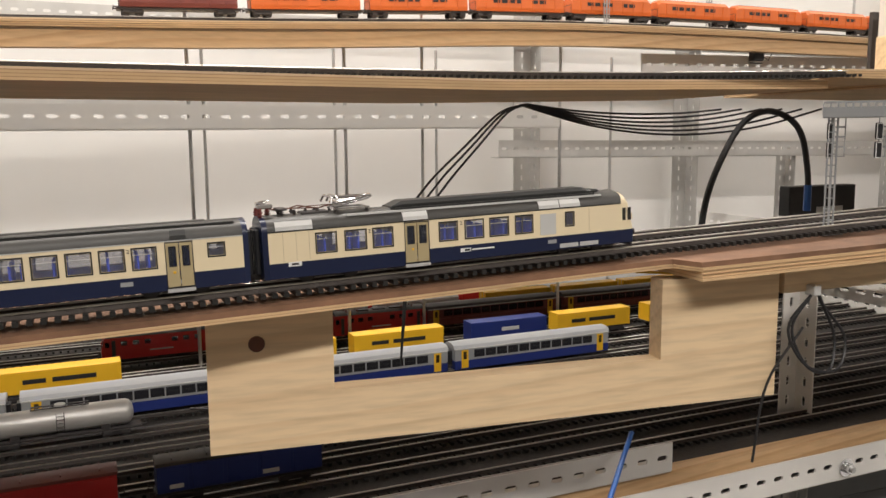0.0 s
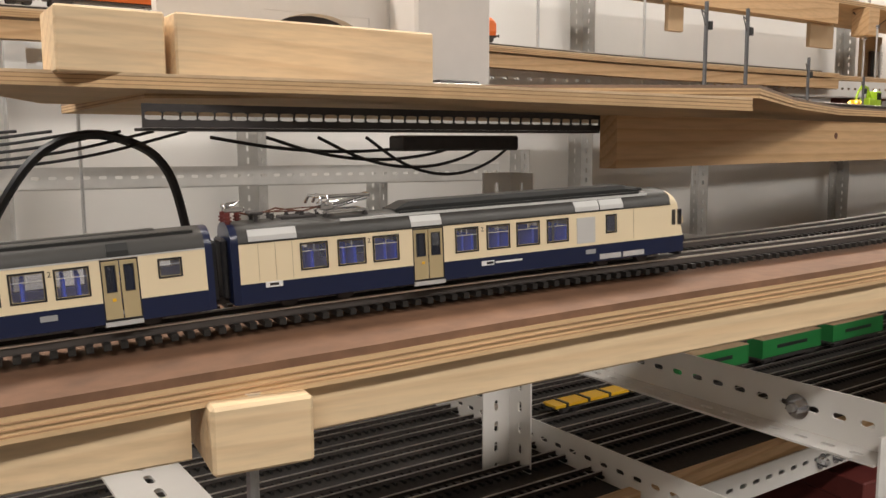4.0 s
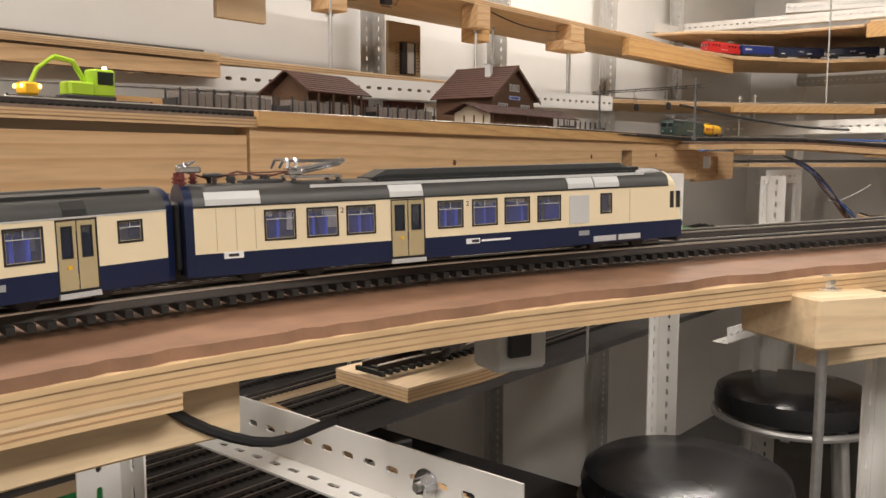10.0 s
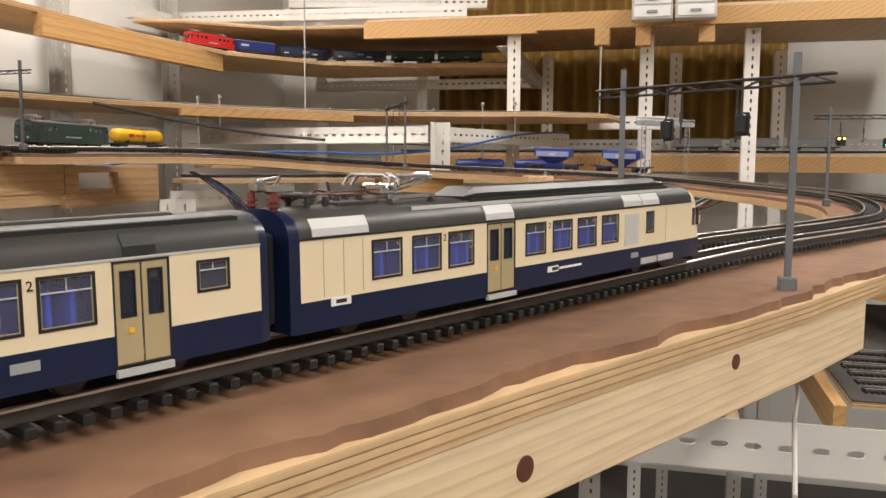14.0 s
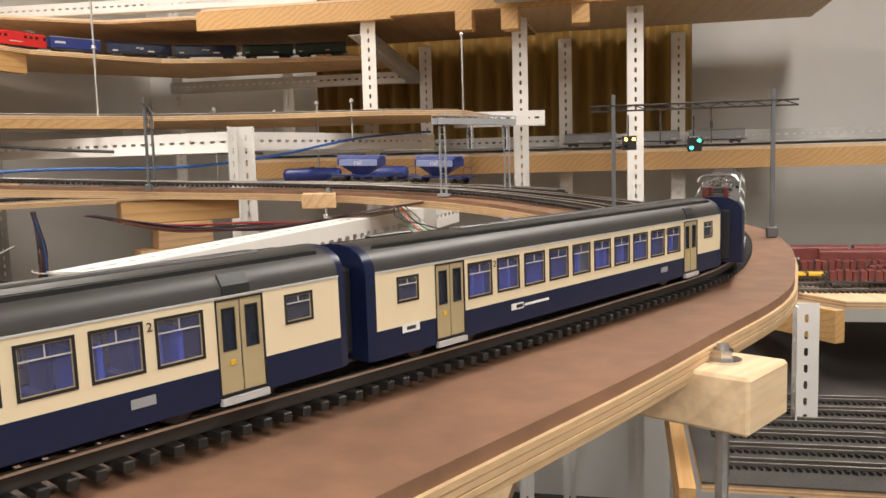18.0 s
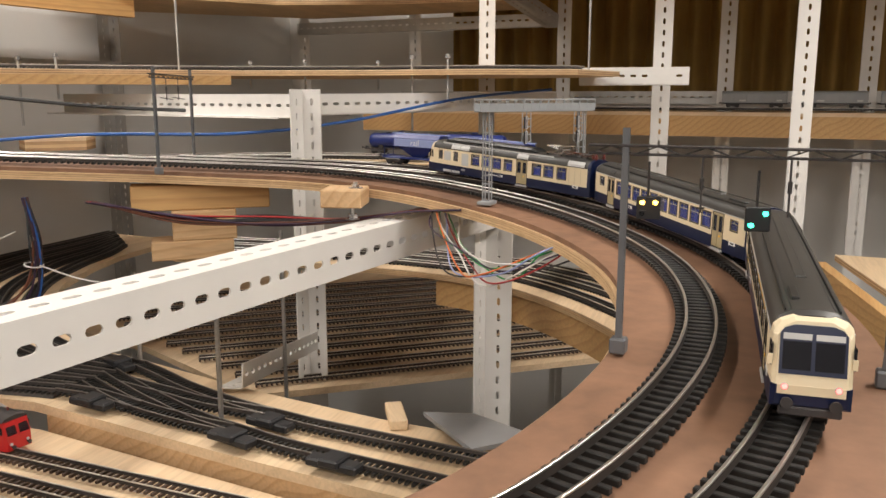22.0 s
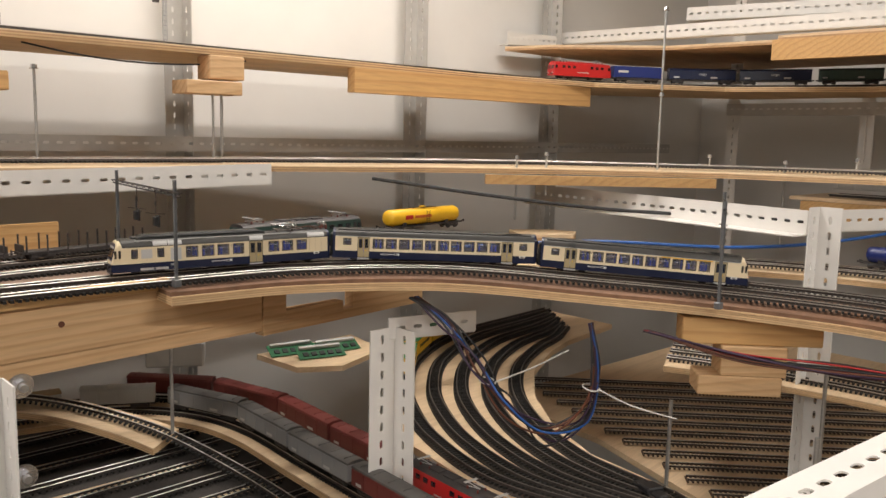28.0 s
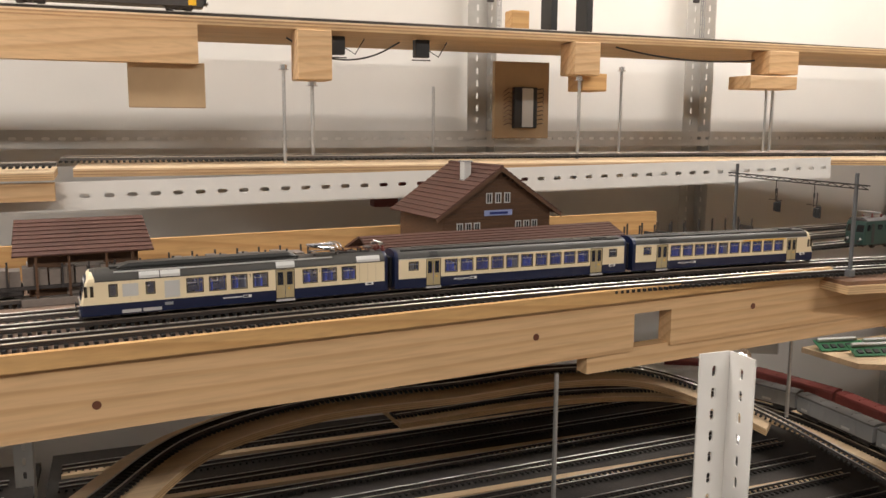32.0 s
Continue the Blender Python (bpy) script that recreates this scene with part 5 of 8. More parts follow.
def rod(x, y, z0, z1, r=0.003, nuts=(), label="zinc threaded rod between deck levels"):
    t = thing("threaded_rod", label, "threaded rod", "threaded rods", pose(x, y, z0))
    core = Mesh().cyl((0, 0, 0), (0, 0, z1 - z0), r, 8)
    part("rod", core, M_ROD, t, smooth=True)
    for z in nuts:
        part("nut", Mesh().cyl((0, 0, z - z0 - 0.003), (0, 0, z - z0 + 0.003), r * 2.1, 6), M_BOLT, t)
        part("washer", Mesh().cyl((0, 0, z - z0 - 0.004), (0, 0, z - z0 - 0.003), r * 3.0, 14), M_BOLT, t)
    return t


def block(x, y, z0, sx, sy, sz, turn, material, label, name="wood_block"):
    o = single(name, Mesh().bbox(-sx / 2, -sy / 2, 0, sx / 2, sy / 2, sz, 0.0015), material, label, "wood block", "wood blocks")
    o.matrix_basis = pose(x, y, z0, 0, 0, turn)
    return o


# clamping blocks with bolts along the front edge
for x, y, z, turn, dz, sx, sy in ((-0.085, 0.372, 1.153, -7, 0.030, 0.044, 0.050), (0.449, 0.326, 1.184, -6, 0.024, 0.050, 0.056), (1.411, 0.186, 1.198, -30, 0.028, 0.052, 0.060), (2.404, -0.351, 1.221, -30, 0.0255, 0.044, 0.056)):
    block(x, y, z, sx, sy, dz, turn, M_PINE_FR, "sawn pine clamping block under the deck edge")
    bolt(x - 0.002, y - 0.006, z + dz, 0.0048, 0.0045)
    rod(x - 0.002, y - 0.006, z - 0.19, z - 0.0005, nuts=(z - 0.17,))
beam("front_batten", (1.51, 0.078), (1.72, -0.035), 0.024, 1.168, 1.186, M_PINE_FR2, "low pine rail joining two beams under the deck")
block(1.685, 0.045, 1.2305, 0.028, 0.018, 0.006, -27, M_PLYTOP, "plywood offcut at the deck joint")

# cross members, uprights and long angles of the lower frame, west part
for x, px_, py in ((0.45, 0.375, 0.76), (1.37, 1.266, 0.70)):
    slotted_angle((x, 0.355, 1.035), (x, 1.60, 1.035), 0.042, 0, M_STEELW, "pale slotted cross member", flip=1, wide=0.03)
    post(x + 0.004, 0.353, 0.45, 1.06, 0.032, 0)
    post(px_, py, 0.30, 1.26, 0.038, 0)
    bolt(x - 0.002, 0.44, 1.058, 0.0065, 0.008, axis=(-1, 0, 0))
    bolt(x + 0.01, 0.351, 0.98, 0.0065, 0.006, axis=(0, -1, 0))
slotted_angle((-0.062, 0.352, 1.077), (-0.062, 1.55, 1.077), 0.026, 0, M_STEELW, "pale slotted cross member", flip=-1, wide=0.048, slot=0.015)
slotted_angle((0.43, 0.42, 0.914), (0.43, 1.55, 0.914), 0.040, 0, M_STEELW, "pale slotted cross member tied to a post", flip=1, wide=0.03)
slotted_angle((-2.2, 0.60, 0.872), (1.62, 0.60, 0.872), 0.036, 0, M_STEELW, "long pale slotted angle at the yard edge")
for x in (0.755, 0.79, -0.2):
    bolt(x, 0.597, 0.888, 0.006, 0.007, axis=(0, -1, 0))
slotted_angle((-1.9, 0.60, 0.9255), (-0.45, 0.60, 0.9255), 0.03, 0, M_STEELW, "long pale slotted angle below the deck")
post(-0.175, 0.70, 0.0, 1.10, 0.026)

# wall side: white slotted channels and posts on the wall
slotted_angle((-0.05, 1.19, 1.374), (2.976, 1.19, 1.4225), 0.037, 0, M_STEELW, "long white slotted channel carrying the upper line", pitch=0.0285, wide=0.03)
slotted_angle((-2.2, 1.19, 1.276), (-0.22, 1.19, 1.282), 0.034, 0, M_STEELW, "white slotted channel on the wall frame", pitch=0.0285)
slotted_angle((-0.2, 1.45, 1.225), (0.9, 1.45, 1.215), 0.034, 0, M_STEEL, "galvanised slotted angle behind the lower line")
slotted_angle((-2.2, 1.58, 1.472), (4.9, 1.58, 1.472), 0.03, 0, M_STEEL, "galvanised slotted angle along the wall")
for x in (-1.15, -0.03, 0.42, 1.30, 2.485, 3.015, 3.69, 4.25):
    post(x, 1.62, 0.2, 1.475 if x in (0.42,) else 2.3, 0.042, 0, M_STEEL, "galvanised slotted wall post")
for x, z in ((0.63, 1.2), (1.0, 1.23), (1.62, 1.2)):
    post(x, 1.5, 0.3, z + 0.05, 0.03, 0, M_STEEL, "galvanised slotted steel post")

# the orange wagons' deck and the upper line behind the white channel
od = spline([(-2.2, 1.15, 1.39), (-0.9, 1.14, 1.424), (-0.2, 1.14, 1.452), (0.5, 1.14, 1.456), (1.0, 1.14, 1.452), (1.7, 1.16, 1.456)], 0.05)
ply("wagon_deck", od, 0.0, 0.14, 0.0, "plywood deck of the upper goods line")
batten("deck_rail", od[8:], 0.002, 0.02, -0.014, 0.022, M_PINE, "pine rail under the upper goods deck")
track([p + Vector((0, 0.055, 0.0105)) for p in od], "track carrying the orange wagons")
l2 = [(1.72, 1.20), (2.976, 1.20), (3.25, 1.09), (3.5, 0.93), (3.72, 0.70), (3.80, 0.45), (3.83, 0.22), (3.93, 0.06), (4.15, 0.03), (4.24, 0.12), (4.26, 0.4), (4.2, 0.75), (3.95, 1.1), (3.6, 1.3), (3.3, 1.42), (2.9, 1.55), (1.72, 1.55)]
t = thing("upper_deck", "plywood deck of the upper line sweeping round the corner", "plywood deck", "layout decks")
z = 1.4575
for i, h in enumerate((0.0024, 0.0018, 0.0024, 0.0018, 0.0024)):
    part("ply_layer", Mesh().prism([(x, y - 0.0004 * (i % 2)) for x, y in l2], z - h, z), M_PLYTOP if i == 0 else (M_PLY_A if i % 2 == 0 else M_PLY_B), t)
    z -= h
for off in (0.0, 0.07):
    track(spline([(0.6 + 1.1, 1.30 + off, 1.469), (2.6, 1.30 + off, 1.469), (3.1, 1.24 + off, 1.469), (3.5, 1.08 + off, 1.469), (3.78, 0.80 + off, 1.469), (3.91 + off, 0.5, 1.469), (3.97 + off, 0.25, 1.469), (4.07 + off * 0.6, 0.1, 1.469)], 0.02), "track of the upper line sweeping round the corner")
beam("deck_rail", (3.33, 0.99), (3.68, 0.70), 0.018, 1.428, 1.446, M_PINE_UP, "pine rail under the upper deck")
for x, y, z0, z1 in ((3.881, 0.397, 1.30, 1.489), (3.847, 0.30, 1.40, 1.488), (3.873, 0.655, 1.30, 1.484), (3.69, 0.842, 1.458, 1.618), (4.153, 0.10, 1.458, 1.668), (3.52, 1.0, 1.40, 1.49), (3.45, 1.02, 1.35, 1.482), (4.1, 0.6, 1.42, 1.489), (4.0, 0.9, 1.42, 1.489), (2.62, 1.33, 1.46, 1.62), (2.0, 1.24, 1.46, 1.60), (2.92, 1.30, 1.46, 1.60), (3.69, 0.842, 1.62, 1.79)):
    rod(x, y, z0, z1, 0.0024, (z1 - 0.004,))
for x, y in ((0.82, 1.232), (1.10, 1.228), (0.52, 1.23), (-0.2, 1.22), (-0.45, 1.25), (-0.6, 1.2), (-0.83, 1.22)):
    rod(x, y, 1.385 if x > 0 else 0.918, 1.9, 0.0028)
for x in (-0.78, -0.55, -0.35, 0.05):
    rod(x, 1.42, 0.918, 1.43, 0.0028)

# third level along the wall
l3 = [(1.05, 1.30), (2.55, 1.29), (3.23, 1.285), (3.6, 1.30), (4.0, 1.25), (4.32, 1.05), (4.45, 0.75), (4.5, 0.40), (4.75, 0.40), (4.75, 1.2), (4.3, 1.56), (1.05, 1.56)]
t = thing("third_deck", "plywood deck of the third level along the wall", "plywood deck", "layout decks")
z = 1.668
for i, h in enumerate((0.0026, 0.0022, 0.0026, 0.0022, 0.0026)):
    part("ply_layer", Mesh().prism([(x, y - 0.0004 * (i % 2)) for x, y in l3], z - h, z), M_PLYTOP if i == 0 else (M_PLY_A if i % 2 == 0 else M_PLY_B), t)
    z -= h
track(spline([(1.1, 1.36, 1.679), (2.4, 1.35, 1.679), (3.4, 1.37, 1.679), (4.0, 1.33, 1.679), (4.36, 1.12, 1.679), (4.52, 0.8, 1.679), (4.56, 0.45, 1.679)], 0.02), "track of the third level")
beam("shelf_beam", (3.227, 1.276), (4.0, 1.262), 0.025, 1.604, 1.6545, M_PINE_UP, "golden pine beam under the third level")
beam("shelf_beam", (1.25, 1.288), (1.888, 1.284), 0.025, 1.60, 1.6545, M_PINE, "pine beam under the third level")
beam("shelf_beam", (1.1, 1.284), (1.24, 1.284), 0.025, 1.61, 1.6545, M_PINE_UP, "pine beam under the third level")
for x, z0, w in ((2.055, 1.581, 0.052), (2.52, 1.60, 0.05), (2.94, 1.612, 0.07)):
    block(x, 1.305, z0, w, 0.05, 1.6545 - z0, 0, M_PINE, "pine block hanging under the third level")
    rod(x, 1.305, 1.459, z0 + 0.02, 0.003, (z0 - 0.004,))
block(2.91, 1.30, 1.584, 0.11, 0.06, 0.024, 0, M_PINE, "pine block under the third level")
block(2.55, 1.33, 1.575, 0.05, 0.05, 0.03, 0, M_PINE_UP, "small pine block on a rod")
for x, w, s in ((1.845, 0.105, 0.062), (1.28, 0.05, 0.06)):
    single("hanging_board", Mesh().bbox(x - w / 2, 1.30, 1.60 - s, x + w / 2, 1.312, 1.602, 0.001), M_TAN, "tan board hanging under the third level", "board", "boards")
pb = thing("decoder_panel", "tan board with wired circuit modules on the wall post", "circuit panel", m=pose(2.53, 1.545, 1.54))
part("backboard", Mesh().bbox(-0.06, 0.0, -0.05, 0.06, 0.012, 0.10, 0.001), M_TAN, pb)
part("module", Mesh().bbox(-0.022, -0.012, -0.03, 0.028, 0.0, 0.05, 0.001), M_BLACK, pb, "black terminal module")
part("module_label", Mesh().bbox(-0.006, -0.0145, -0.028, 0.018, -0.012, 0.048, 0.0005), M_LGREY, pb, "grey module label")
for k in range(9):
    part("terminal_wire", Mesh().tube([(0.02, -0.008, -0.024 + k * 0.0085), (0.038, -0.016, -0.02 + k * 0.0085), (0.045, -0.006, -0.022 + k * 0.008)], 0.0008, 5), M_BLACK, pb)
    part("terminal_wire", Mesh().tube([(-0.02, -0.008, -0.024 + k * 0.0085), (-0.036, -0.014, -0.02 + k * 0.0085), (-0.042, -0.004, -0.024 + k * 0.008)], 0.0008, 5), M_BRW, pb)

# fourth level in the far corner
t = thing("fourth_deck", "plywood deck of the top level in the corner", "plywood deck", "layout decks")
for i, (z0, z1) in enumerate(((1.778, 1.784), (1.772, 1.7778))):
    part("ply_layer", Mesh().prism([(4.02, 1.60), (4.06, 1.45), (4.27, 1.2), (4.3, 0.9), (4.22, 0.86), (4.22, 0.02), (5.0, 0.0), (5.0, 1.62)], z0, z1), M_PLYTOP if i == 0 else M_PLY_B, t)
beam("shelf_beam", (4.2, 0.865), (4.2, 0.30), 0.03, 1.722, 1.7715, M_PINE_UP, "golden pine beam under the top level")
beam("shelf_beam", (4.19, 0.30), (4.17, -0.75), 0.03, 1.728, 1.778, M_PINE_UP, "golden pine beam under the top level")
for y, h in ((0.10, 0.05), (-0.02, 0.055), (-0.2, 0.05)):
    block(4.21, y, 1.728 - h, 0.05, 0.045, h, 0, M_PINE_UP, "golden pine block under the top level")
single("shelf_board", Mesh().box(4.2, -0.9, 1.7785, 5.0, -0.002, 1.79), M_PLYTOP, "plywood shelf board at the top level", "plywood deck", "layout decks")
slotted_angle((4.03, 1.60, 1.79), (4.28, 1.60, 1.80), 0.035, 0, M_STEELW, "white slotted channel over the top level")
slotted_angle((4.30, 1.62, 1.815), (4.32, 0.55, 1.80), 0.035, 0, M_STEELW, "white slotted channel over the top level")
slotted_angle((4.35, 1.2, 1.86), (4.4, 0.5, 1.84), 0.035, 0, M_STEELW, "white slotted channel over the top level")
for x, y, z0, z1 in ((4.236, 0.395, 0.9, 1.722), (4.31, -0.01, 0.9, 1.72), (4.265, -0.315, 0.9, 1.725), (4.75, 0.36, 0.9, 1.72), (4.75, -0.10, 0.9, 1.72), (4.75, -0.45, 0.9, 1.72), (4.75, 1.27, 0.9, 2.0), (4.75, 0.85, 1.45, 1.72)):
    post(x, y, z0, z1, 0.04, 90 if x < 4.7 else 90)
slotted_angle((4.74, 1.27, 1.605), (4.74, 0.36, 1.605), 0.035, 0, M_STEEL, "galvanised slotted angle across the corner frame")
slotted_angle((4.24, 0.40, 1.69), (4.74, 0.36, 1.60), 0.035, 0, M_STEEL, "galvanised slotted steel strut")
slotted_angle((4.22, 0.14, 1.4285), (4.255, -0.10, 1.4285), 0.038, 0, M_STEELW, "short white slotted channel on the upper deck", wide=0.02)
beam("far_beam", (4.62, 0.95), (4.66, -1.4), 0.03, 1.298, 1.352, M_PINE_UP, "long golden beam carrying the far line")
single("far_shelf", Mesh().box(4.655, -1.4, 1.352, 4.95, 1.0, 1.362), M_PLYTOP, "plywood shelf of the far line", "plywood deck", "layout decks")
track([Vector((4.72, -1.35, 1.374)), Vector((4.70, 0.9, 1.374))], "track of the far line along the end wall")
track([Vector((4.80, -1.35, 1.374)), Vector((4.78, 0.9, 1.374))], "track of the far line along the end wall")
slotted_angle((4.90, -1.4, 1.38), (4.88, 0.95, 1.38), 0.035, 0, M_STEEL, "galvanised slotted angle behind the far line")

# middle of the loop: posts and bars
post(3.545, 0.440, 0.30, 1.418, 0.036, 0)
post(3.474, 0.066, 0.30, 1.272, 0.042, 0)
slotted_angle((3.548, 0.458, 1.368), (3.66, 1.15, 1.368), 0.040, 0, M_STEELW, "white slotted channel behind the loop", flip=1)
slotted_angle((3.565, 0.452, 1.372), (4.24, 0.20, 1.376), 0.036, 0, M_STEELW, "white slotted channel behind the loop")
slotted_angle((2.60, 0.101, 1.257), (3.72, 0.030, 1.257), 0.043, 0, M_STEELW, "wide white slotted channel crossing below the loop", wide=0.045, flip=-1, pitch=0.0278, slot=0.0165, high=0.008)
slotted_angle((3.115, 0.248, 1.046), (3.468, 0.372, 0.980), 0.03, 0, M_STEELW, "short slotted strut from the turnout board to a post")
rod(3.189, 0.125, 1.2592, 1.276, 0.003, (1.2635,))
block(3.189, 0.135, 1.276, 0.055, 0.05, 0.022, 20, M_PINE, "pine block under the loop deck")
bolt(3.189, 0.12, 1.298, 0.005, 0.004)
for x, y in ((3.02, 0.20), (3.28, 0.30), (3.15, 0.45)):
    rod(x, y, 1.04 if x < 3.1 else 0.0, 1.22 if x != 3.15 else 1.17, 0.0028)
block(3.205, 0.375, 1.2575, 0.18, 0.04, 0.034, -47, M_PINE_UP, "pine cross rail under the loop deck")
block(3.205, 0.372, 1.2172, 0.084, 0.05, 0.040, -47, M_PINE, "pine block hanging below the loop")
block(3.194, 0.384, 1.191, 0.107, 0.05, 0.026, -47, M_PINE, "pine block hanging below the loop")
single("grey_card", Mesh().prism([(3.06, -0.09), (3.13, 0.0), (3.15, -0.055), (3.12, -0.14)], 1.0475, 1.0525), M_GREY, "dark grey card lying on the fan board", "card")
block(3.12, 0.03, 1.0405, 0.06, 0.02, 0.012, 35, M_PLYTOP, "plywood offcut on the fan board")
# posts below the station
post(2.402, 0.758, 0.25, 1.268, 0.040, 0)
post(2.895, 0.735, 0.25, 1.255, 0.042, 0)
for z in (1.256, 1.159):
    bolt(2.420, 0.757, z, 0.0075, 0.008, axis=(0, -1, 0))
slotted_angle((2.885, 0.735, 1.2365), (3.02, 0.70, 1.2365), 0.03, 0, M_STEELW, "steel bracket plate under the loop")
rod(2.208, 0.80, 0.93, 1.25, 0.0026)
rod(2.66, 0.93, 1.10, 1.30, 0.0026)
rod(1.86, 1.05, 0.93, 1.05, 0.003)
rod(2.28, 1.38, 1.46, 1.58, 0.0026)
slotted_angle((2.50, 0.66, 0.935), (2.9, 0.62, 0.935), 0.03, 0, M_STEELW, "slotted angle near the floor yard")
post(3.3, -0.55, 0.4, 1.12, 0.035, 0)
post(2.30, -0.515, 0.0, 1.09, 0.035, 0)
slotted_angle((2.285, -0.06, 1.075), (2.29, -0.52, 1.075), 0.042, 0, M_STEELW, "slotted cross channel below the curve", wide=0.05)
post(1.62, 0.20, 0.4, 1.21, 0.034, 0)

# curtain on the end wall
cu = Mesh()
pts = []
for i in range(241):
    y = 0.86 - i * 0.0058
    pts.append(Vector((5.10 + 0.022 * math.sin(i * 0.55) + 0.012 * math.sin(i * 0.21 + 1), y, 0.0)))
for i, p in enumerate(pts):
    for z in (1.40, 1.75, 2.1, 2.58):
        k = 1.0 + 0.12 * math.sin(i * 0.13 + z * 3)
        cu.v.append((5.10 + (p.x - 5.10) * k, p.y, z))
cu.f = [(4 * i + j, 4 * i + j + 1, 4 * i + j + 5, 4 * i + j + 4) for i in range(240) for j in range(3)]
ct = thing("curtain", "heavy ochre curtain hanging in folds on the end wall", "curtain")
o = part("cloth", cu, M_CURT, ct, smooth=True)
sm = o.modifiers.new("thick", "SOLIDIFY")
sm.thickness = 0.003
part("curtain_rail", Mesh().cyl((5.11, 0.9, 2.585), (5.11, -0.56, 2.585), 0.01, 10), M_STEEL, ct)

# right of the loop: side yards whose tracks run towards the aisle
for z, pts, xs in ((1.10, [(3.44, -0.656), (3.59, -0.553), (4.1, -0.42), (4.1, -1.7), (3.44, -1.7)], (3.53, 3.60, 3.67, 3.74, 3.81, 3.88, 3.95, 4.02)), (0.95, [(3.02, -0.40), (3.3, -0.40), (4.05, -0.40), (4.05, -1.7), (3.02, -1.7)], (3.08, 3.14, 3.20, 3.26, 3.32, 3.38))):
    t = thing("side_deck", "plywood deck of the side yard below the loop", "plywood deck", "layout decks")
    for i in range(5):
        part("ply_layer", Mesh().prism([(x, y - 0.0004 * (i % 2)) for x, y in pts], z - 0.0024 * (i + 1), z - 0.0024 * i), (M_PLYTOP if z > 1 else M_BED) if i == 0 else (M_PLY_A if i % 2 == 0 else M_PLY_B), t)
    for x in xs:
        track([Vector((x, -0.57 if z > 1 else -0.43, z + 0.0085)), Vector((x + 0.02, -1.68, z + 0.0085))], "side yard track with dark sleepers", sleepers=M_SLEEPB if z > 1 else M_SLEEP, pitch=0.009, head=M_RAILK)
beam("side_beam", (3.43, -0.652), (3.60, -0.535), 0.02, 1.035, 1.0875, M_PINE_UP, "golden pine beam of the side yard")
beam("side_beam", (3.60, -0.53), (4.08, -0.405), 0.02, 1.035, 1.0875, M_PINE_UP, "golden pine beam of the side yard")
beam("side_beam", (3.03, -0.395), (4.0, -0.395), 0.02, 0.88, 0.937, M_PINE_UP, "golden pine beam of the side yard")


# ---- rolling stock: x ahead, rail head at z 0 ----
STOCK = {}


def stock(make, *args):
    """One wagon of a kind: built the first time, copied from then on."""
    key = (str(make), *[str(a) for a in args])

    def put(m):
        if key not in STOCK:
            STOCK[key] = make(*args)
            STOCK[key].matrix_basis = m
            return STOCK[key]
        return copy_thing(STOCK[key], m)

    return put


def on(path, s):
    """The pose on a line of rail-top points, s metres from its start."""
    for a, b in zip(path, path[1:]):
        d = b - a
        if s <= d.length:
            break
        s -= d.length
    p = a + d.normalized() * s
    return Matrix.Translation(p) @ Matrix.Rotation(math.atan2(d.y, d.x), 4, "Z") @ Matrix.Rotation(-math.atan2(d.z, d.xy.length), 4, "Y")


def at(x, y, z, turn=0.0):
    return pose(x, y, z, 0, 0, turn)


def running_gear(t, L, base=0.022, inset=0.028):
    for x in (-L / 2 + inset, L / 2 - inset):
        bogie(t, x, base=base)
    for x in (-L / 2, L / 2):
        s = 1 if x > 0 else -1
        for y in (-0.0095, 0.0095):
            part("buffer", Mesh().cyl((x - s * 0.001, y, 0.0118), (x + s * 0.004, y, 0.0118), 0.001, 8).cyl((x + s * 0.004, y, 0.0118), (x + s * 0.0048, y, 0.0118), 0.0024, 10), M_DARK, t)


def side_bars(t, L, z0, z1, y, spans, material, name="lettering_bar"):
    for a, b in spans:
        for sg in (-1, 1):
            part(name, Mesh().box(-L / 2 + a * L, sg * y - 0.0002, z0, -L / 2 + b * L, sg * y + 0.0002, z1), material, t)


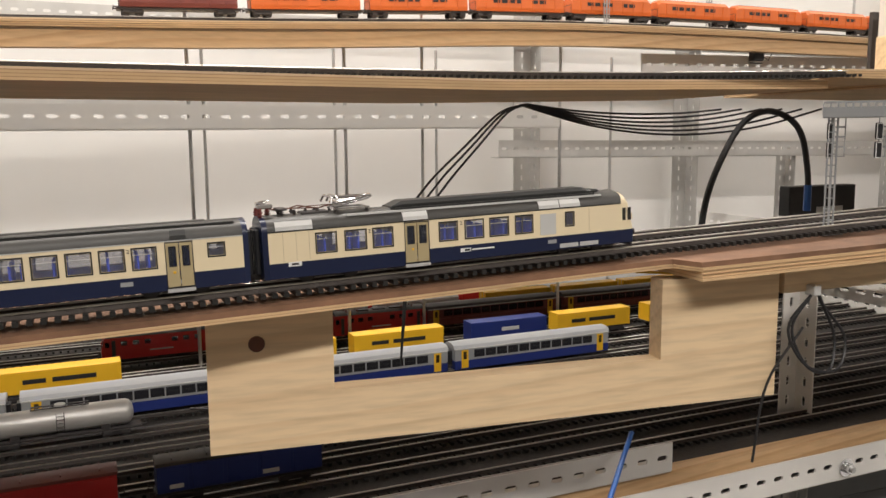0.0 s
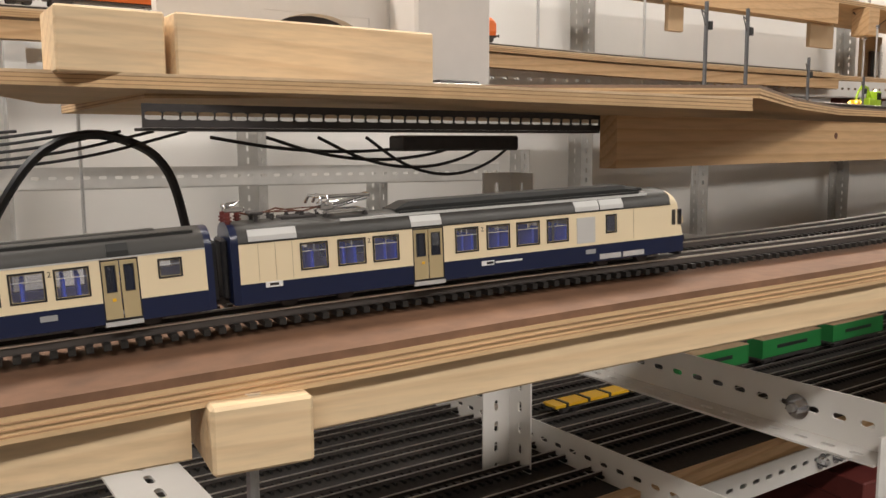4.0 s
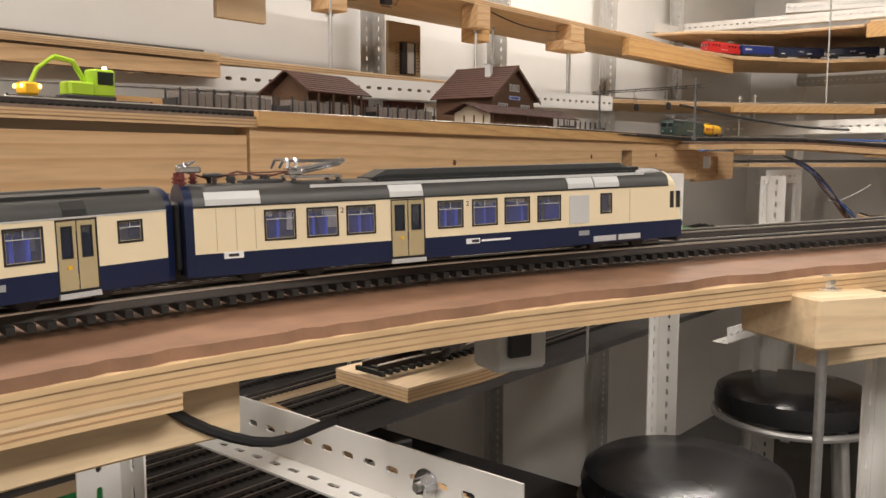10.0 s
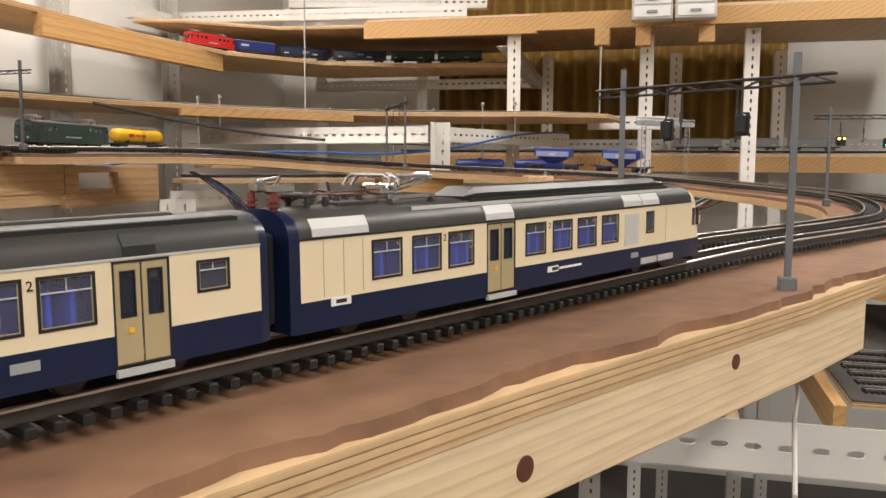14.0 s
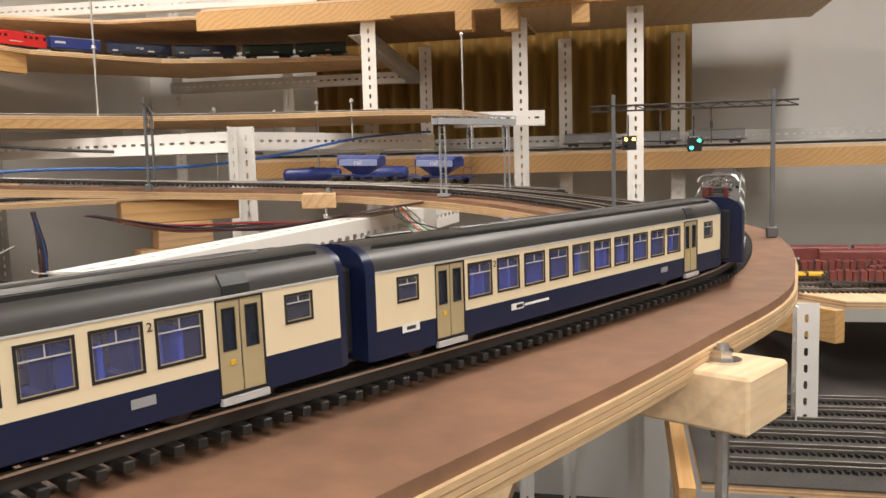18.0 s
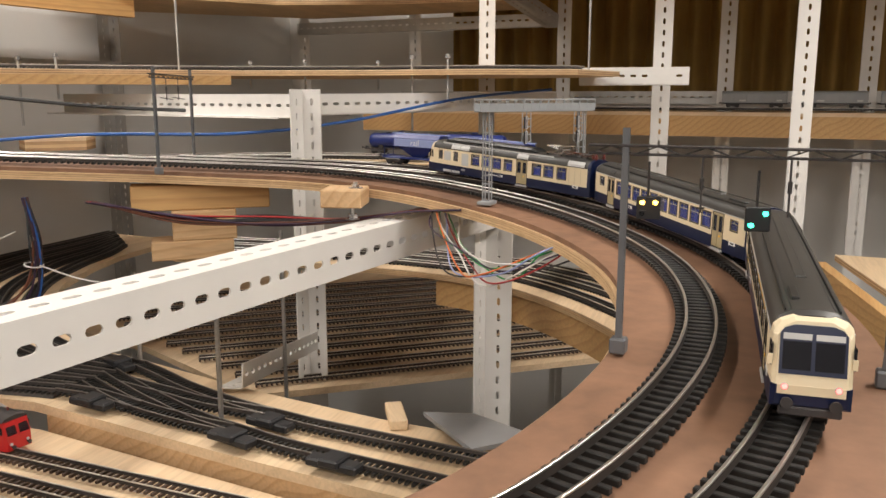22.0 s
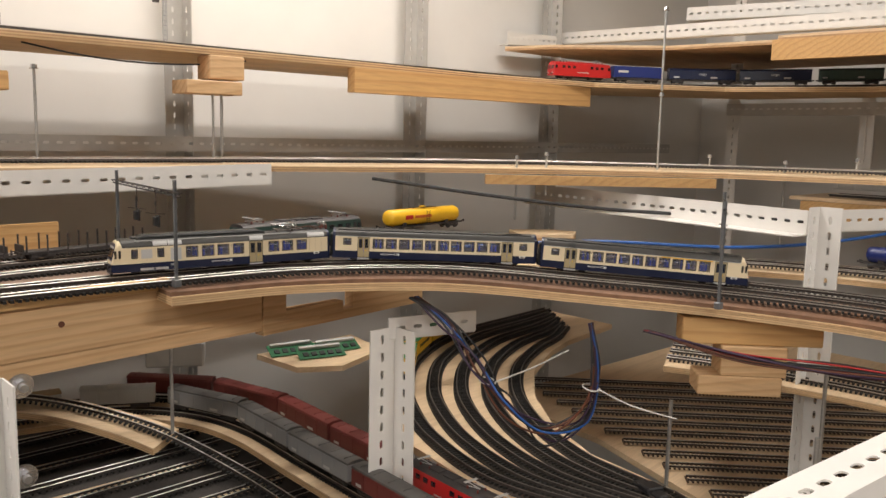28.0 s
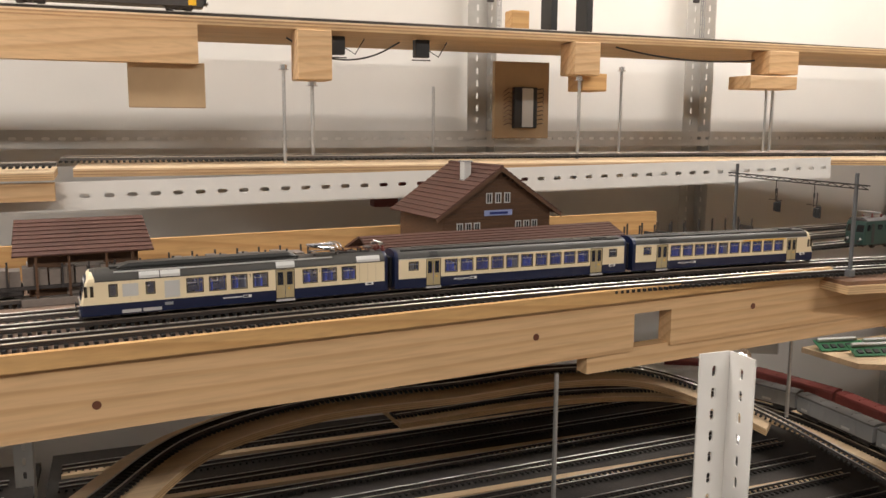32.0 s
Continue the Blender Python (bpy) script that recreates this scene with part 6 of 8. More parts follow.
def container_wagon(L, body, label, top, bars, high=0.030):
    t = thing("container_wagon", label, "model wagon", "goods wagons")
    part("underframe", Mesh().bbox(-L / 2, -0.012, 0.0088, L / 2, 0.012, 0.0122, 0.0006).box(-L / 2 + 0.03, -0.0135, 0.0065, L / 2 - 0.03, -0.0115, 0.0105).box(-L / 2 + 0.03, 0.0115, 0.0065, L / 2 - 0.03, 0.0135, 0.0105), M_DARK, t, "dark wagon underframe")
    running_gear(t, L)
    c = part("container", Mesh().bbox(-L / 2 + 0.003, -0.0142, 0.0123, L / 2 - 0.003, 0.0142, 0.0123 + high, 0.0007), body, t)
    rib = Mesh()
    n = int(L / 0.006)
    for i in range(n + 1):
        x = -L / 2 + 0.004 + (L - 0.008) * i / n
        for sg in (-1, 1):
            rib.box(x - 0.0009, sg * 0.0142 - 0.0004, 0.0145, x + 0.0009, sg * 0.0142 + 0.0004, 0.0123 + high - 0.002)
    if not bars:
        part("corrugation", rib, body, c, kind="stuff")
    else:
        for x in (-L / 2 + 0.0036, L / 2 - 0.0036):
            part("corner_post", Mesh().box(x - 0.0012, -0.0147, 0.0123, x + 0.0012, 0.0147, 0.0123 + high), body, c)
    if top is not None:
        part("roof_sheet", Mesh().bbox(-L / 2 + 0.002, -0.0148, 0.0124 + high, L / 2 - 0.002, 0.0148, 0.0136 + high, 0.0004), top, c)
    if bars:
        side_bars(c, L, 0.0123 + high * 0.42, 0.0123 + high * 0.62, 0.0143, bars, M_BLACK if body is not M_BLUE else M_LGREY)
    for x in (-L / 2 + 0.003, L / 2 - 0.003):
        for y in (-0.006, 0.006):
            part("lock_rod", Mesh().cyl((x, y, 0.014), (x, y, 0.0118 + high), 0.0006, 6), M_LGREY, c)
    return t


def box_van(L, body, label, roof, rounded=True, high=0.026):
    t = thing("goods_van", label, "model wagon", "goods wagons")
    part("underframe", Mesh().bbox(-L / 2, -0.012, 0.0085, L / 2, 0.012, 0.0118, 0.0006), M_DARK, t, "dark wagon underframe")
    running_gear(t, L)
    z = 0.0119
    part("body", Mesh().bbox(-L / 2 + 0.002, -0.0145, z, L / 2 - 0.002, 0.0145, z + high, 0.0006), body, t)
    prof = [(-0.0152, z + high), (-0.0140, z + high + 0.0024), (-0.007, z + high + 0.0048), (0.007, z + high + 0.0048), (0.0140, z + high + 0.0024), (0.0152, z + high)]
    part("roof", loft(Mesh(), [[(x, y, q) for y, q in prof] for x in (-L / 2 + 0.001, L / 2 - 0.001)]), roof, t, smooth=True)
    n = max(3, int(L / 0.028))
    for i in range(n):
        x = -L / 2 + L * (i + 0.5) / n
        for sg in (-1, 1):
            part("sliding_door", Mesh().bbox(x - L / n * 0.44, sg * 0.0148 - 0.0005, z + 0.0015, x + L / n * 0.44, sg * 0.0148 + 0.0005, z + high - 0.0015, 0.0003), body, t)
        part("roof_rib", Mesh().box(x - 0.0005, -0.010, z + high + 0.0038, x + 0.0005, 0.010, z + high + 0.0054), roof, t)
    side_bars(t, L, z + 0.004, z + 0.008, 0.0155, ((0.08, 0.16), (0.62, 0.72)), M_LGREY)
    return t


def hopper_wagon(L, body, label, word, high=0.032):
    t = thing("hopper_wagon", label, "model wagon", "goods wagons")
    part("underframe", Mesh().bbox(-L / 2, -0.011, 0.0085, L / 2, 0.011, 0.0115, 0.0006), body if word else M_DARK, t)
    running_gear(t, L, 0.018, 0.02)
    z0, z1 = 0.0118, 0.0118 + high
    h = L / 2
    if word:
        prof = lambda x, k: [(x, -0.006, z0 + k), (x, -0.0145, z0 + 0.014), (x, -0.0145, z1 - 0.005), (x, -0.009, z1), (x, 0.009, z1), (x, 0.0145, z1 - 0.005), (x, 0.0145, z0 + 0.014), (x, 0.006, z0 + k)]
        up = lambda x: [(x, y, max(z, z0 + 0.016)) for _, y, z in prof(x, 0)]
        part("hopper_body", loft(Mesh(), [up(-h * 0.66), prof(-h * 0.16, 0), prof(h * 0.16, 0), up(h * 0.66)]), body, t)
        part("upper_panel", Mesh().bbox(-h * 0.60, -0.0151, z1 - 0.017, h * 0.60, -0.0143, z1 - 0.006, 0.0003), M_LBLUE, t, "pale upper panel")
        part("upper_panel", Mesh().bbox(-h * 0.60, 0.0143, z1 - 0.017, h * 0.60, 0.0151, z1 - 0.006, 0.0003), M_LBLUE, t, "pale upper panel")
        for sg in (-1, 1):
            m = Matrix.Translation((0, sg * 0.0153, z1 - 0.0115)) @ Matrix.Rotation(radians(90), 4, "X")
            lettering(word, 0.012, m if sg < 0 else Matrix.Rotation(radians(180), 4, "Z") @ Matrix.Translation((0, -0.0153, z1 - 0.0115)) @ Matrix.Rotation(radians(90), 4, "X"), M_WHITE, t)
    else:
        pr = lambda x, k: [(x, -0.0135, z0), (x, -0.0148, z0 + 0.006), (x, -0.0140, z1 - 0.006 - k), (x, -0.008, z1 - k), (x, 0.008, z1 - k), (x, 0.0140, z1 - 0.006 - k), (x, 0.0148, z0 + 0.006), (x, 0.0135, z0)]
        part("hopper_body", loft(Mesh(), [pr(-h + 0.004, 0.004), pr(-h + 0.010, 0), pr(h - 0.010, 0), pr(h - 0.004, 0.004)]), body, t)
        side_bars(t, L, z0 + high * 0.42, z0 + high * 0.62, 0.0149, ((0.20, 0.27), (0.29, 0.35), (0.37, 0.43), (0.45, 0.50), (0.62, 0.68), (0.70, 0.77)), M_BLACK)
    n = 6
    for i in range(n + 1):
        x = (-h * 0.75 + 1.5 * h * i / n) if not word else (-h * 0.5 + h * i / n)
        for sg in (-1, 1):
            part("rib", Mesh().box(x - 0.0005, sg * 0.0149 - 0.0006, z0 + (0.016 if word else 0.003), x + 0.0005, sg * 0.0149 + 0.0006, z1 - (0.018 if word else 0.007)), body, t)
    for x in (-h + 0.004, h - 0.004):
        part("end_platform", Mesh().box(x - 0.004, -0.012, 0.0116, x + 0.004, 0.012, 0.0124).cyl((x, -0.011, 0.012), (x, -0.011, 0.026), 0.0005, 5).cyl((x, 0.011, 0.012), (x, 0.011, 0.026), 0.0005, 5).box(x - 0.0004, -0.011, 0.0255, x + 0.0004, 0.011, 0.0262), M_DARK if not word else body, t)
    part("top_walkway", Mesh().box(-h * 0.8, -0.004, z1, h * 0.8, 0.004, z1 + 0.0012), M_DARK if not word else M_LBLUE, t)
    return t


def tank_wagon(L, body, label, stripe=None):
    t = thing("tank_wagon", label, "model wagon", "goods wagons")
    part("underframe", Mesh().bbox(-L / 2, -0.010, 0.0085, L / 2, 0.010, 0.0112, 0.0006), M_DARK, t)
    running_gear(t, L, 0.02)
    r, zc, h = 0.0145, 0.0262, L / 2 - 0.008
    rings = []
    for x, k in ((-h, 0.2), (-h + 0.001, 0.55), (-h + 0.004, 0.87), (-h + 0.009, 1.0), (h - 0.009, 1.0), (h - 0.004, 0.87), (h - 0.001, 0.55), (h, 0.2)):
        rings.append([(x, r * k * math.cos(2 * math.pi * i / 20), zc + r * k * math.sin(2 * math.pi * i / 20)) for i in range(20)])
    part("tank", loft(Mesh(), rings), body, t, smooth=True)
    for x in (-h * 0.6, h * 0.6):
        part("saddle", Mesh().bbox(x - 0.005, -0.011, 0.011, x + 0.005, 0.011, 0.0185, 0.0006), M_DARK, t)
    part("dome", Mesh().cyl((0, 0, zc + r - 0.002), (0, 0, zc + r + 0.0035), 0.006, 14), body, t, smooth=True)
    part("walkway", Mesh().box(-0.03, -0.0065, zc + r + 0.0006, 0.03, -0.0035, zc + r + 0.0016).box(-0.03, 0.0035, zc + r + 0.0006, 0.03, 0.0065, zc + r + 0.0016), M_DARK, t)
    lad = Mesh()
    for x in (-0.004, 0.004):
        lad.cyl((x, -r - 0.001, 0.011), (x, -r - 0.001, zc + r * 0.8), 0.0004, 5)
    for k in range(6):
        lad.cyl((-0.004, -r - 0.001, 0.014 + k * 0.004), (0.004, -r - 0.001, 0.014 + k * 0.004), 0.0004, 5)
    part("ladder", lad, M_DARK, t)
    if stripe is not None:
        part("emblem", Mesh().box(-h * 0.62, -r - 0.0006, zc - 0.003, -h * 0.42, -r * 0.94, zc + 0.004), stripe, t, "red emblem bar")
        part("lettering_bar", Mesh().box(-h * 0.36, -r - 0.0006, zc - 0.002, h * 0.1, -r * 0.95, zc + 0.003), M_ORANGE, t)
    return t


def stake_wagon(L, load, label):
    t = thing("stake_wagon", label, "model wagon", "goods wagons")
    part("underframe", Mesh().bbox(-L / 2, -0.0125, 0.0088, L / 2, 0.0125, 0.0125, 0.0005), M_DARK, t)
    running_gear(t, L)
    n = 7
    for i in range(n):
        x = -L / 2 + 0.006 + (L - 0.012) * i / (n - 1)
        for y in (-0.0132, 0.0132):
            part("stake", Mesh().box(x - 0.0009, y - 0.0009, 0.009, x + 0.0009, y + 0.0009, 0.034), M_DARK, t)
    for x in (-L / 2 + 0.002, L / 2 - 0.002):
        part("end_board", Mesh().box(x - 0.001, -0.0125, 0.0125, x + 0.001, 0.0125, 0.022), M_DARK, t)
    if load is not None:
        for i in range(12):
            part("slat", Mesh().box(-L / 2 + 0.008 + (L - 0.016) * i / 12, -0.0118, 0.0128, -L / 2 + 0.008 + (L - 0.016) * (i + 0.86) / 12, 0.0118, 0.030 - 0.001 * (i % 3)), load, t)
    return t


def flat_wagon(L, body, label):
    t = thing("flat_wagon", label, "model wagon", "goods wagons")
    part("deck", Mesh().bbox(-L / 2, -0.0135, 0.0105, L / 2, 0.0135, 0.0150, 0.0005), body, t)
    running_gear(t, L)
    for i in range(5):
        x = -L / 2 + L * (i + 0.5) / 5
        part("twist_lock", Mesh().box(x - 0.002, -0.0145, 0.0105, x + 0.002, 0.0145, 0.0165), M_DARK, t)
    return t


def locomotive(L, body, label, roof, cab=0.014):
    t = thing("locomotive", label, "model locomotive", "locomotives")
    h, w = L / 2, 0.0168
    sec = lambda x, k, top: [(x, -w * k, 0.007), (x, -w * k, 0.027), (x, -w * k * 0.93, top), (x, w * k * 0.93, top), (x, w * k, 0.027), (x, w * k, 0.007)]
    part("body", loft(Mesh(), [sec(-h, 0.86, 0.022), sec(-h + 0.004, 0.95, 0.0395), sec(-h + cab, 1.0, 0.0400), sec(h - cab, 1.0, 0.0400), sec(h - 0.004, 0.95, 0.0395), sec(h, 0.86, 0.022)]), body, t)
    part("roof", loft(Mesh(), [[(x, y, z) for y, z in ((-w * 0.94, 0.0400), (-w * 0.75, 0.0432), (-0.004, 0.0448), (0.004, 0.0448), (w * 0.75, 0.0432), (w * 0.94, 0.0400))] for x in (-h + 0.005, h - 0.005)]), roof, t, smooth=True)
    for s in (-1, 1):
        for y in (-0.0075, 0.0075):
            part("windscreen", Mesh().add([(s * (h - 0.0003), y - 0.0058, 0.0245), (s * (h - 0.0003), y + 0.0058, 0.0245), (s * (h - 0.0035), y + 0.0056, 0.037), (s * (h - 0.0035), y - 0.0056, 0.037), (s * (h - 0.004), y - 0.0058, 0.0245), (s * (h - 0.004), y + 0.0058, 0.0245), (s * (h - 0.006), y + 0.0056, 0.037), (s * (h - 0.006), y - 0.0056, 0.037)], [(0, 1, 2, 3), (4, 7, 6, 5), (0, 4, 5, 1), (1, 5, 6, 2), (2, 6, 7, 3), (3, 7, 4, 0)]), M_GLASSD, t)
            part("headlamp", Mesh().cyl((s * (h - 0.001), y * 1.35, 0.0145), (s * (h + 0.0008), y * 1.35, 0.0145), 0.0018, 10), M_LGREY, t)
        for y in (-w, w):
            part("cab_window", Mesh().box(s * (h - 0.008) - 0.003, y - 0.0004, 0.0265, s * (h - 0.008) + 0.003, y + 0.0004, 0.0345), M_GLASSD, t)
            part("cab_door", Mesh().box(s * (h - 0.017) - 0.0028, y - 0.0003, 0.0085, s * (h - 0.017) + 0.0028, y + 0.0003, 0.0365), roof, t)
            for k in range(3):
                x = s * (h - 0.032 - k * 0.017)
                part("side_window", Mesh().box(x - 0.0045, y - 0.0004, 0.0275, x + 0.0045, y + 0.0004, 0.0345), M_GLASSD, t)
        zz = 0.0448
        pan = Mesh()
        x0 = s * (h - 0.036)
        for y in (-0.006, 0.006):
            pan.cyl((x0 - 0.012, y, zz + 0.002), (x0 + 0.012, y * 0.7, zz + 0.005), 0.0006, 5).cyl((x0 - 0.012, y, zz + 0.0075), (x0 + 0.012, y * 0.7, zz + 0.005), 0.0006, 5)
        pan.box(x0 - 0.0135, -0.0115, zz + 0.0072, x0 - 0.0125, 0.0115, zz + 0.0082).box(x0 - 0.0105, -0.0115, zz + 0.0072, x0 - 0.0095, 0.0115, zz + 0.0082)
        part("pantograph", pan, M_SILV, t, "folded silver pantograph")
        for y in (-0.007, 0.007):
            part("insulator", Mesh().cyl((x0 - 0.010, y, zz - 0.003), (x0 - 0.010, y, zz + 0.003), 0.0014, 8).cyl((x0 + 0.010, y, zz - 0.003), (x0 + 0.010, y, zz + 0.003), 0.0014, 8), M_BROWN, t)
    for x in (-0.03, 0.0, 0.03):
        part("roof_hatch", Mesh().bbox(x - 0.011, -0.008, 0.0438, x + 0.011, 0.008, 0.0462, 0.0006), roof, t)
    running_gear(t, L, 0.03, 0.045)
    part("underfloor_box", Mesh().bbox(-0.025, -0.012, 0.004, 0.025, 0.012, 0.0085, 0.001), M_DARK, t)
    side_bars(t, L, 0.0165, 0.0185, w + 0.0001, ((0.40, 0.60),), M_LGREY)
    return t


def passenger_coach(L, body, label, roof, lower, n=11, doors=M_YEL):
    t = thing("passenger_coach", label, "model coach", "passenger coaches")
    h, w = L / 2, 0.0162
    part("body", Mesh().bbox(-h + 0.002, -w, 0.0188, h - 0.002, w, 0.0362, 0.0008), body, t)
    part("lower_body", Mesh().bbox(-h + 0.002, -w, 0.006, h - 0.002, w, 0.0187, 0.0008), lower, t)
    prof = [(-w, 0.0362), (-w * 0.86, 0.0410), (-w * 0.4, 0.0440), (w * 0.4, 0.0440), (w * 0.86, 0.0410), (w, 0.0362)]
    part("roof", loft(Mesh(), [[(x, y, z) for y, z in prof] for x in (-h + 0.001, h - 0.001)]), roof, t, smooth=True)
    for i in range(n):
        x = -h + 0.032 + (L - 0.064) * (i + 0.5) / n
        for sg in (-1, 1):
            part("window", Mesh().box(x - L * 0.031, sg * w - 0.0003, 0.0225, x + L * 0.031, sg * w + 0.0003, 0.0335), M_GLASSD, t)
    for x in (-h + 0.018, h - 0.018):
        for sg in (-1, 1):
            d = part("door", Mesh().box(x - 0.0055, sg * w - 0.0004, 0.008, x + 0.0055, sg * w + 0.0004, 0.0345), doors, t)
            part("door_window", Mesh().box(x - 0.0025, sg * w - 0.0006, 0.021, x + 0.0025, sg * w + 0.0006, 0.032), M_GLASSD, d)
    part("stripe", Mesh().box(-h + 0.003, -w - 0.0003, 0.0352, h - 0.003, -w + 0.0003, 0.0366), M_LGREY, t)
    for x in (-h, h):
        part("gangway", Mesh().bbox(x - 0.003, -0.007, 0.010, x + 0.003, 0.007, 0.033, 0.0008), M_BLACK, t)
    running_gear(t, L, 0.026, 0.036)
    return t


# ---- lower storage yard on the left ----
Z1 = 0.93
FERRY = ((0.20, 0.38), (0.43, 0.78))
yc = stock(container_wagon, 0.152, M_YEL, "yellow container wagon in the lower yard", None, FERRY)
for x in (-1.02, -0.70 + 0.155, -0.70 + 0.155 - 0.175, -0.188, 0.0):
    yc(at(x, 1.135, Z1))
for x in (-1.25, -1.45):
    yc(at(x, 1.135, Z1))
stock(container_wagon, 0.145, M_BLUE, "dark blue container wagon in the lower yard", None, ((0.4, 0.62),))(at(-0.353, 1.135, Z1))
pc = stock(passenger_coach, 0.268, M_GREY, "grey-blue passenger coach with yellow doors", M_GREY, M_BLUE)
for x in (-0.375, -0.65, -0.93, -1.21):
    pc(at(x, 1.018, Z1))
rl = stock(locomotive, 0.172, M_RED, "red electric locomotive in the lower yard", M_DARK)
for x in (-0.52, -0.70, -0.88):
    rl(at(x, 1.29, Z1))
stock(tank_wagon, 0.17, M_STEEL, "silver tank wagon in the lower yard")(at(-1.02, 0.95, Z1))
stock(tank_wagon, 0.17, M_STEEL, "silver tank wagon in the lower yard")(at(-1.22, 0.95, Z1))
bc = stock(passenger_coach, 0.27, M_BROWN, "dark red vintage dining coach", M_DARK, M_BROWN)
bc(at(-0.30, 1.29, Z1))
bc(at(-0.02, 1.29, Z1))
wv = stock(box_van, 0.165, M_LGREY, "white goods van in the back of the yard", M_LGREY)
for x in (-0.78, -0.60, -0.42):
    wv(at(x, 1.36, Z1))
rv = stock(box_van, 0.16, M_RED, "bright red goods van in the back yard", M_BROWN)
for x in (-0.42, -0.25):
    rv(at(x, 1.43, Z1))
stock(box_van, 0.17, M_GREEN, "green goods van in the back of the yard", M_GREEN)(at(-0.19, 1.50, Z1))
for x in (-0.21, -0.05, 0.11):
    stock(container_wagon, 0.15, M_YEL, "plain yellow container wagon", None, ())(at(x, 1.36, Z1))
lw = stock(flat_wagon, 0.20, M_YEL, "yellow flat wagon in the lower yard")
lw(at(0.61, 0.84, Z1))
gc = stock(container_wagon, 0.17, M_GREEN, "green container wagon with a tan top", M_TAN, ((0.25, 0.75),))
for x in (1.24, 1.038, 0.836):
    gc(at(x, 0.84, Z1))
red_low = stock(box_van, 0.16, M_RED, "bright red goods van in the back yard", M_BROWN)
red_low(at(-1.05, 0.74, Z1))
stock(box_van, 0.16, M_BLUE, "dark blue goods van in the yard", M_DARK)(at(-0.86, 0.74, Z1))

# ---- orange hoppers on the upper goods line ----
og = [p + Vector((0, 0.055, 0.0105)) for p in od]
ohop = stock(hopper_wagon, 0.172, M_ORANGE, "orange hopper wagon with black markings", "", 0.030)
length_to = lambda x: sum((b - a).length for a, b in zip(og, og[1:]) if b.x <= x)
for k in range(8):
    ohop(on(og, length_to(0.60) - 0.18 * k))
stock(hopper_wagon, 0.165, M_BROWN, "dark red hopper wagon coupled behind the orange ones", "", 0.027)(on(og, length_to(0.60) - 0.18 * 8))

# ---- station ----
ZD = 1.3357
GREYB = mat("grey_timber", (0.20, 0.17, 0.15), 0.7, var=0.25, scale=120, bump=0.2)
HM = Matrix.Translation((2.215, 0.967, ZD)) @ Matrix.Rotation(radians(6), 4, "Z")


def tiled_slope(t, p0, p1, q0, q1, rows, thick=0.0022):
    """Tile courses from the eave line p0-p1 up to the ridge line q0-q1, each course a part lapping the one below."""
    p0, p1, q0, q1 = (Vector(p) for p in (p0, p1, q0, q1))
    nrm = (p1 - p0).cross(q0 - p0).normalized()
    if nrm.z < 0:
        nrm.negate()
    for i in range(rows):
        a, b = i / rows, min(1.0, (i + 1.15) / rows)
        lo0, lo1, hi0, hi1 = p0.lerp(q0, a), p1.lerp(q1, a), p0.lerp(q0, b), p1.lerp(q1, b)
        v = [lo0 + nrm * thick * 0.5, lo1 + nrm * thick * 0.5, hi1, hi0, lo0 + nrm * thick * 1.5, lo1 + nrm * thick * 1.5, hi1 + nrm * thick, hi0 + nrm * thick]
        part("tile_course", Mesh().add(v, [(3, 2, 1, 0), (4, 5, 6, 7), (0, 1, 5, 4), (1, 2, 6, 5), (2, 3, 7, 6), (3, 0, 4, 7)]), M_TILE, t)


def house_window(t, x, y, z, w, h, glass_m=None, shutters=True):
    f = part("window", ring(Mesh(), Matrix.Translation((0, y, 0)), x - w / 2, x + w / 2, z, z + h, 0.0012, -0.0012, 0.0004), M_LGREY, t, "pale window frame")
    part("pane", Mesh().box(x - w / 2 + 0.001, y - 0.0004, z + 0.001, x + w / 2 - 0.001, y + 0.0002, z + h - 0.001), glass_m or M_GLASSD, f)
    part("glazing_bar", Mesh().box(x - 0.0004, y - 0.0008, z + 0.001, x + 0.0004, y, z + h - 0.001), M_LGREY, f)
    for s in (-1, 1) if shutters else ():
        part("shutter", Mesh().box(x + s * (w / 2 + 0.003) - 0.0024, y - 0.0013, z, x + s * (w / 2 + 0.003) + 0.0024, y, z + h), M_TIMBER, f)


st_h = thing("station_building", "brown timber station building with a tiled gable roof", "model building", "", HM)
HW, HD = 0.078, 0.128
part("wall", Mesh().add([(-HW, 0.006, 0), (HW, 0.006, 0), (HW, 0.006, 0.074), (0, 0.006, 0.122), (-HW, 0.006, 0.074), (-HW, HD, 0), (HW, HD, 0), (HW, HD, 0.074), (0, HD, 0.122), (-HW, HD, 0.074)], [(0, 1, 2, 3, 4), (9, 8, 7, 6, 5), (0, 5, 6, 1), (1, 6, 7, 2), (4, 9, 5, 0), (2, 7, 8, 3), (3, 8, 9, 4)]), M_TIMBER, st_h, "brown boarded timber wall")
for k in range(20):
    z = 0.040 + k * 0.0041
    hw = HW if z < 0.074 else HW * (0.122 - z) / 0.048
    if hw > 0.004:
        part("board", Mesh().box(-hw, 0.0048, z, hw, 0.0062, z + 0.0034), M_TIMBER, st_h)
tiled_slope(st_h, (-0.089, -0.004, 0.067), (-0.089, HD + 0.006, 0.067), (0, -0.004, 0.1275), (0, HD + 0.006, 0.1275), 13)
tiled_slope(st_h, (0.089, -0.004, 0.067), (0.089, HD + 0.006, 0.067), (0, -0.004, 0.1275), (0, HD + 0.006, 0.1275), 13)
part("ridge_cap", Mesh().cyl((0, -0.005, 0.1295), (0, HD + 0.007, 0.1295), 0.0026, 8), M_TILE, st_h)
